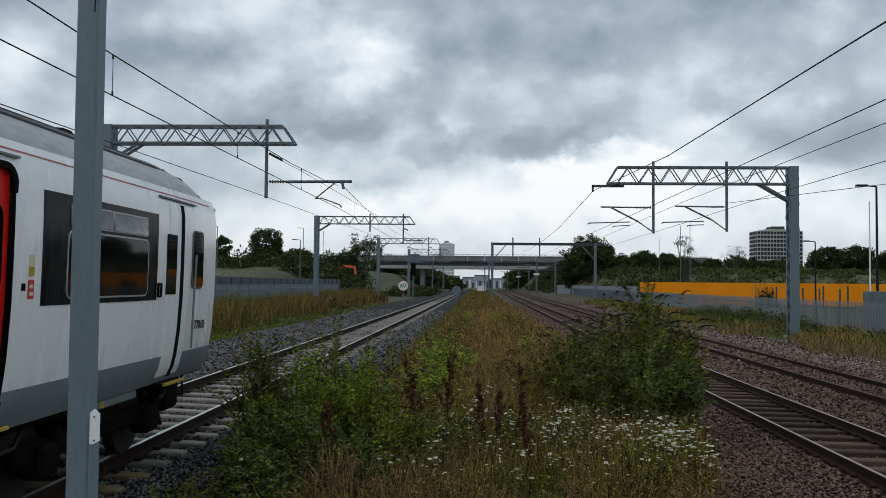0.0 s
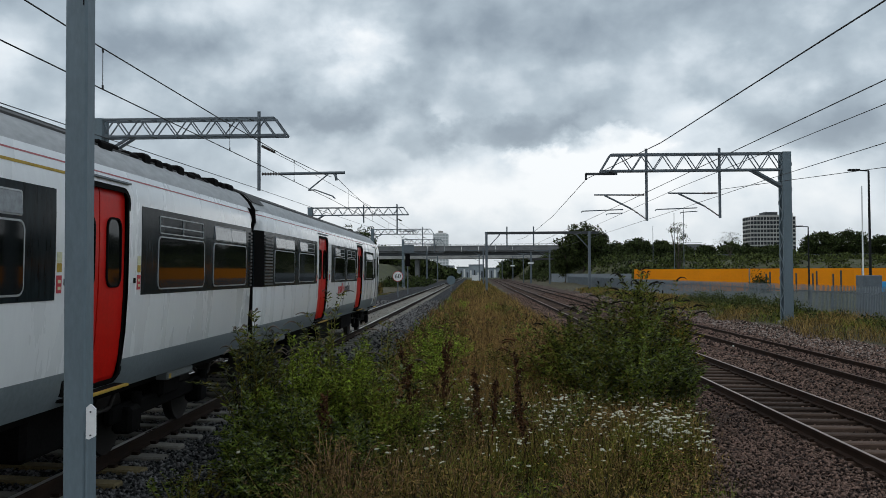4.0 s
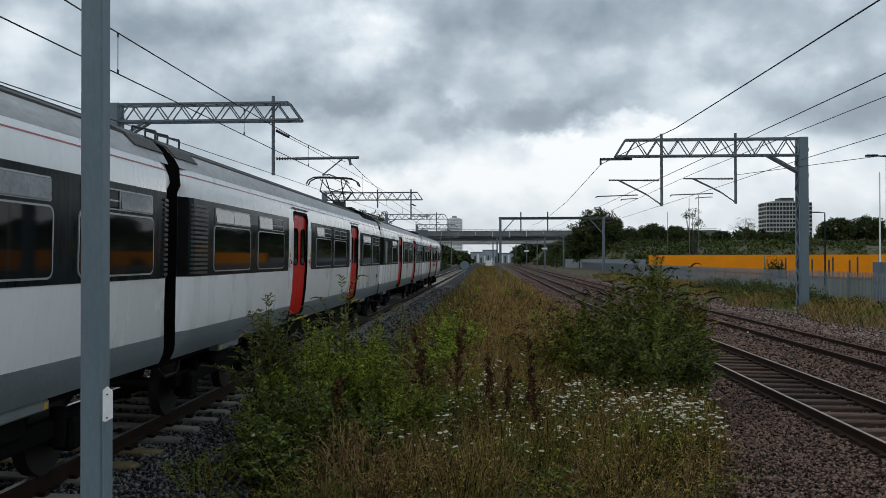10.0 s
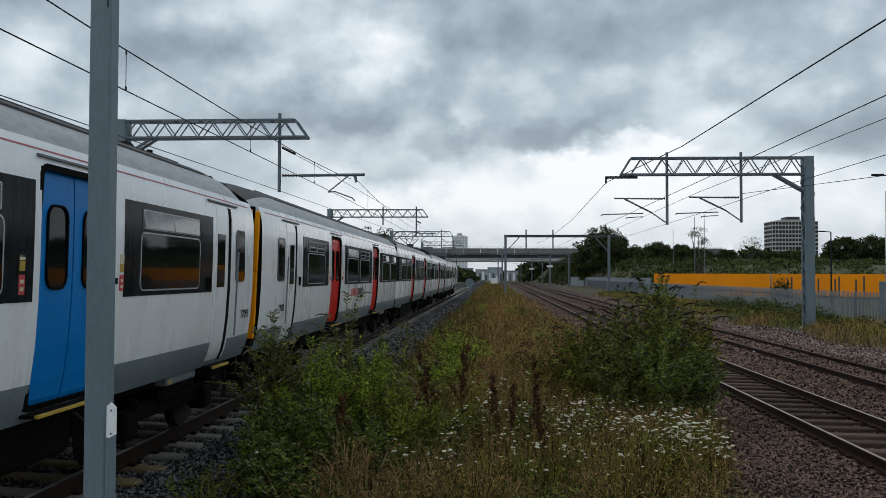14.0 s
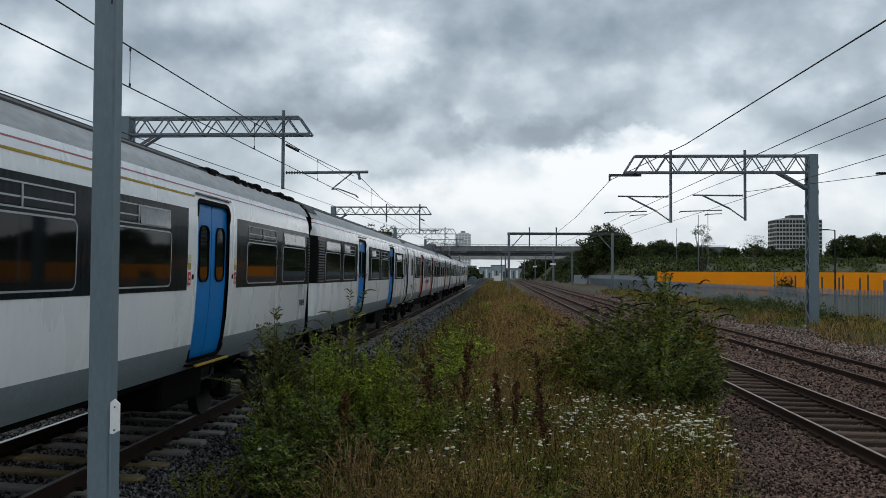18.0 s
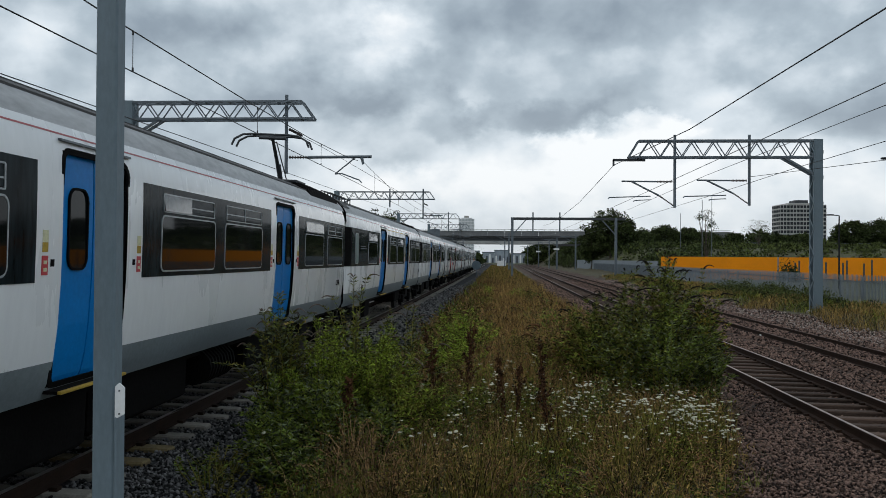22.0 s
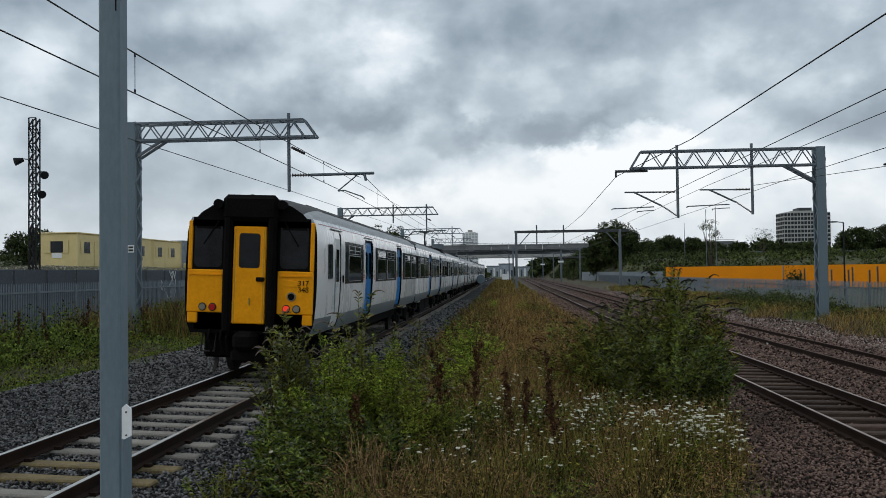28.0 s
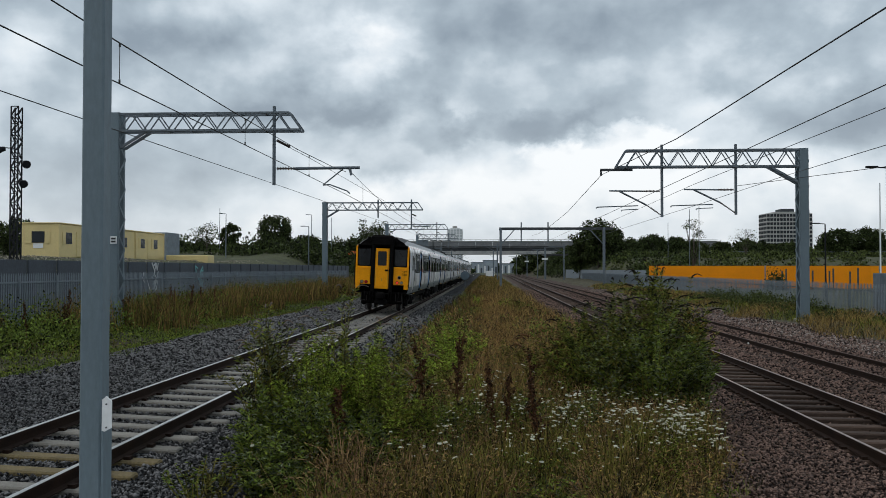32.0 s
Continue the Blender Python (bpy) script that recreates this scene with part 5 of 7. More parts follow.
    part("headlamp_lens", Geo().tube((-0.86, h + 0.075, 1.70), (-0.86, h + 0.082, 1.70), 0.068, 0.064, 16), BLACK, car, "dark lens")
    part("vent", Geo().box(-0.98, -0.74, h + 0.05, h + 0.065, 1.90, 2.02, 0, 0.005), YELLOW, car)
    for word, z in (("317", 1.97), ("348", 1.84)):
        part("unit_number", letters(word, 0.15, BLACK), None, car, "black unit number", pose(-1.10, h + 0.056, z, 0, 0, 180))
    part("buffer_beam", Geo().box(-w + 0.12, w - 0.12, h - 0.3, h + 0.0, 0.96, 1.34, 0, 0.03), BLACK, car)
    part("coupler", Geo().box(-0.22, 0.22, h, h + 0.48, 0.62, 0.98, 0, 0.08), BLACK, car, "black automatic coupler")
    part("coupler_box", Geo().box(-0.30, 0.30, h - 0.25, h + 0.30, 0.36, 0.62, 0, 0.06), BLACK, car, "black electrical coupler box")
    for s in (-1, 1):
        a, b = sorted((s * 0.34, s * 1.02))
        part("underframe_box", Geo().box(a, b, h - 0.75, h - 0.25, 0.40, 0.97, 0, 0.05), BLACK, car, "black equipment box under the cab")
        part("lifeguard", Geo().bar((s * 0.74, h - 0.5, 0.62), (s * 0.76, h - 0.2, 0.14), 0.07, 0.03), BLACK_ST, car, "steel rail guard")
        part("step_iron", Geo().path([(s * 0.98, h - 0.1, 0.97), (s * 1.0, h - 0.02, 0.55), (s * 0.72, h - 0.02, 0.55), (s * 0.70, h - 0.1, 0.97)], 0.018), BLACK_ST, car)
    for x in (-0.86, -0.5, -0.38, 0.42, 0.55, 0.8):
        part("hose", Geo().path([(x, h + 0.05, 1.0), (x, h + 0.16, 0.8), (x * 0.9, h + 0.14, 0.55)], 0.03), BLACK, car)


def side_text(car, s, y, z, body, size, label):
    x = s * (side_x(z) + 0.008)
    part("running_number", letters(body, size, BLACK, 0.002), None, car, label, pose(x, y, z, 0, 0, 90 * s))


def wordmark(car, s, y, z):
    """The operator's name as plain rounded shapes, part red, part dark grey: rings, and bars for the tall strokes."""
    w, h = 0.150, 0.205
    for k in range(13):
        yc = y + s * (k - 6) * 0.170
        g = Geo()
        if k in (1, 4, 5, 6, 11):
            plate(g, s, yc - 0.030, yc + 0.030, z, z + (0.29 if k in (4, 11) else h), 0.006, None, 0, 0.004)
        else:
            ring(g, s, yc - w / 2, yc + w / 2, z, z + h, 0.072, 0.042, 0.0062)
            if k in (0, 9):
                plate(g, s, yc + s * 0.054 - 0.021, yc + s * 0.054 + 0.021, z - 0.11, z + 0.2, 0.006, None, 0, 0.004)
        part("wordmark_shape", g, RED_TAG if k < 7 else DARK_INK, car)


DARK_INK = mat("dark_grey_lettering", (0.05, 0.055, 0.06), 0.5)
FRAME_M = mat("pale_window_frame", (0.40, 0.42, 0.43), 0.4, 0.5, 0.1)
LOUVRE = mat("dark_louvre_slat", (0.030, 0.036, 0.040), 0.4, 0.2, 0.2)
FRAME_DK = mat("dull_window_frame", (0.10, 0.11, 0.115), 0.5, 0.4, 0.15)
# pale base colour stands in for part of the sky's reflection
HOPPER = mat("sky_pale_hopper_glass", (0.15, 0.16, 0.165), 0.07, 0, 0.3, 3, 20, 0.05, 0.002, spec=0.9)
NOTICE = mat("notice", (0.62, 0.60, 0.38), 0.5)
FROST = mat("frosted_glass", (0.10, 0.155, 0.15), 0.45, 0, 0.05)
RED_TAG = mat("red_plate", (0.5, 0.03, 0.04), 0.5)
BLACK_ST = mat("brown_wheel_steel", (0.022, 0.018, 0.016), 0.7, 0.4, 0.3)
LAMP_OFF = mat("lamp_glass", (0.22, 0.20, 0.16), 0.25)
LAMP_RED2 = mat("red_lens", (0.45, 0.02, 0.02), 0.2)
LAMP_RED = mat("lit_red_lens", (0.6, 0.03, 0.015), 0.3, emit=(1.0, 0.05, 0.015, 0.5))
SCREEN = mat("cab_windscreen_glass", (0.022, 0.025, 0.028), 0.12, 0, 0.2, spec=0.5)
WHEELS, CARS = [], []
NUMBERS = ("77068", "", "62681", "77020", "77095", "71624", "62708", "")
for paint, word in ((RED, "red"), (BLUE, "blue")):
    for i, kind in enumerate(("drive", "mid", "pan", "tail")):
        label = "white electric train carriage with %s doors%s" % (word, (" and a driving cab", "", " and a raised pantograph", " and a yellow cab end")[i])
        ob = carriage(kind, paint, label, i in (0, 3))
        near = -1 if i == 3 else 1
        n = NUMBERS[len(CARS)]
        if n:
            y = {"drive": 9.19, "tail": 8.66, "mid": 9.45}.get(kind, 9.18)
            side_text(ob, near, y, 1.58, n, 0.168, "black running number")
        if kind in ("drive", "tail") and paint is RED:
            wordmark(ob, near, 0.4 if kind == "drive" else -0.1, 1.62)
        CARS.append((ob, i == 3))

# seconds, place of the train's nose along the track
RUN = [(0, 12.25), (2, 22.65), (4, 34.55), (6, 46.6), (8, 58.35), (10, 70.42), (13, 88.45), (17, 111.85), (19, 123.83), (21, 135.65), (23, 147.75), (25, 160.0), (28, 178.3), (30, 190.6), (32, 203.2)]



# ---- plants ----
rng = np.random.default_rng(7)


def mesh_np(name, verts, faces, mats, slots=None):
    """A mesh from arrays; all faces have the same number of corners."""
    me = bpy.data.meshes.new(name)
    n, k = faces.shape
    me.vertices.add(len(verts)), me.loops.add(n * k), me.polygons.add(n)
    me.vertices.foreach_set("co", np.ascontiguousarray(verts, np.float32).ravel())
    me.loops.foreach_set("vertex_index", faces.astype(np.int32).ravel())
    me.polygons.foreach_set("loop_start", np.arange(0, n * k, k, dtype=np.int32))
    for mt in mats if isinstance(mats, (list, tuple)) else [mats]:
        me.materials.append(mt)
    if slots is not None:
        me.polygons.foreach_set("material_index", slots.astype(np.int32))
    me.update(calc_edges=True)
    return me


def unit(v):
    return v / np.maximum(1e-6, np.linalg.norm(v, axis=-1, keepdims=True))


def leaves(base, direc, length, width, fold=0.25, flat=0.0):
    """Pointed leaves: base points, directions, lengths and widths. Two triangles each, folded along the middle."""
    n = len(base)
    d = unit(direc)
    r = unit(rng.normal(size=(n, 3)) * (1 - flat) + np.array([0, 0, flat]))
    s = unit(np.cross(d, r))
    up = np.cross(s, d)
    L, W = np.broadcast_to(length, n)[:, None], np.broadcast_to(width, n)[:, None]
    mid = base + d * L * 0.45
    v = np.stack([base, mid + s * W * 0.5 + up * W * fold, base + d * L, mid - s * W * 0.5 + up * W * fold], 1).reshape(-1, 3)
    o = np.arange(n)[:, None] * 4
    f = np.concatenate([o + [0, 1, 2], o + [0, 2, 3]], 1).reshape(-1, 3)
    return v, f


def blades(xy, height, width, lean, z=None):
    """Bent grass blades, two quads drawn to a point."""
    n = len(xy)
    z = gh(xy[:, 0], xy[:, 1]) if z is None else z
    a = rng.uniform(0, 2 * np.pi, n)
    side = np.stack([np.cos(a), np.sin(a), np.zeros(n)], 1)
    b = rng.uniform(0, 2 * np.pi, n)
    out = np.stack([np.cos(b), np.sin(b), np.zeros(n)], 1) * (lean * rng.uniform(0.2, 1, n) * height)[:, None]
    base = np.column_stack([xy, z - 0.03])
    up = np.array([0, 0, 1.0])
    w = (np.broadcast_to(width, n) * 0.5)[:, None]
    m = base + up * (height * 0.55)[:, None] + out * 0.35
    t = base + up * (height * rng.uniform(0.85, 1.0, n))[:, None] + out
    v = np.stack([base - side * w, base + side * w, m + side * w * 0.8, m - side * w * 0.8, t], 1).reshape(-1, 3)
    o = np.arange(n)[:, None] * 5
    f = np.concatenate([o + [0, 1, 2], o + [0, 2, 3], o + [3, 2, 4]], 1).reshape(-1, 3)
    return v, f


def stuff(name, label, category, v, f, mats, slots=None):
    ob = new(name, mesh_np(name, v, f, mats, slots))
    return tagged(ob, label, category, kind="stuff")


def in_view(n, x0, x1, y0, y1, power=1.0):
    """Points spread over a strip, thinning out with distance."""
    k = rng.uniform(0, 1, n) ** power
    y = y0 * (y1 / y0) ** k
    return np.column_stack([rng.uniform(x0, x1, n), y])


def patch_noise(xy, scale, seed):
    return np.array([noise.noise(Vector((p[0] * scale, p[1] * scale, seed))) for p in xy])


def grasses():
    # between the tracks: green, dull and straw, in drifts
    xy = in_view(70000, -2.7, 3.9, 8.3, 110, 1.15)
    keep = (xy[:, 0] > -2.3 + 0.3 * np.sin(xy[:, 1])) & (xy[:, 0] < strip_edge(xy[:, 1]) + 0.2 * np.sin(xy[:, 1] * 1.3 + 1) + rng.normal(0, 0.12, len(xy)))
    xy = xy[keep]
    drift = patch_noise(xy, 0.35, 3.0) + 0.25 * patch_noise(xy, 1.7, 8.0)
    dry = drift + 0.30 * np.clip((xy[:, 0] - 0.1) / 2, -1, 0.6) + 0.3 * np.clip((xy[:, 1] - 20) / 30, -0.2, 1)
    gaps = patch_noise(xy, 1.4, 31.0) + 0.6 * patch_noise(xy, 3.4, 32.0)
    xy, drift, dry = (q[gaps > -0.16] for q in (xy, drift, dry))
    near = np.clip((14 - xy[:, 1]) / 5, 0, 1)
    dry = dry + near * 0.14 * (xy[:, 0] > -0.9) - 0.08
    h = rng.uniform(0.15, 0.60, len(xy)) * (1 + 1.0 * drift) * (1 - 0.35 * near)
    h = np.where(xy[:, 1] > 24, h * 1.15, h)
    w = rng.uniform(0.004, 0.010, len(xy)) * np.clip(xy[:, 1] / 12, 1, 4)
    v, f = blades(xy, h, w, 0.8)
    pick = dry * 1.5 + rng.normal(0, 0.15, len(xy))
    slot = np.select([pick > 0.42, pick > 0.06, pick > -0.12], [3, 2, 1], 0)
    stuff("grass", "mixed green and straw-coloured rough grass between the tracks", "grass", v, f, [FOL["olive"], FOL["dull"], FOL["rust"], FOL["straw"]], np.repeat(slot, 3))
    # tangle of small leaves in the grass
    xy = in_view(56000, -2.3, 3.6, 8.2, 40, 1.1)
    xy = xy[xy[:, 0] < strip_edge(xy[:, 1]) + 0.15 * np.sin(xy[:, 1] * 1.3 + 1) + rng.normal(0, 0.12, len(xy))]
    pick = patch_noise(xy, 0.8, 14.0) + 0.5 * patch_noise(xy, 2.6, 15.0) + rng.normal(0, 0.16, len(xy)) + 0.05 + 0.15 * (xy[:, 0] > -0.9)
    hump = 1 + 0.8 * patch_noise(xy, 1.1, 16.0)
    base = np.column_stack([xy, gh(xy[:, 0], xy[:, 1]) + rng.uniform(0.02, 1, len(xy)) ** 0.7 * 0.52 * hump])
    k = np.clip(xy[:, 1] / 11, 1, 3)
    v, f = leaves(base, rng.normal(size=base.shape) + np.array([0, 0, 0.35]), rng.uniform(0.03, 0.08, len(xy)) * k, rng.uniform(0.007, 0.018, len(xy)) * k)
    slot = np.select([pick > 0.36, pick > 0.04, pick > -0.14], [3, 2, 1], 0)
    stuff("tangled_weeds", "tangle of small green and brown leaves among the grass", "weeds", v, f, [FOL["deep"], FOL["dull"], FOL["rust"], FOL["straw"]], np.repeat(slot, 2))
    # thin pale stalks over the rest
    xy = in_view(6500, -2.2, 3.6, 8.3, 34, 1.1)
    xy = xy[xy[:, 0] < strip_edge(xy[:, 1])]
    clump = patch_noise(xy, 0.9, 21.0)
    xy = xy[clump + rng.normal(0, 0.15, len(xy)) > -0.05]
    v, f = blades(xy, rng.uniform(0.35, 0.95, len(xy)), rng.uniform(0.003, 0.0055, len(xy)) * np.clip(xy[:, 1] / 11, 1, 2), 0.75)
    stuff("dry_stalks", "thin bleached stalks standing over the weeds", "grass", v, f, [STALK])
    tips = v.reshape(-1, 5, 3)[:, 4]
    tips = np.repeat(tips[rng.uniform(0, 1, len(tips)) < 0.45], 5, 0) + rng.normal(0, 0.02, (int((rng.uniform(0, 1, 1) >= 0).sum()), 3))
    tips = tips + rng.normal(0, 0.018, tips.shape) * np.array([1, 1, 2.2])
    v, f = leaves(tips, rng.normal(size=tips.shape) + np.array([0, 0, 0.6]), rng.uniform(0.012, 0.03, len(tips)), rng.uniform(0.006, 0.012, len(tips)))
    stuff("seed_heads", "feathery pale brown grass seed heads", "grass", v, f, [STALK])
    xy = np.column_stack([rng.normal(0.35, 0.55, 9000), 15 * (4.5 ** rng.uniform(0, 1, 9000))])
    v, f = blades(xy, rng.uniform(0.4, 0.95, len(xy)), rng.uniform(0.004, 0.008, len(xy)) * np.clip(xy[:, 1] / 12, 1, 4), 0.4)
    stuff("tawny_grass", "tall tawny orange grass along the middle of the strip", "grass", v, f, [TAWNY])
    # the strip goes on into the distance
    xy = np.column_stack([rng.uniform(-2.4, 3.6, 14000), 95 * (3.2 ** rng.uniform(0, 1, 14000))])
    v, f = blades(xy, rng.uniform(0.25, 0.7, len(xy)), rng.uniform(0.03, 0.07, len(xy)) * xy[:, 1] / 95, 0.5)
    stuff("far_grass", "brown rough grass between the distant tracks", "grass", v, f, [FOL["dull"], TAWNY], np.repeat((rng.uniform(size=len(xy)) < 0.4).astype(int), 3))
    # bank beside the palisade
    xy = in_view(66000, -17.5, -9.4, 13, 110, 1.1)
    e = -10.2 + 0.4 * np.sin(xy[:, 1] * 0.6) + 0.3 * np.sin(xy[:, 1] * 1.7)
    xy = xy[xy[:, 0] < e]
    tall = ss(-12.6, -15.0, xy[:, 0]) * ss(20, 38, xy[:, 1])
    drift = patch_noise(xy, 0.22, 5.0)
    h = rng.uniform(0.06, 0.20, len(xy)) * (1 - tall) + tall * rng.uniform(0.5, 1.35, len(xy)) * (1 + 0.5 * drift)
    v, f = blades(xy, h, rng.uniform(0.007, 0.018, len(xy)) * np.clip(xy[:, 1] / 22, 0.8, 3), 0.8)
    pick = 1.3 * drift + 0.40 * tall + rng.normal(0, 0.2, len(xy)) - 0.25
    slot = np.select([pick > 0.34, pick > 0.12, pick > -0.12], [3, 2, 1], 0)
    stuff("bank_grass", "short green verge rising into tall brown grass", "grass", v, f, [FOL["deep"], FOL["dull"], FOL["dull"], FOL["rust"]], np.repeat(slot, 3))
    # beyond the far tracks
    xy = in_view(46000, 12.4, 17.4, 20, 120, 1.0)
    xy = xy[xy[:, 0] + TURN_R * xy[:, 1] > 13.1 + 0.35 * np.sin(xy[:, 1] * 0.5)]
    drift = patch_noise(xy, 0.2, 9.0)
    h = rng.uniform(0.12, 0.45, len(xy)) * (1 + 0.6 * drift)
    v, f = blades(xy, h, rng.uniform(0.007, 0.016, len(xy)) * np.clip(xy[:, 1] / 25, 0.8, 3), 1.0)
    pick = drift + 0.05 + rng.normal(0, 0.22, len(xy))
    slot = np.select([pick > 0.10, pick > -0.10], [2, 1], 0)
    stuff("verge_grass", "dry golden grass along the palisade fence", "grass", v, f, [FOL["olive"], FOL["dull"], FOL["straw"]], np.repeat(slot, 3))


def herb(label, category, x, y, height, spread, stems, leaf_n, leaf_l, leaf_w, fol, name="weed_clump", droop=0.2, low=0.1, tip_n=0, tip_m=None, tip_r=1.0, up=0.55):
    """A clump of upright stems set with leaves; where asked, drooping flower spikes at the tips."""
    t = thing(name, label, category, "wild plants between the tracks")
    z0 = float(gh(x, y)) - 0.03
    g = Geo()
    B, D, Ln, Wd = [], [], [], []
    tips = []
    for k in range(stems):
        a, r = rng.uniform(0, 2 * np.pi), spread * math.sqrt(rng.uniform(0.02, 1))
        h = height * rng.uniform(0.55, 1.0) * (1 - 0.35 * (r / spread) ** 2)
        foot = Vector((x + 0.35 * r * math.cos(a), y + 0.35 * r * math.sin(a), z0))
        top = Vector((x + r * math.cos(a), y + r * math.sin(a), z0 + h))
        mid = foot.lerp(top, 0.55) + Vector((rng.uniform(-0.06, 0.06), rng.uniform(-0.06, 0.06), 0.08 * h))
        g.tube(foot, mid, 0.008, 0.006, 4, 0, False), g.tube(mid, top, 0.006, 0.003, 4, 0, False)
        tips.append((top, a))
        for i in range(leaf_n):
            q = low + (1 - low) * rng.uniform(0, 1) ** 0.8
            p = foot.lerp(mid, q / 0.55) if q < 0.55 else mid.lerp(top, (q - 0.55) / 0.45)
            b = rng.uniform(0, 2 * np.pi)
            B.append(p[:]), D.append((math.cos(b), math.sin(b), rng.uniform(-droop, up)))
            s = rng.uniform(0.6, 1.15) * (1.1 - 0.4 * q)
            Ln.append(leaf_l * s), Wd.append(leaf_w * s)
    tagged(part("undergrowth", g, FOL["dull"], t), kind="stuff")
    v, f = leaves(np.array(B), np.array(D), np.array(Ln), np.array(Wd))
    ob = part("foliage", mesh_np("foliage", v, f, FOL[fol]), None, t)
    tagged(ob, kind="stuff")
    for top, a in tips[:tip_n]:
        g = Geo()
        b = a + rng.uniform(-0.7, 0.7)
        pts = [top]
        for i in range(1, 6):
            k = i / 5
            pts.append(top + Vector((math.cos(b) * 0.32 * k, math.sin(b) * 0.32 * k, 0.22 * k - 0.26 * k * k)) * rng.uniform(0.9, 1.2))
        for i, (p, q) in enumerate(zip(pts, pts[1:])):
            g.tube(p, q, (0.024 - 0.003 * i) * tip_r, (0.021 - 0.0038 * i) * tip_r, 6)
        part("flower_spike", g, tip_m, t, "faded drooping flower spike")
    return t


def arching_bush(name, label, category, x, y, height, spread, stems, leaf_n, leaf_l, leaf_w, fols, spikes, spike_m, arch=0.5, spike_r=1.0, stem_m=None):
    """Stems that rise from one foot and arch outwards, set with leaves in pairs; where asked, drooping flower spikes at the tips."""
    t = thing(name, label, category, "wild plants between the tracks")
    z0 = float(gh(x, y)) - 0.03
    g = Geo()
    B, D, Ln = [], [], []
    tips = []
    for k in range(stems):
        a, q = rng.uniform(0, 2 * np.pi), math.sqrt(rng.uniform(0.0, 1))
        reach = spread * q * rng.uniform(0.75, 1.15)
        h = height * (1 - 0.42 * q ** 2.2) * rng.uniform(0.72, 1.0)
        out = np.array([math.cos(a), math.sin(a), 0.0])
        p0 = np.array([x, y, z0]) + out * reach * 0.22 + rng.normal(0, 0.05, 3) * np.array([1, 1, 0])
        p2 = np.array([x, y, z0 + h * (1 - 0.18 * arch * q)]) + out * reach
        p1 = p0 * 0.6 + p2 * 0.4 + np.array([0, 0, h * (0.28 + 0.30 * arch)]) - out * reach * 0.15
        pt = lambda w: (p0 * (1 - w) ** 2 + p1 * 2 * w * (1 - w) + p2 * w * w)
        pts = [pt(w) for w in (0, 0.25, 0.5, 0.75, 1.0)]
        for i in range(4):
            g.tube(pts[i], pts[i + 1], 0.008 - 0.0015 * i, 0.0065 - 0.0015 * i, 3, 0, False)
        w = rng.uniform(0.12, 1.0, leaf_n) ** 0.85
        c = pt(w[:, None])
        tan = unit(2 * (1 - w[:, None]) * (p1 - p0) + 2 * w[:, None] * (p2 - p1))
        b = rng.uniform(0, 2 * np.pi, leaf_n)
        side = np.column_stack([np.cos(b), np.sin(b), rng.uniform(-0.45, 0.55, leaf_n)])
        size = leaf_l * rng.uniform(0.6, 1.15, leaf_n) * (1.15 - 0.5 * w)
        for sg in (1, -1):
            B.append(c), D.append(side * np.array([sg, sg, 1]) + tan * 0.55), Ln.append(size)
        tips.append((h, p2, unit(p2 - p1), out))
    tagged(part("undergrowth", g, stem_m or FOL["dull"], t), kind="stuff")
    B, D, Ln = np.concatenate(B), np.concatenate(D), np.concatenate(Ln)
    v, f = leaves(B, D, Ln, Ln * leaf_w / leaf_l, 0.15, 0.4)
    slot = np.repeat(rng.integers(0, len(fols), len(B)), 2)
    tagged(part("foliage", mesh_np("foliage", v, f, [FOL[q] for q in fols], slot), None, t), kind="stuff")
    tips.sort(key=lambda q: -q[0])
    for h, p, d, out in tips[:spikes]:
        g = Geo()
        L_ = rng.uniform(0.12, 0.30) * (0.7 if spike_m is TUFT else 1.0)
        side = out * rng.uniform(0.5, 1.0) + rng.normal(0, 0.35, 3) * np.array([1, 1, 0])
        at = [p + d * L_ * 0.55 * w + side * L_ * 0.75 * w + np.array([0, 0, L_ * (0.35 * w - 0.75 * w * w)]) for w in (0, 0.2, 0.4, 0.6, 0.8, 1.0)]
        for i in range(5):
            g.tube(at[i], at[i + 1], (0.017 - 0.0022 * i) * spike_r * (1 if i else 0.5), (0.017 - 0.0026 * i) * spike_r, 5)
        part("flower_spike", g, spike_m, t, "faded drooping flower spike")
    return t


def dock(x, y, h, label="dead dock stem crowded with dark brown seeds"):
    t = thing("dock_plant", label, "weed", "dead dock stems")
    z0 = float(gh(x, y)) - 0.03
    g = Geo()
    lean = Vector((rng.uniform(-0.14, 0.14), rng.uniform(-0.12, 0.12), 1)) * h
    foot = Vector((x, y, z0))
    g.tube(foot, foot + lean, 0.014, 0.006, 5)
    B, D = [], []
    for k in range(6):
        q = 0.38 + 0.1 * k
        a = rng.uniform(0, 2 * np.pi)
        p = foot + lean * q
        e = p + Vector((math.cos(a) * 0.17, math.sin(a) * 0.17, 0.30)) * (1.2 - q)
        g.tube(p, e, 0.005, 0.003, 4)
        for i in range(58):
            c = p.lerp(e, rng.uniform(0.1, 1))
            B.append(c[:]), D.append(rng.normal(size=3))
    for i in range(84):
        c = foot + lean * rng.uniform(0.45, 1.0)
        B.append(c[:]), D.append(rng.normal(size=3))
    part("stem", g, FOL["seed"], t)
    v, f = leaves(np.array(B) + rng.normal(0, 0.012, (len(B), 3)), np.array(D), rng.uniform(0.028, 0.058, len(B)), rng.uniform(0.016, 0.028, len(B)))
    tagged(part("seedhead", mesh_np("seedhead", v, f, FOL["seed"]), None, t), kind="stuff")


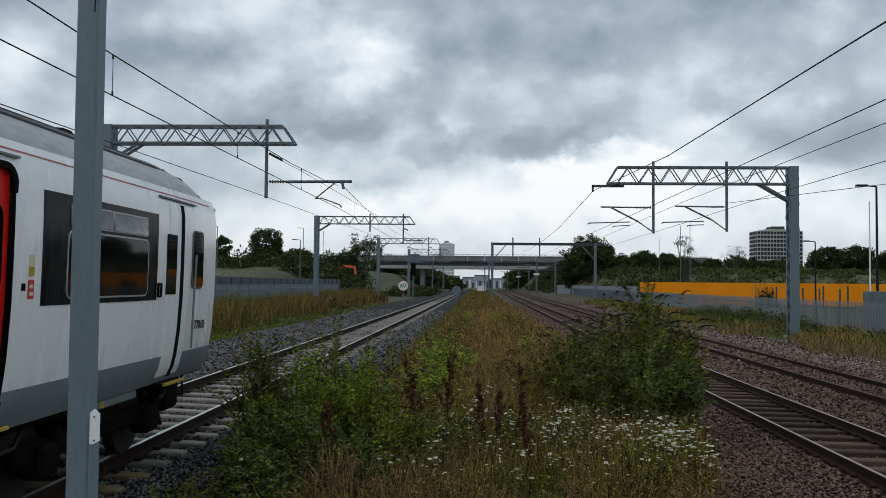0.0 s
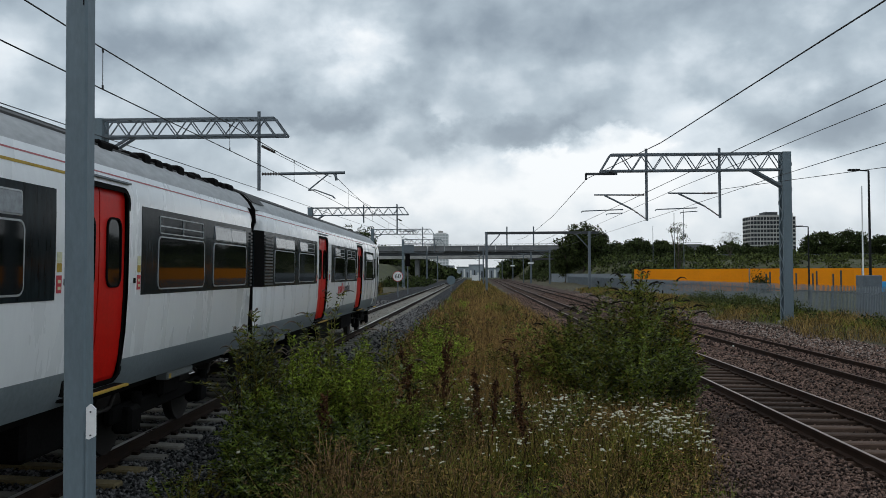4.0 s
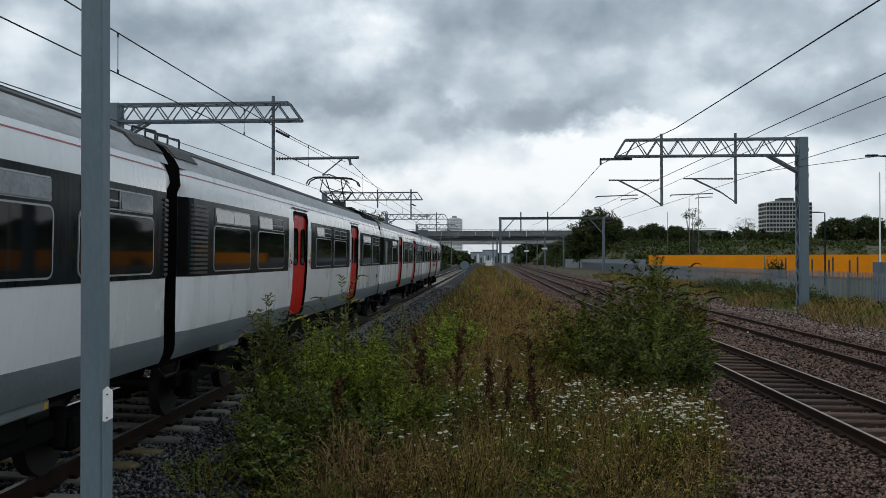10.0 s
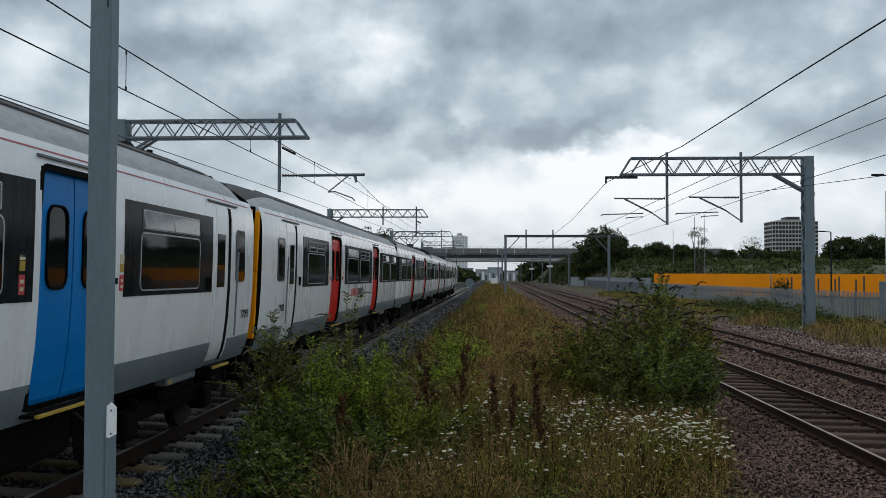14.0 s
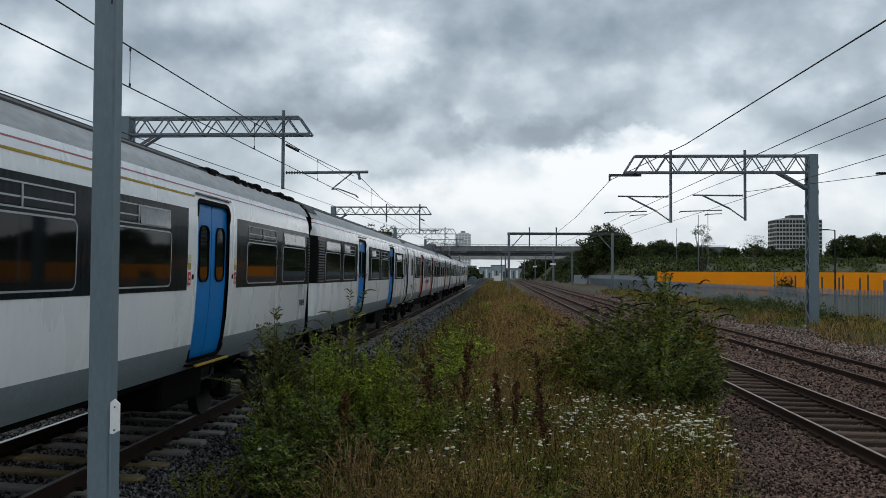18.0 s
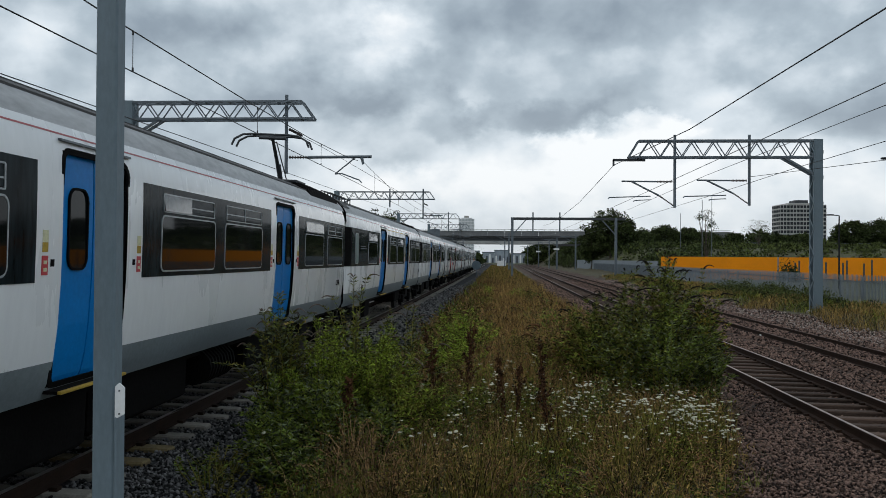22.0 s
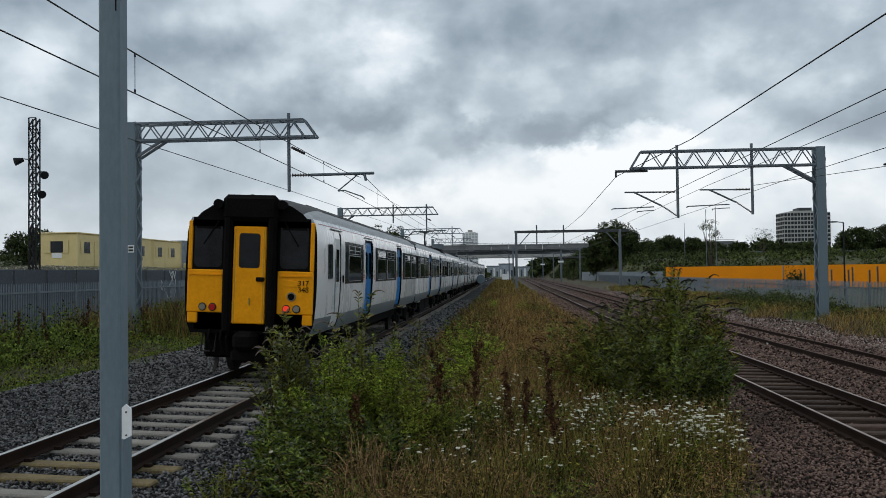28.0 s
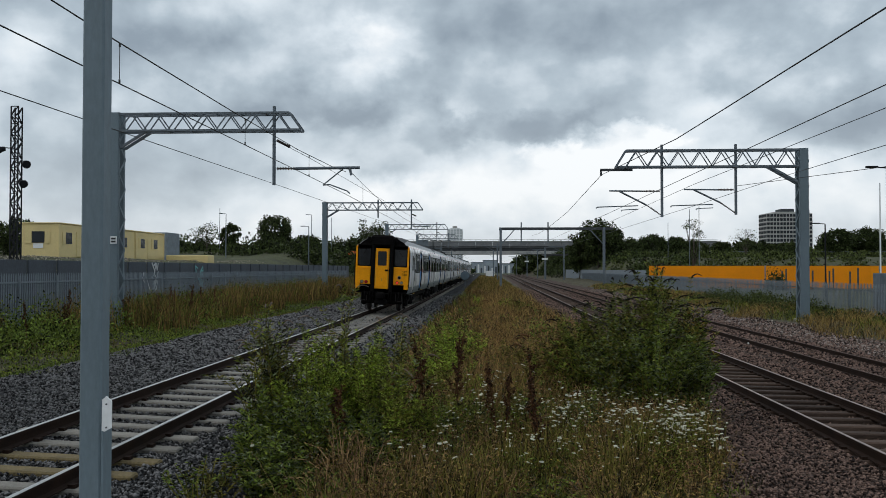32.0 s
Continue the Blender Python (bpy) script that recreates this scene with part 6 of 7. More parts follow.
def umbels():
    """Flat white flower heads on thin stalks, with a few yellow ones."""
    spots = []
    for cx, cy, sx, sy, n in ((2.40, 11.4, 0.75, 1.9, 430), (1.15, 12.6, 0.6, 1.2, 150), (0.0, 14.2, 1.0, 2.2, 250), (-0.4, 10.6, 0.7, 0.9, 44), (-2.3, 10.2, 0.7, 0.8, 14), (1.6, 10.6, 1.3, 0.9, 60)):
        for _ in range(n):
            if len(spots) % 6 == 0:
                hx, hy = rng.normal(cx, sx * 0.6), rng.normal(cy, sy * 0.6)
            spots.append((hx + rng.normal(0, 0.09), hy + rng.normal(0, 0.12), n == 60 and rng.uniform() < 0.6))
    V, F, S = [], [], []
    gs = Geo()
    o = 0
    for x, y, yel in spots:
        if x > float(strip_edge(y)) + 0.1 or y < 8.8:
            continue
        z = float(gh(x, y)) + rng.uniform(0.35, 0.72) * (0.6 if yel else 1)
        r = rng.uniform(0.012, 0.018) if yel else rng.uniform(0.013, 0.037)
        tilt = unit(np.array([rng.normal(0, 0.16), rng.normal(-0.08, 0.16), 1.0]))
        s1 = unit(np.cross(tilt, [1, 0.2, 0]))
        s2 = np.cross(tilt, s1)
        c = np.array([x, y, z])
        gs.tube((x + rng.uniform(-0.1, 0.1), y, z - 0.55), c, 0.004, 0.003, 3, 0, False)
        rim = [c + (s1 * math.cos(b) + s2 * math.sin(b)) * r * rng.uniform(0.75, 1.1) - tilt * r * rng.uniform(0.1, 0.3) for b in np.arange(8) * 0.7854]
        V += [c, *rim, c - tilt * r * 0.5]
        for k in range(8):
            n = (k + 1) % 8
            F += [(o, o + 1 + k, o + 1 + n), (o + 9, o + 1 + n, o + 1 + k)]
            S += [int(yel)] * 2
        o += 10
    ob = stuff("wild_flowers", "drift of small creamy white flower heads with some yellow", "wild flowers", np.array(V), np.array(F), [PETAL, PETAL_Y], np.array(S))
    tagged(part("flower_stalks", gs, FOL["dull"], ob), kind="stuff")


def tree(label, x, y, top, radius, seed, fol="far", sparse=1.0, base=None, name="tree", leaf=0.42, squash=1.0, trunk_k=0.32):
    r = np.random.default_rng(seed)
    z0 = float(gh(x, y)) if base is None else base
    t = thing(name, label, "tree", "trees round the railway")
    h = top - z0
    g = Geo()
    foot = Vector((x, y, z0 - 0.3))
    fork = Vector((x + r.uniform(-0.3, 0.3), y, z0 + h * trunk_k))
    tr = max(0.08, h * 0.022)
    g.tube(foot, fork, tr * 1.25, tr * 0.8, 7)
    cl = []
    nl = 9 if sparse > 0.5 else 6
    for k in range(nl):
        a = k * 2.4 + r.uniform(-0.4, 0.4)
        e = Vector((x + math.cos(a) * radius * r.uniform(0.3, 0.8), y + math.sin(a) * radius * r.uniform(0.3, 0.8), z0 + h * r.uniform(trunk_k + 0.12, 0.93)))
        m = fork.lerp(e, 0.5) + Vector((0, 0, 0.04 * h))
        g.tube(fork, m, tr * 0.5, tr * 0.3, 5, 0, False), g.tube(m, e, tr * 0.3, tr * 0.1, 5, 0, False)
        cl.append(np.array(e))
    g.tube(fork, (x, y, top - 0.1 * h), tr * 0.6, tr * 0.12, 5)
    part("trunk", g, BARK, t)
    n = int(70 * sparse) + 12
    cz = z0 + h * (trunk_k + 1) / 2 * 1.02
    ch = h * (1 - trunk_k) / 2
    for _ in range(n):
        d = unit(r.normal(size=3)) * r.uniform(0.35, 1.0) ** 0.5
        cl.append(np.array([x, y, cz]) + d * np.array([radius, radius, ch]) * r.uniform(0.8, 1.08))
    B, D = [], []
    for c in cl:
        cs = radius * r.uniform(0.16, 0.30) * squash
        k = int(62 * (0.5 + 0.5 * sparse))
        p = c + unit(r.normal(size=(k, 3))) * cs * r.uniform(0.2, 1, (k, 1)) ** 0.5 * np.array([1, 1, 0.75])
        B.append(p), D.append(r.normal(size=(k, 3)) + np.array([0, 0, -0.2]))
    B, D = np.concatenate(B), np.concatenate(D)
    v, f = leaves(B, D, r.uniform(0.6, 1.3, len(B)) * leaf, r.uniform(0.5, 1.0, len(B)) * leaf * 0.75)
    tagged(part("crown", mesh_np("crown", v, f, FOL[fol]), None, t), kind="stuff")
    return t


def scrub(name, label, spots, fol, leaf=0.3, per=70):
    """A thicket of low clumps: (x, y, radius, height) each."""
    B, D, Ln = [], [], []
    for x, y, rad, hgt in spots:
        z = float(gh(x, y))
        k = int(per * (0.6 + rad * hgt * 0.25))
        d = unit(rng.normal(size=(k, 3)))
        d[:, 2] = np.abs(d[:, 2])
        p = np.array([x, y, z - 0.1]) + d * np.array([rad, rad, hgt]) * rng.uniform(0.45, 1.05, (k, 1))
        B.append(p), D.append(rng.normal(size=(k, 3)) * 0.8 + d), Ln.append(rng.uniform(0.6, 1.3, k) * leaf)
    B, D, Ln = np.concatenate(B), np.concatenate(D), np.concatenate(Ln)
    v, f = leaves(B, D, Ln, Ln * 0.6)
    return stuff(name, label, "bushes", v, f, FOL[fol])


grasses()
# the green weeds and the self-sown buddleia beside the train's track
for x, y, h, s, n, mix_ in ((-2.25, 11.1, 1.9, 0.62, 66, ("fresh", "olive", "fresh")), (-1.68, 11.6, 2.0, 0.58, 66, ("fresh", "olive", "fresh")), (-1.25, 11.2, 1.55, 0.50, 50, ("fresh", "olive", "dull")),
                            (-2.72, 11.4, 1.65, 0.55, 50, ("olive", "dull", "sage")), (-1.95, 12.9, 1.7, 0.50, 44, ("fresh", "olive", "dull")), (-0.85, 11.9, 1.15, 0.45, 36, ("fresh", "dull", "olive"))):
    arching_bush("weed_clump", "leafy fresh green weeds beside the ballast", "weed", x, y, h, s, n, 62, 0.085, 0.017, mix_, 0, None, 0.30)
for x, y, h, s, n in ((-2.05, 10.1, 1.35, 0.62, 56), (-2.62, 10.35, 1.2, 0.52, 48), (-1.5, 10.3, 1.1, 0.50, 44), (-2.35, 9.3, 0.85, 0.50, 44), (-2.65, 9.75, 0.75, 0.4, 36)):
    arching_bush("weed_clump", "dark leafy weeds spilling over the ballast", "weed", x, y, h, s, n, 40, 0.10, 0.028, ("deep", "olive", "deep", "sage"), 0, None, 0.55)
for x, y, h, s, n, k in ((-2.85, 11.2, 2.15, 0.85, 32, 22), (-1.95, 12.0, 2.5, 0.85, 36, 28), (-1.35, 12.3, 2.4, 0.6, 24, 18)):
    arching_bush("buddleia_bush", "straggling buddleia with pale faded flower spikes", "bush", x, y, h, s, n, 30, 0.12, 0.028, ("olive", "sage", "dull"), k, TUFT, 0.75, 0.75)
# the large buddleia before the rusty tracks
for x, y, h, s, n, k, mix_ in ((2.30, 15.7, 2.65, 0.85, 70, 22, ("olive", "deep", "dull", "sage")), (2.95, 15.7, 3.05, 0.85, 84, 34, ("deep", "olive", "dull", "olive")), (3.50, 15.6, 2.65, 0.60, 56, 18, ("olive", "deep", "turning")),
                               (2.85, 15.0, 2.30, 0.95, 80, 6, ("deep", "deep", "olive", "sage")), (1.75, 16.1, 2.05, 0.75, 50, 12, ("olive", "dull", "deep")), (3.5, 14.9, 1.75, 0.55, 44, 3, ("deep", "deep", "sage")),
                               (2.15, 15.1, 1.85, 0.75, 56, 4, ("olive", "deep", "dull", "sage")), (1.35, 16.9, 1.6, 0.7, 36, 8, ("dull", "olive", "rust"))):
    arching_bush("buddleia_bush", "dense dark green buddleia with faded flower spikes", "bush", x, y, h, s, n, 52, 0.125, 0.026, mix_, k, SPIKE, 0.45, 0.9)
# feathery green mounds under the white flowers
for x, y in ((2.35, 11.0), (2.75, 11.7), (1.95, 11.4), (2.45, 12.4), (1.2, 12.3), (2.15, 10.4)):
    arching_bush("yarrow_clump", "feathery green foliage under white flower heads", "weed", x, y, 0.62, 0.45, 50, 40, 0.05, 0.009, ("fresh", "olive", "dull"), 0, None, 0.4)
for k in range(26):
    x, y = float(rng.uniform(-0.9, 1.6)), float(rng.uniform(11.8, 19.0))
    arching_bush("weed_clump", "leafy green weeds among the grass", "weed", x, y, float(rng.uniform(0.6, 1.0)), 0.4, 24, 22, 0.075, 0.018, (("olive", "fresh", "dull"), ("deep", "olive", "sage"), ("dull", "rust", "olive"))[k % 3], 0, None, 0.4)
# bleached twigs of last year's growth
for x, y, h, s, n in ((-1.6, 9.5, 1.05, 0.62, 34), (-1.35, 9.3, 0.95, 0.6, 34), (-1.7, 9.0, 0.75, 0.5, 30), (-0.9, 9.6, 0.75, 0.5, 30), (-1.1, 8.8, 0.65, 0.5, 30), (0.2, 9.4, 0.6, 0.45, 36), (1.1, 9.8, 0.6, 0.5, 36), (1.7, 10.4, 0.55, 0.4, 30)):
    arching_bush("withered_weed", "tangle of bleached brown twigs", "weed", x, y, h, s, n, 14, 0.05, 0.012, ("straw", "rust", "dull"), 0, None, 0.9, 1.0, STALK)
herb("bushy dull green weeds along the strip", "weed", 1.2, 18.5, 1.3, 0.7, 26, 50, 0.12, 0.035, "dull", tip_n=4, tip_m=FOL["seed"])
herb("bushy dull green weeds along the strip", "weed", 0.5, 20.5, 1.1, 0.7, 24, 50, 0.12, 0.035, "dull", tip_n=3, tip_m=FOL["seed"])
herb("bushy dull green weeds along the strip", "weed", 2.1, 20.0, 1.5, 0.8, 26, 50, 0.12, 0.035, "dull", tip_n=4, tip_m=FOL["seed"])
herb("fresh green reedy weeds on the strip", "weed", -0.95, 18.8, 1.35, 0.75, 40, 60, 0.16, 0.022, "fresh", low=0.0, droop=-0.2)
herb("fresh green reedy weeds on the strip", "weed", -0.75, 22.0, 1.45, 0.9, 44, 60, 0.18, 0.024, "fresh", low=0.0, droop=-0.2)
for k in range(22):
    x, y = float(rng.uniform(-1.2, 3.2)), float(18.5 * (3.2 ** rng.uniform(0, 1)))
    herb("clump of rank weeds along the strip", "weed", x, y, float(rng.uniform(0.6, 1.25)), 0.6, 18, 34, 0.15, 0.045, ("fresh", "dull", "rust", "dull", "deep")[k % 5], tip_n=3 if k % 2 else 0, tip_m=FOL["seed"])
herb("reddish withered weeds at the ballast edge", "weed", -1.9, 17.4, 0.62, 0.6, 26, 44, 0.09, 0.03, "red")
herb("reddish withered weeds at the ballast edge", "weed", -1.45, 18.4, 0.58, 0.55, 24, 44, 0.09, 0.03, "red")
for k in range(44):
    x, y = rng.uniform(-1.0, 3.3), rng.uniform(8.9, 17.5)
    herb("low mixed weeds among dry grass", "weed", float(min(x, strip_edge(y) - 0.3)), float(y), float(rng.uniform(0.35, 0.7)), 0.45, 14, 30, 0.07, 0.024, ("dull", "rust", "olive", "straw", "deep")[k % 5])
for x, y, h in ((-0.93, 13.0, 1.62), (-0.85, 12.6, 1.45), (-0.60, 14.2, 1.62), (-0.52, 14.5, 1.5), (0.18, 12.4, 1.35), (0.24, 12.7, 1.2), (0.74, 11.9, 1.6), (0.68, 11.2, 1.25), (-1.85, 10.2, 1.25), (-2.9, 12.0, 1.2)):
    dock(x, y, h)
for k in range(16):
    dock(float(rng.uniform(-14.4, -13.0)), float(25 + 1.1 * k + rng.uniform(-0.4, 0.4)), float(rng.uniform(1.2, 1.75)), "dead dark weed stems on the grass bank")
for k in range(14):
    herb("low weeds on the ballast's edge", "weed", float(rng.uniform(-3.0, -1.2)), float(rng.uniform(6.6, 9.6)), float(rng.uniform(0.25, 0.55)), 0.4, 12, 34, 0.06, 0.02, ("deep", "dull", "olive", "rust")[k % 4])
for k in range(36):
    herb("tangle of brown withered stems", "weed", float(rng.uniform(-1.3, 2.1)), float(rng.uniform(8.7, 11.5)), float(rng.uniform(0.5, 0.95)), 0.5, 22, 5, 0.05, 0.012, ("rust", "straw", "seed")[k % 3], "withered_weed")
umbels()
scrub("bank_scrub", "straggling green scrub before the fence", [(-15.2 + rng.uniform(-1.4, 1.2), 21 + 0.6 * k, rng.uniform(0.4, 1.0), rng.uniform(0.6, 1.75)) for k in range(130)], "deep", 0.10, 420)
scrub("bank_weeds", "withered brown weeds before the fence", [(-14.9 + rng.uniform(-1.6, 1.0), 22 + 0.9 * k, rng.uniform(0.4, 0.8), rng.uniform(0.8, 1.9)) for k in range(85)], "dull", 0.08, 330)
scrub("bank_turf", "low leafy turf on the bank", [(rng.uniform(-14.6, -10.2), 12 + 0.115 * k, rng.uniform(0.3, 0.7), rng.uniform(0.10, 0.40)) for k in range(520)], "deep", 0.07, 170)
scrub("bank_bushes", "dark bushy weeds at the foot of the fence", [(rng.uniform(-15.4, -12.6), 19 + 0.5 * k, rng.uniform(0.5, 1.1), rng.uniform(0.5, 1.25)) for k in range(60)], "deep", 0.10, 330)
scrub("bank_herbs", "low mixed green weeds on the bank", [(rng.uniform(-13.6, -10.6), 14 + 0.35 * k, rng.uniform(0.25, 0.55), rng.uniform(0.25, 0.6)) for k in range(90)], "olive", 0.07, 150)
xy = np.column_stack([rng.uniform(-16.0, -12.0, 26000), 30 + 90 * rng.uniform(0, 1, 26000)])
lump = patch_noise(xy, 0.30, 41.0) + 0.4 * patch_noise(xy, 1.1, 42.0)
edge = ss(-11.9, -13.0, xy[:, 0] + 0.5 * np.sin(xy[:, 1] * 0.7))
xy, lump, edge = (q[(lump > -0.12) & (edge > 0.05)] for q in (xy, lump, edge))
v_, f_ = blades(xy, rng.uniform(0.8, 1.75, len(xy)) * (0.35 + 0.65 * edge) * (1 + 0.35 * lump), rng.uniform(0.012, 0.026, len(xy)) * np.clip(xy[:, 1] / 40, 0.8, 2), 0.5)
stuff("tall_grass", "tall brown seeding grass along the foot of the fence", "grass", v_, f_, [FOL["dull"], FOL["rust"], TAWNY], np.repeat(rng.choice([0, 0, 1, 0, 1, 2], len(xy)), 3))
scrub("verge_scrub", "low green brambles beside the palisade fence", [(15.7 + rng.uniform(-1.0, 1.5), 45 + 0.30 * k, rng.uniform(0.5, 1.0), rng.uniform(0.3, 1.1)) for k in range(60)] + [(15.9 + rng.uniform(-1.6, 1.2), 24 + 0.7 * k, rng.uniform(0.3, 0.7), rng.uniform(0.25, 0.7)) for k in range(28)], "slope", 0.10, 420)
scrub("hoarding_bush", "dark straggling bush before the orange hoarding", [(29.0, 90, 0.9, 2.5), (29.6, 90.3, 0.8, 2.2), (28.6, 89.8, 0.6, 1.5), (29.3, 90.1, 0.7, 1.9), (29.9, 90.2, 0.6, 1.7)], "far", 0.2, 300)
scrub("hillside_scrub", "dense green scrub on the far bank", [(rng.uniform(20, 130), rng.uniform(118, 200), rng.uniform(1.2, 2.6), rng.uniform(0.6, 1.5)) for k in range(640)] + [(rng.uniform(22, 125), rng.uniform(198, 226), rng.uniform(1.5, 3.0), rng.uniform(0.15, 0.42)) for k in range(520)], "slope", 0.42, 90)
scrub("hedge", "dark overgrown hedge beyond the board fence", [(x_, rng.uniform(125, 175), rng.uniform(1.5, 3), rng.uniform(1.4, 3.2) * (0.45 if -52 < x_ < -38 else 1.0)) for x_ in rng.uniform(-75, -22, 170)], "far", 0.5, 90)
scrub("lineside_scrub", "dark scrub beside the far track", [(-9.5 - rng.uniform(0, 8), 148 + 1.0 * k, rng.uniform(0.8, 1.8), rng.uniform(0.8, 2.0)) for k in range(97)] +
      [(16.6 + rng.uniform(0, 9), 192 + 0.75 * k, rng.uniform(1.0, 2.0), rng.uniform(1.6, 3.2)) for k in range(140)] + [(20 + rng.uniform(0, 14), 108 + 0.78 * k, rng.uniform(0.8, 1.6), rng.uniform(0.8, 2.0)) for k in range(240)], "far", 0.4, 80)
scrub("far_woods", "distant dark woods along the horizon", [(s * rng.uniform(20, 330) + 5, rng.uniform(330, 420), rng.uniform(4, 8), rng.uniform(3, 8)) for k in range(180) for s in (-1, 1)] + [(s * rng.uniform(14, 26) + 3, rng.uniform(345, 480), rng.uniform(3, 5), rng.uniform(3, 6)) for k in range(40) for s in (-1, 1)] +
      [(rng.uniform(-60, 66), rng.uniform(560, 620), 6.0, rng.uniform(3, 6)) for k in range(60)], "far", 1.6, 60)
for i, (x, y, top, r, sp, sz) in enumerate(((-46.5, 142, 9.8, 2.2, 0.25, 0.4), (-42.6, 142, 9.6, 1.7, 0.6, 0.45), (-36.6, 150, 11.6, 3.2, 1.0, 0.5), (-39.6, 152, 7.0, 1.6, 0.8, 0.45), (-31.5, 150, 7.6, 2.4, 0.8, 0.45),
                                           (-22.8, 172, 11.8, 3.9, 0.8, 0.5), (-26.5, 174, 7.8, 2.6, 0.8, 0.5), (-66, 118, 9.0, 3.4, 1.0, 0.5), (20.3, 160, 11.4, 3.6, 1.3, 0.5), (22.6, 163, 9.8, 3.0, 1.2, 0.5), (17.4, 165, 8.6, 2.6, 1.1, 0.5),
                                           (36, 192, 9.6, 3.2, 1.1, 0.5), (41, 194, 9.2, 3.0, 1.1, 0.5), (31, 190, 8.4, 2.8, 1.0, 0.5), (46, 196, 8.4, 3.0, 1.0, 0.5), (53, 200, 8.2, 2.4, 0.9, 0.5), (66, 205, 7.8, 2.8, 0.9, 0.5),
                                           (84, 214, 11.4, 4.6, 1.3, 0.6), (92, 216, 11.8, 4.6, 1.3, 0.6), (102, 218, 10.5, 5.0, 1.2, 0.6), (112, 218, 10.8, 4.0, 1.2, 0.6), (71, 206, 7.2, 3.0, 1.0, 0.5), (28.7, 123, 9.6, 1.5, 0.25, 0.3), (59, 202, 12.0, 2.6, 0.2, 0.4))):
    tree("thin straggling birch with sparse leaves" if sp < 0.3 else "dark green broadleaved tree beyond the railway", x, y, top, r, 40 + i, sparse=sp, leaf=sz * (0.78 if sp > 0.3 else 0.6), trunk_k=0.12 if sp > 0.3 else 0.18, squash=1.0 if sp > 0.3 else 1.7)

# ---- ballast stones ----


def stones(name, label, n, x0, x1, y0, y1, mtl, skip, xr=False):
    xy = in_view(n, x0, x1, y0, y1, 1.45)
    if xr:
        xy[:, 0] = xy[:, 0] - TURN_R * xy[:, 1]
    xy = xy[~skip(xy)]
    n = len(xy)
    z = gh(xy[:, 0], xy[:, 1]) + rng.uniform(0.0, 0.03, n)
    s = rng.uniform(0.013, 0.033, n)[:, None, None] * np.clip(xy[:, 1] / 15, 1, 2.2)[:, None, None]
    oc = np.array([(1, 0, 0), (0, 1, 0), (-1, 0, 0), (0, -1, 0), (0, 0, 1), (0, 0, -1)], float)
    v = oc[None] * s * rng.uniform(0.55, 1.25, (n, 6, 1)) + rng.normal(0, 0.25, (n, 6, 3)) * s
    v = (v * np.array([1, 1, 0.75]) + np.column_stack([xy, z])[:, None]).reshape(-1, 3)
    tri = np.array([(0, 1, 4), (1, 2, 4), (2, 3, 4), (3, 0, 4), (1, 0, 5), (2, 1, 5), (3, 2, 5), (0, 3, 5)])
    f = (np.arange(n)[:, None, None] * 6 + tri[None]).reshape(-1, 3)
    stuff(name, label, "ballast", v, f, mtl)


def skip_l(xy):
    e = xy[:, 0] - TRACK_L
    on = (np.abs(e) < 1.27) & (np.abs(((xy[:, 1] - 2) / 0.70 + 0.5) % 1 - 0.5) < 0.17)
    return (on & (rng.uniform(size=len(on)) > 0.16)) | (np.abs(np.abs(e) - 0.7525) < 0.07)


def skip_r(xy):
    q = xy[:, 0] + TURN_R * xy[:, 1]
    bad = xy[:, 0] < strip_edge(xy[:, 1]) - 0.1
    for c in (TRACK_N, TRACK_F):
        e = q - c
        bad |= (np.abs(e) < (0.8 if c == TRACK_N else 1.27)) & (np.abs(((xy[:, 1] - 2) / 0.70 + 0.5) % 1 - 0.5) < 0.13 + 0.2 * (c == TRACK_N)) & (rng.uniform(size=len(e)) > (0.10 if c == TRACK_N else 0.3))
        bad |= np.abs(np.abs(e) - 0.7525) < 0.07
    return bad


stones("grey_ballast_stones", "loose angular grey ballast stones", 110000, -10.6, -2.0, 6.3, 75, STONE_L, skip_l)
stones("pale_ballast_stones", "paler loose stones on the outer shoulder", 20000, 11.1, 13.2, 9, 110, STONE_P, skip_r, True)
stones("brown_ballast_stones", "loose angular brown ballast stones", 190000, 2.0, 13.2, 7.5, 110, STONE_R, skip_r, True)

stones("site_rubble", "pale rubble heaped behind the board fence", 9000, -33, -21.5, 46, 110, mat("pale_rubble", (0.26, 0.23, 0.18), 0.9, 0, 0.3, 3, 50, 0.2, 0.004, island=1.5), lambda xy: xy[:, 0] < -99)

# ---- small things along the line ----


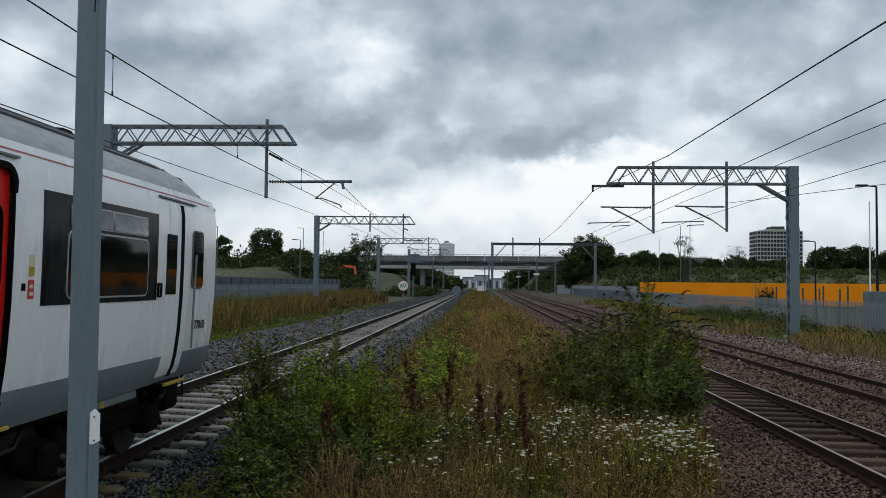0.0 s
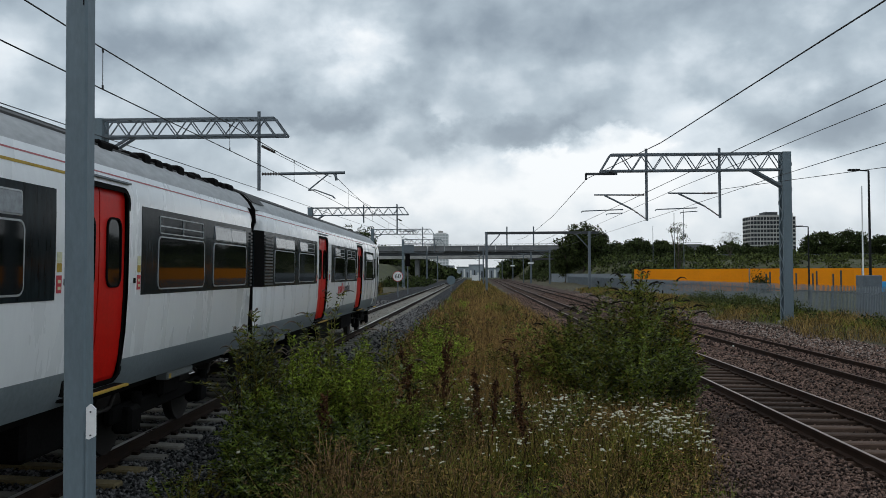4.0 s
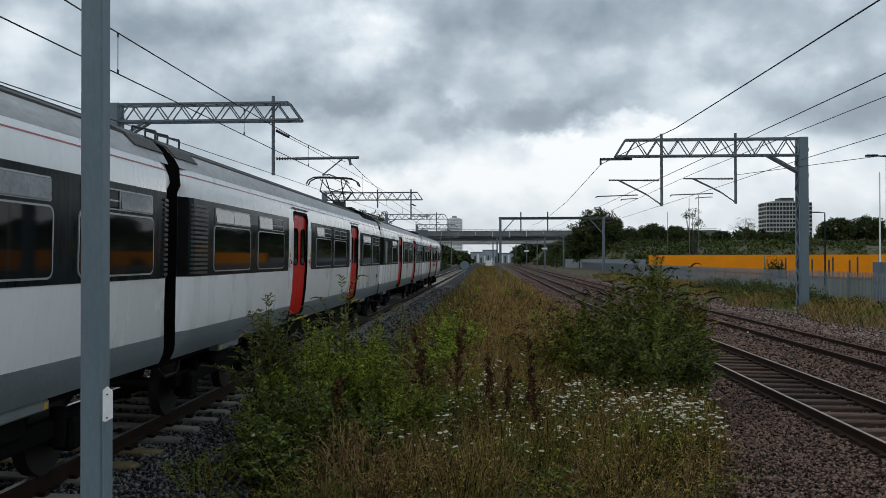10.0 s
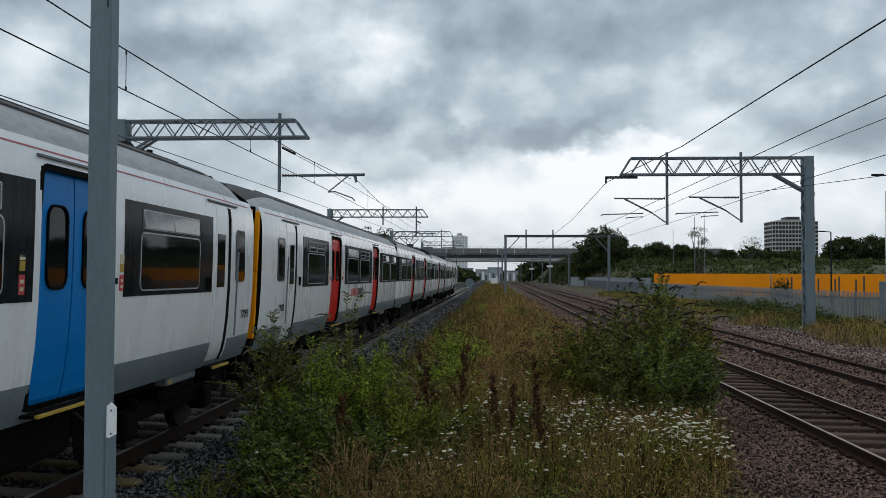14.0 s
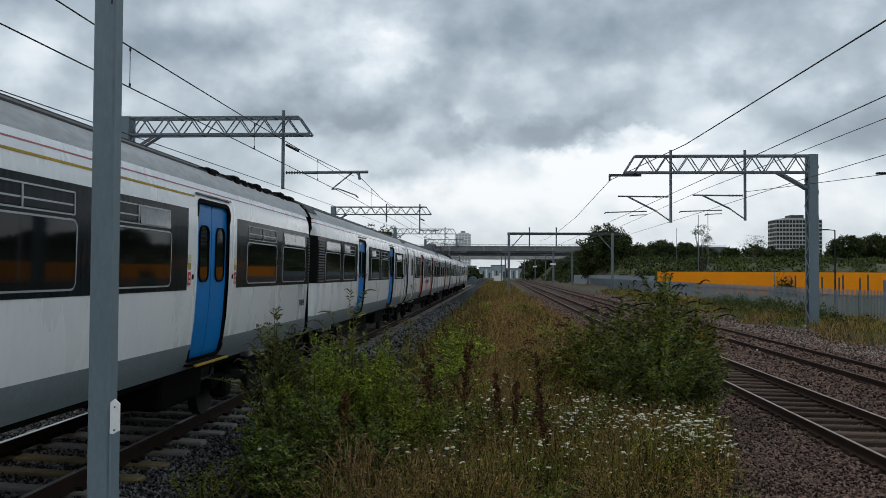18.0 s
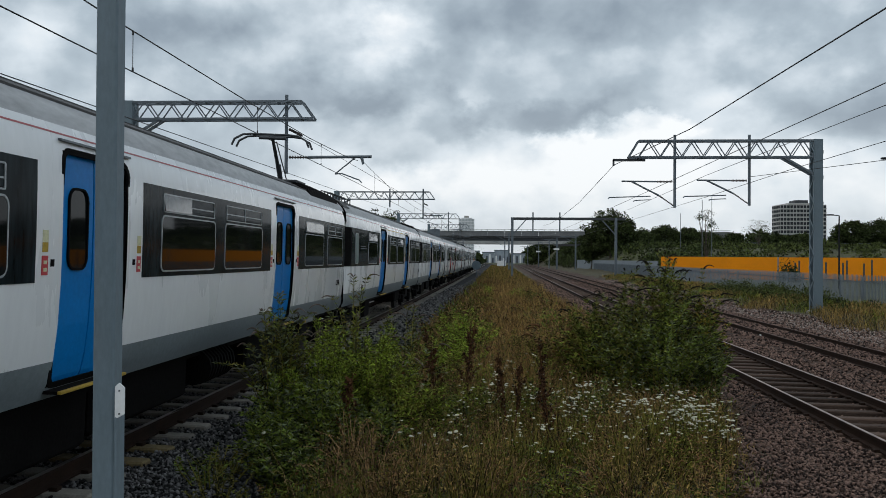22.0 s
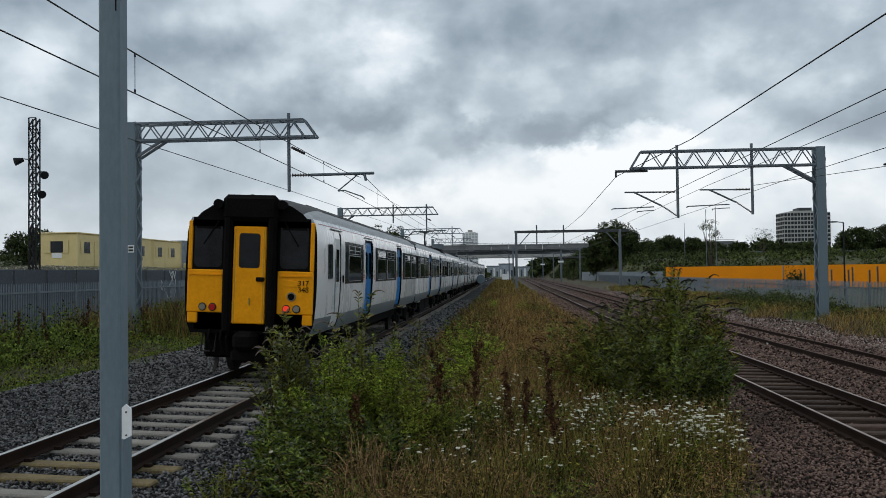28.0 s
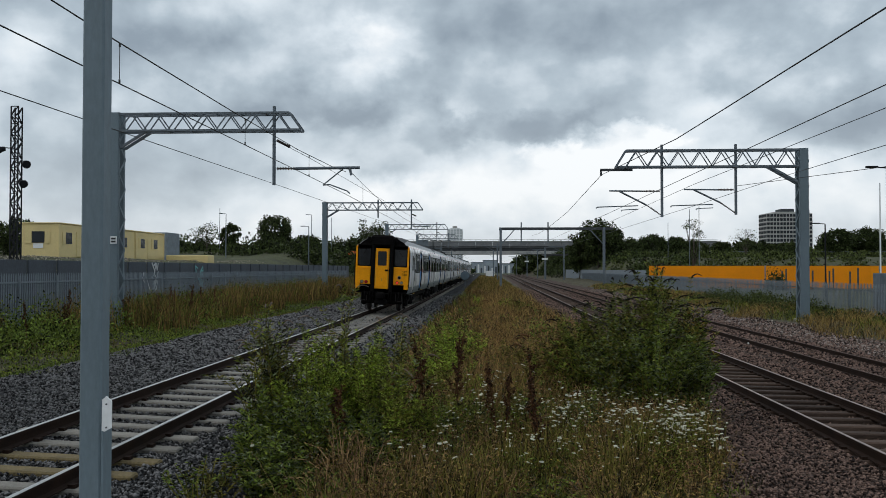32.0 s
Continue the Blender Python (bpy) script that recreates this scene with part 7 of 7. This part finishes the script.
def cabins():
    for k, y in enumerate((66.7, 74.2, 81.7)):
        t = thing("site_cabin", "cream portable site cabin with shuttered window", "site cabin", "site cabins")
        x0, x1, z0, z1 = -36.7, -33.6, 3.0, 5.65
        part("wall", Geo().box(x0, x1, y, y + 7.2, z0, z1, 0, 0.05), CREAM, t)
        part("roof", Geo().box(x0 - 0.08, x1 + 0.08, y - 0.08, y + 7.28, z1, z1 + 0.1, 0, 0.02), CREAM, t)
        for q in (y, y + 7.2):
            part("corner_post", Geo().box(x1 - 0.06, x1 + 0.05, q - 0.06, q + 0.06, z0, z1), CREAM, t)
        for q in (y + 1.6, y + 4.9):
            w = part("window", Geo().box(x1, x1 + 0.04, q - 0.5, q + 0.5, z0 + 1.1, z0 + 2.0), WIN_DK, t)
            part("shutter", Geo().box(x1 + 0.01, x1 + 0.05, q - 1.05, q - 0.55, z0 + 1.05, z0 + 2.05), CREAM, w)
        part("door", Geo().box(x1, x1 + 0.04, y + 2.9, y + 3.7, z0 + 0.1, z0 + 2.1), CREAM, t)
        for dx in (0.3, 2.5):
            part("foot", Geo().box(x0 + dx, x0 + dx + 0.3, y + 0.3, y + 6.9, z0 - 0.6, z0), CONC, t)
        if k == 0:
            w = part("window", Geo().box(x0 + 0.95, x0 + 1.95, y - 0.04, y, z0 + 1.15, z0 + 2.05), WIN_MATT, t)
            part("shutter", Geo().box(x0 + 0.4, x0 + 0.92, y - 0.06, y - 0.01, z0 + 1.1, z0 + 2.1), CREAM, w)
            part("shutter", Geo().box(x0 + 1.98, x0 + 2.4, y - 0.06, y - 0.01, z0 + 1.1, z0 + 2.1), CREAM, w)
            part("sign", Geo().box(x0 + 1.05, x0 + 1.85, y - 0.03, y, z0 + 0.72, z0 + 1.1), WHITE_TAG, t, "small white notice")
    t = thing("storage_container", "grey steel storage container behind the cabins", "container")
    part("wall", Geo().box(-37.6, -35.9, 96, 100, 2.9, 6.2, 0, 0.05), FENCE, t)
    part("door_bar", Geo().box(-37.2, -36.3, 95.94, 96.0, 3.1, 5.9), PALE_BLDG, t, "pale doors")
    t = thing("storage_container", "low cream skip on the raised ground", "container")
    part("wall", Geo().box(-33, -28.6, 88, 90, 2.7, 3.5, 0, 0.05), CREAM, t)


def light_mast():
    t = thing("lattice_light_mast", "tall black lattice mast with floodlights", "light mast")
    x, y, z0, z1, w = -26.7, 48.0, 0.4, 11.3, 0.42
    for sx in (-1, 1):
        for sy in (-1, 1):
            part("leg", Geo().box(x + sx * w / 2 - 0.03, x + sx * w / 2 + 0.03, y + sy * w / 2 - 0.03, y + sy * w / 2 + 0.03, z0, z1), MAST_BLACK, t)
    g = Geo()
    n = 22
    for i in range(n):
        a, b = z0 + (z1 - z0) * i / n, z0 + (z1 - z0) * (i + 1) / n
        s = 1 if i % 2 else -1
        for sy in (-1, 1):
            g.bar((x - s * w / 2, y + sy * w / 2, a), (x + s * w / 2, y + sy * w / 2, b), 0.045)
            g.bar((x + sy * w / 2, y - s * w / 2, a), (x + sy * w / 2, y + s * w / 2, b), 0.045)
        g.bar((x - w / 2, y - w / 2, b), (x + w / 2, y - w / 2, b), 0.045)
    part("lacing", g, MAST_BLACK, t)
    for dx, z in ((-0.55, 8.9), (0.55, 8.1), (0.45, 7.0)):
        g = Geo().tube((x + dx, y - 0.2, z), (x + dx * 1.6, y - 0.5, z - 0.15), 0.12, 0.24, 10).bar((x, y - 0.2, z), (x + dx, y - 0.2, z + 0.05), 0.05)
        part("floodlight", g, MAST_BLACK, t, "black floodlight")


def street_lamp(x, y, z0, z1, label, m=None):
    t = thing("street_lamp", label, "street lamp", "street lamps")
    part("pole", Geo().tube((x, y, z0), (x, y, z1), 0.085, 0.05, 8), m or MAST_BLACK, t)
    part("arm", Geo().bar((x, y, z1), (x - 0.5, y, z1 + 0.04), 0.06), m or MAST_BLACK, t)
    part("lamp_head", Geo().box(x - 1.0, x - 0.45, y - 0.12, y + 0.12, z1, z1 + 0.1, 0, 0.02), m or MAST_BLACK, t)


def speed_sign():
    t = thing("speed_sign", "round white speed sign with black figures beside the track", "sign")
    x, y = -7.45, 86.0
    part("pole", Geo().tube((x, y, -0.6), (x, y, 2.2), 0.05), GALV, t)
    d = part("disc", Geo().tube((x, y - 0.06, 1.85), (x, y - 0.03, 1.85), 0.52, None, 28), RED_TAG, t)
    part("face", Geo().tube((x, y - 0.07, 1.85), (x, y - 0.061, 1.85), 0.47, None, 28), WHITE_TAG, d)
    part("figures", letters("60", 0.62, BLACK), None, d, "", pose(x, y - 0.078, 1.85))


def line_signal():
    t = thing("line_signal", "grey railway signal post with a dark signal head", "signal")
    x, y = -7.6, 101.0
    part("pole", Geo().tube((x, y, -0.6), (x, y, 4.2), 0.07), GALV, t)
    part("head", Geo().box(x - 0.28, x + 0.28, y - 0.1, y + 0.15, 3.0, 4.4, 0, 0.04), BLACK, t)
    part("backboard", Geo().box(x - 0.45, x + 0.75, y + 0.16, y + 0.2, 4.5, 5.5, 0, 0.02), GALV, t)
    t = thing("track_disc", "round grey disc on a post beside the rails", "sign")
    x, y = -3.0, 118.0
    part("pole", Geo().tube((x, y, -0.6), (x, y, 1.2), 0.06), GALV, t)
    part("disc", Geo().tube((x, y - 0.05, 1.2), (x, y, 1.2), 0.60, None, 24), mat("bluish_disc", (0.12, 0.165, 0.195), 0.5), t)


def digger():
    t = thing("excavator", "orange excavator on the building site", "excavator")
    x, y, z = -27.0, 165.0, 2.0
    o = mat("orange_machine", (0.70, 0.14, 0.03), 0.5)
    part("cab", Geo().box(x - 3.0, x - 0.6, y, y + 2.2, z + 1.0, z + 2.4, 0, 0.1), o, t)
    part("boom", Geo().bar((x - 0.8, y, z + 1.5), (x + 1.2, y, z + 3.3), 0.55, 0.5).bar((x + 1.1, y, z + 3.3), (x + 3.4, y, z + 3.1), 0.5, 0.45), o, t)
    part("arm", Geo().bar((x + 3.3, y, z + 3.3), (x + 3.6, y, z + 1.6), 0.45, 0.4), o, t)
    part("tracks", Geo().box(x - 3.2, x - 0.2, y - 0.2, y + 2.4, z - 0.2, z + 0.9, 0, 0.2), BLACK, t)


def lineside_boxes():
    t = thing("relay_cabinet", "tall grey steel relay cabinet behind the fence", "cabinet")
    part("body", Geo().box(18.5, 19.4, 42, 42.8, -0.6, 1.9, 0, 0.02), GALV, t)
    part("plinth", Geo().box(18.4, 19.5, 41.9, 42.9, -0.9, -0.6), CONC, t)
    t = thing("site_sign", "small bright blue sign board", "sign")
    part("board", Geo().box(21.2, 22.6, 47, 47.06, 1.0, 1.55, 0, 0.01), mat("blue_board", (0.03, 0.30, 0.62), 0.5), t)
    part("pole", Geo().box(21.8, 21.9, 47.07, 47.15, -0.4, 1.5), GALV, t)
    for k, x in enumerate((30.6, 31.0, 33.2, 33.7, 35.4, 35.8, 37.5, 38.3)):
        t = thing("steel_post", "slim black steel post before the hoarding", "post", "black steel posts")
        part("pole", Geo().box(x - 0.07, x + 0.07, 92, 92.14, -0.6, (1.9, 2.1, 2.05, 1.95, 1.9, 2.15, 1.85, 2.2)[k], 0, 0.01), STEEL_DK, t)
    t = thing("flag_pole", "slim white pole behind the fence", "post")
    part("pole", Geo().tube((26.45, 60, -0.6), (26.45, 60, 7.9), 0.06, 0.045), WHITE_TAG, t)
    t = thing("point_marker", "small white lineside marker on the outer track", "marker")
    for x in (8.78, 9.0):
        part("peg", Geo().box(x, x + 0.045, 29.9, 29.95, Z_R - 0.19, Z_R + 0.02, 0, 0.008), WHITE_TAG, t)
    part("crossbar", Geo().box(8.78, 9.045, 29.91, 29.94, Z_R - 0.03, Z_R - 0.005), WHITE_TAG, t)
    for x, y, h in ((28.0, 122, 10.4), (29.3, 122, 10.8), (30.8, 150, 10.0), (-43, 138, 11.8), (-40.5, 170, 12.0), (-27, 150, 11.0)):
        t = thing("slim_mast", "slim grey mast on the skyline", "mast", "skyline masts")
        part("pole", Geo().tube((x, y, 0), (x, y, h), 0.06, 0.04, 6), GALV, t)


cabins()
light_mast()
street_lamp(19.75, 44.0, -0.5, 7.1, "tall black street lamp behind the palisade fence")
street_lamp(27.0, 71.0, -0.5, 5.7, "black street lamp beyond the fence")
street_lamp(-21.5, 104, 0.0, 7.2, "slim grey street lamp on the building site", GALV)
street_lamp(-30.5, 150, 2.0, 11.5, "slim grey street lamp on the skyline", GALV)
street_lamp(-36.5, 120, 2.5, 9.8, "slim grey street lamp on the skyline", GALV)
speed_sign()
line_signal()
digger()
lineside_boxes()


def graffiti():
    r = random.Random(3)
    for y0, y1, col, word in ((47.2, 49.6, (0.55, 0.56, 0.56), "white"), (55.2, 57.0, (0.16, 0.42, 0.42), "teal")):
        t = thing("graffiti", "faded %s graffiti sprayed on the dark boards" % word, "graffiti")
        m_ = mat("spray_" + word, col, 0.7)
        for k in range(9):
            g = Geo()
            y, z = r.uniform(y0, y1), r.uniform(1.1, 2.3)
            for i in range(4):
                x = -19.6 + 0.03 * (y - 33.4) + 0.05
                y2, z2 = min(y1, max(y0, y + r.uniform(-0.6, 0.6))), min(2.42, max(0.9, z + r.uniform(-0.6, 0.6)))
                g.bar((x, y, z), (-19.6 + 0.03 * (y2 - 33.4) + 0.05, y2, z2), 0.012, 0.09)
                y, z = y2, z2
            part("stroke", g, m_, t)


graffiti()

# ---- vans on the far road ----
VANS = []


def van():
    t = thing("white_van", "white panel van driving along the far road", "van", "vans on the far road")
    o = [(-2.7, 0.35), (2.7, 0.35), (2.7, 0.95), (2.2, 1.15), (1.45, 2.05), (1.1, 2.3), (-2.7, 2.35)]
    g = Geo()
    h = Geo().prism(o, -0.95, 0.95)
    g.add([(-p[0], p[1], p[2]) for p in h.v], [f[::-1] for f in h.f])
    part("body", g, WHITE, t)
    part("side_window", Geo().box(-1.75, -0.95, -0.97, -0.955, 1.3, 1.9, 0, 0.003), WIN_DK, t)
    g = Geo()
    g.add([(-2.22, -0.85, 1.2), (-2.22, 0.85, 1.2), (-1.5, 0.85, 2.03), (-1.5, -0.85, 2.03)], [(0, 1, 2, 3)])
    part("windscreen", g, WIN_DK, t)
    for x in (-1.75, 1.6):
        for y in (-0.86, 0.86):
            part("wheel", Geo().tube((x, y - 0.1, 0.33), (x, y + 0.1, 0.33), 0.33, None, 16), BLACK, t)
    VANS.append(t)


van()
van()
part("road", Geo().box(15, 700, 228, 238, 5.6, 6.02), mat("far_asphalt", (0.05, 0.05, 0.052), 0.9), None)
tagged(bpy.data.objects["road"], "grey road along the far bank", "road", kind="structure")
t_ = thing("crash_barrier", "low steel crash barrier along the far road", "barrier")
part("beam", Geo().box(24, 300, 227.4, 227.5, 6.35, 6.65), GALV, t_)
for k_ in range(60):
    part("barrier_post", Geo().box(25 + 4 * k_, 25.1 + 4 * k_, 227.5, 227.6, 5.3, 6.6), GALV, t_)


# ---- what moves ----


def motions():
    times, places = [t for t, _ in RUN], [s for _, s in RUN]
    for i, (car, back) in enumerate(CARS):
        walk(car, [(t, pose(TRACK_L, s - 9.93 - i * PITCH, 0.0, 0, math.degrees(CANT)) @ pose(0, 0, 0, 0, 0, 180 if back else 0)) for t, s in RUN])
    # the wheels roll as far as the train runs
    spins = [(k / 10, math.degrees(float(np.interp(k / 10, times, places)) / 0.42)) for k in range(321)]
    for wheel in WHEELS:
        x, y, z = wheel.matrix_basis.translation
        way = -1 if wheel.parent.parent["label"].endswith("yellow cab end") is False else 1
        walk(wheel, [(t, pose(x, y, z, way * a)) for t, a in spins])
    # the vans pass one after the other and come to a stand behind the trees
    for v, late in zip(VANS, (0.0, 6.9)):
        rows = [(t, pose(max(28.0 + 9 * (late > 0), 89.5 - 16.7 * (t - 23.0 - late)), 232.0, 6.02)) for t in (0, 8, 16, 22, 24, 25, 26, 27, 28, 30, 32)]
        walk(v, rows)


motions()
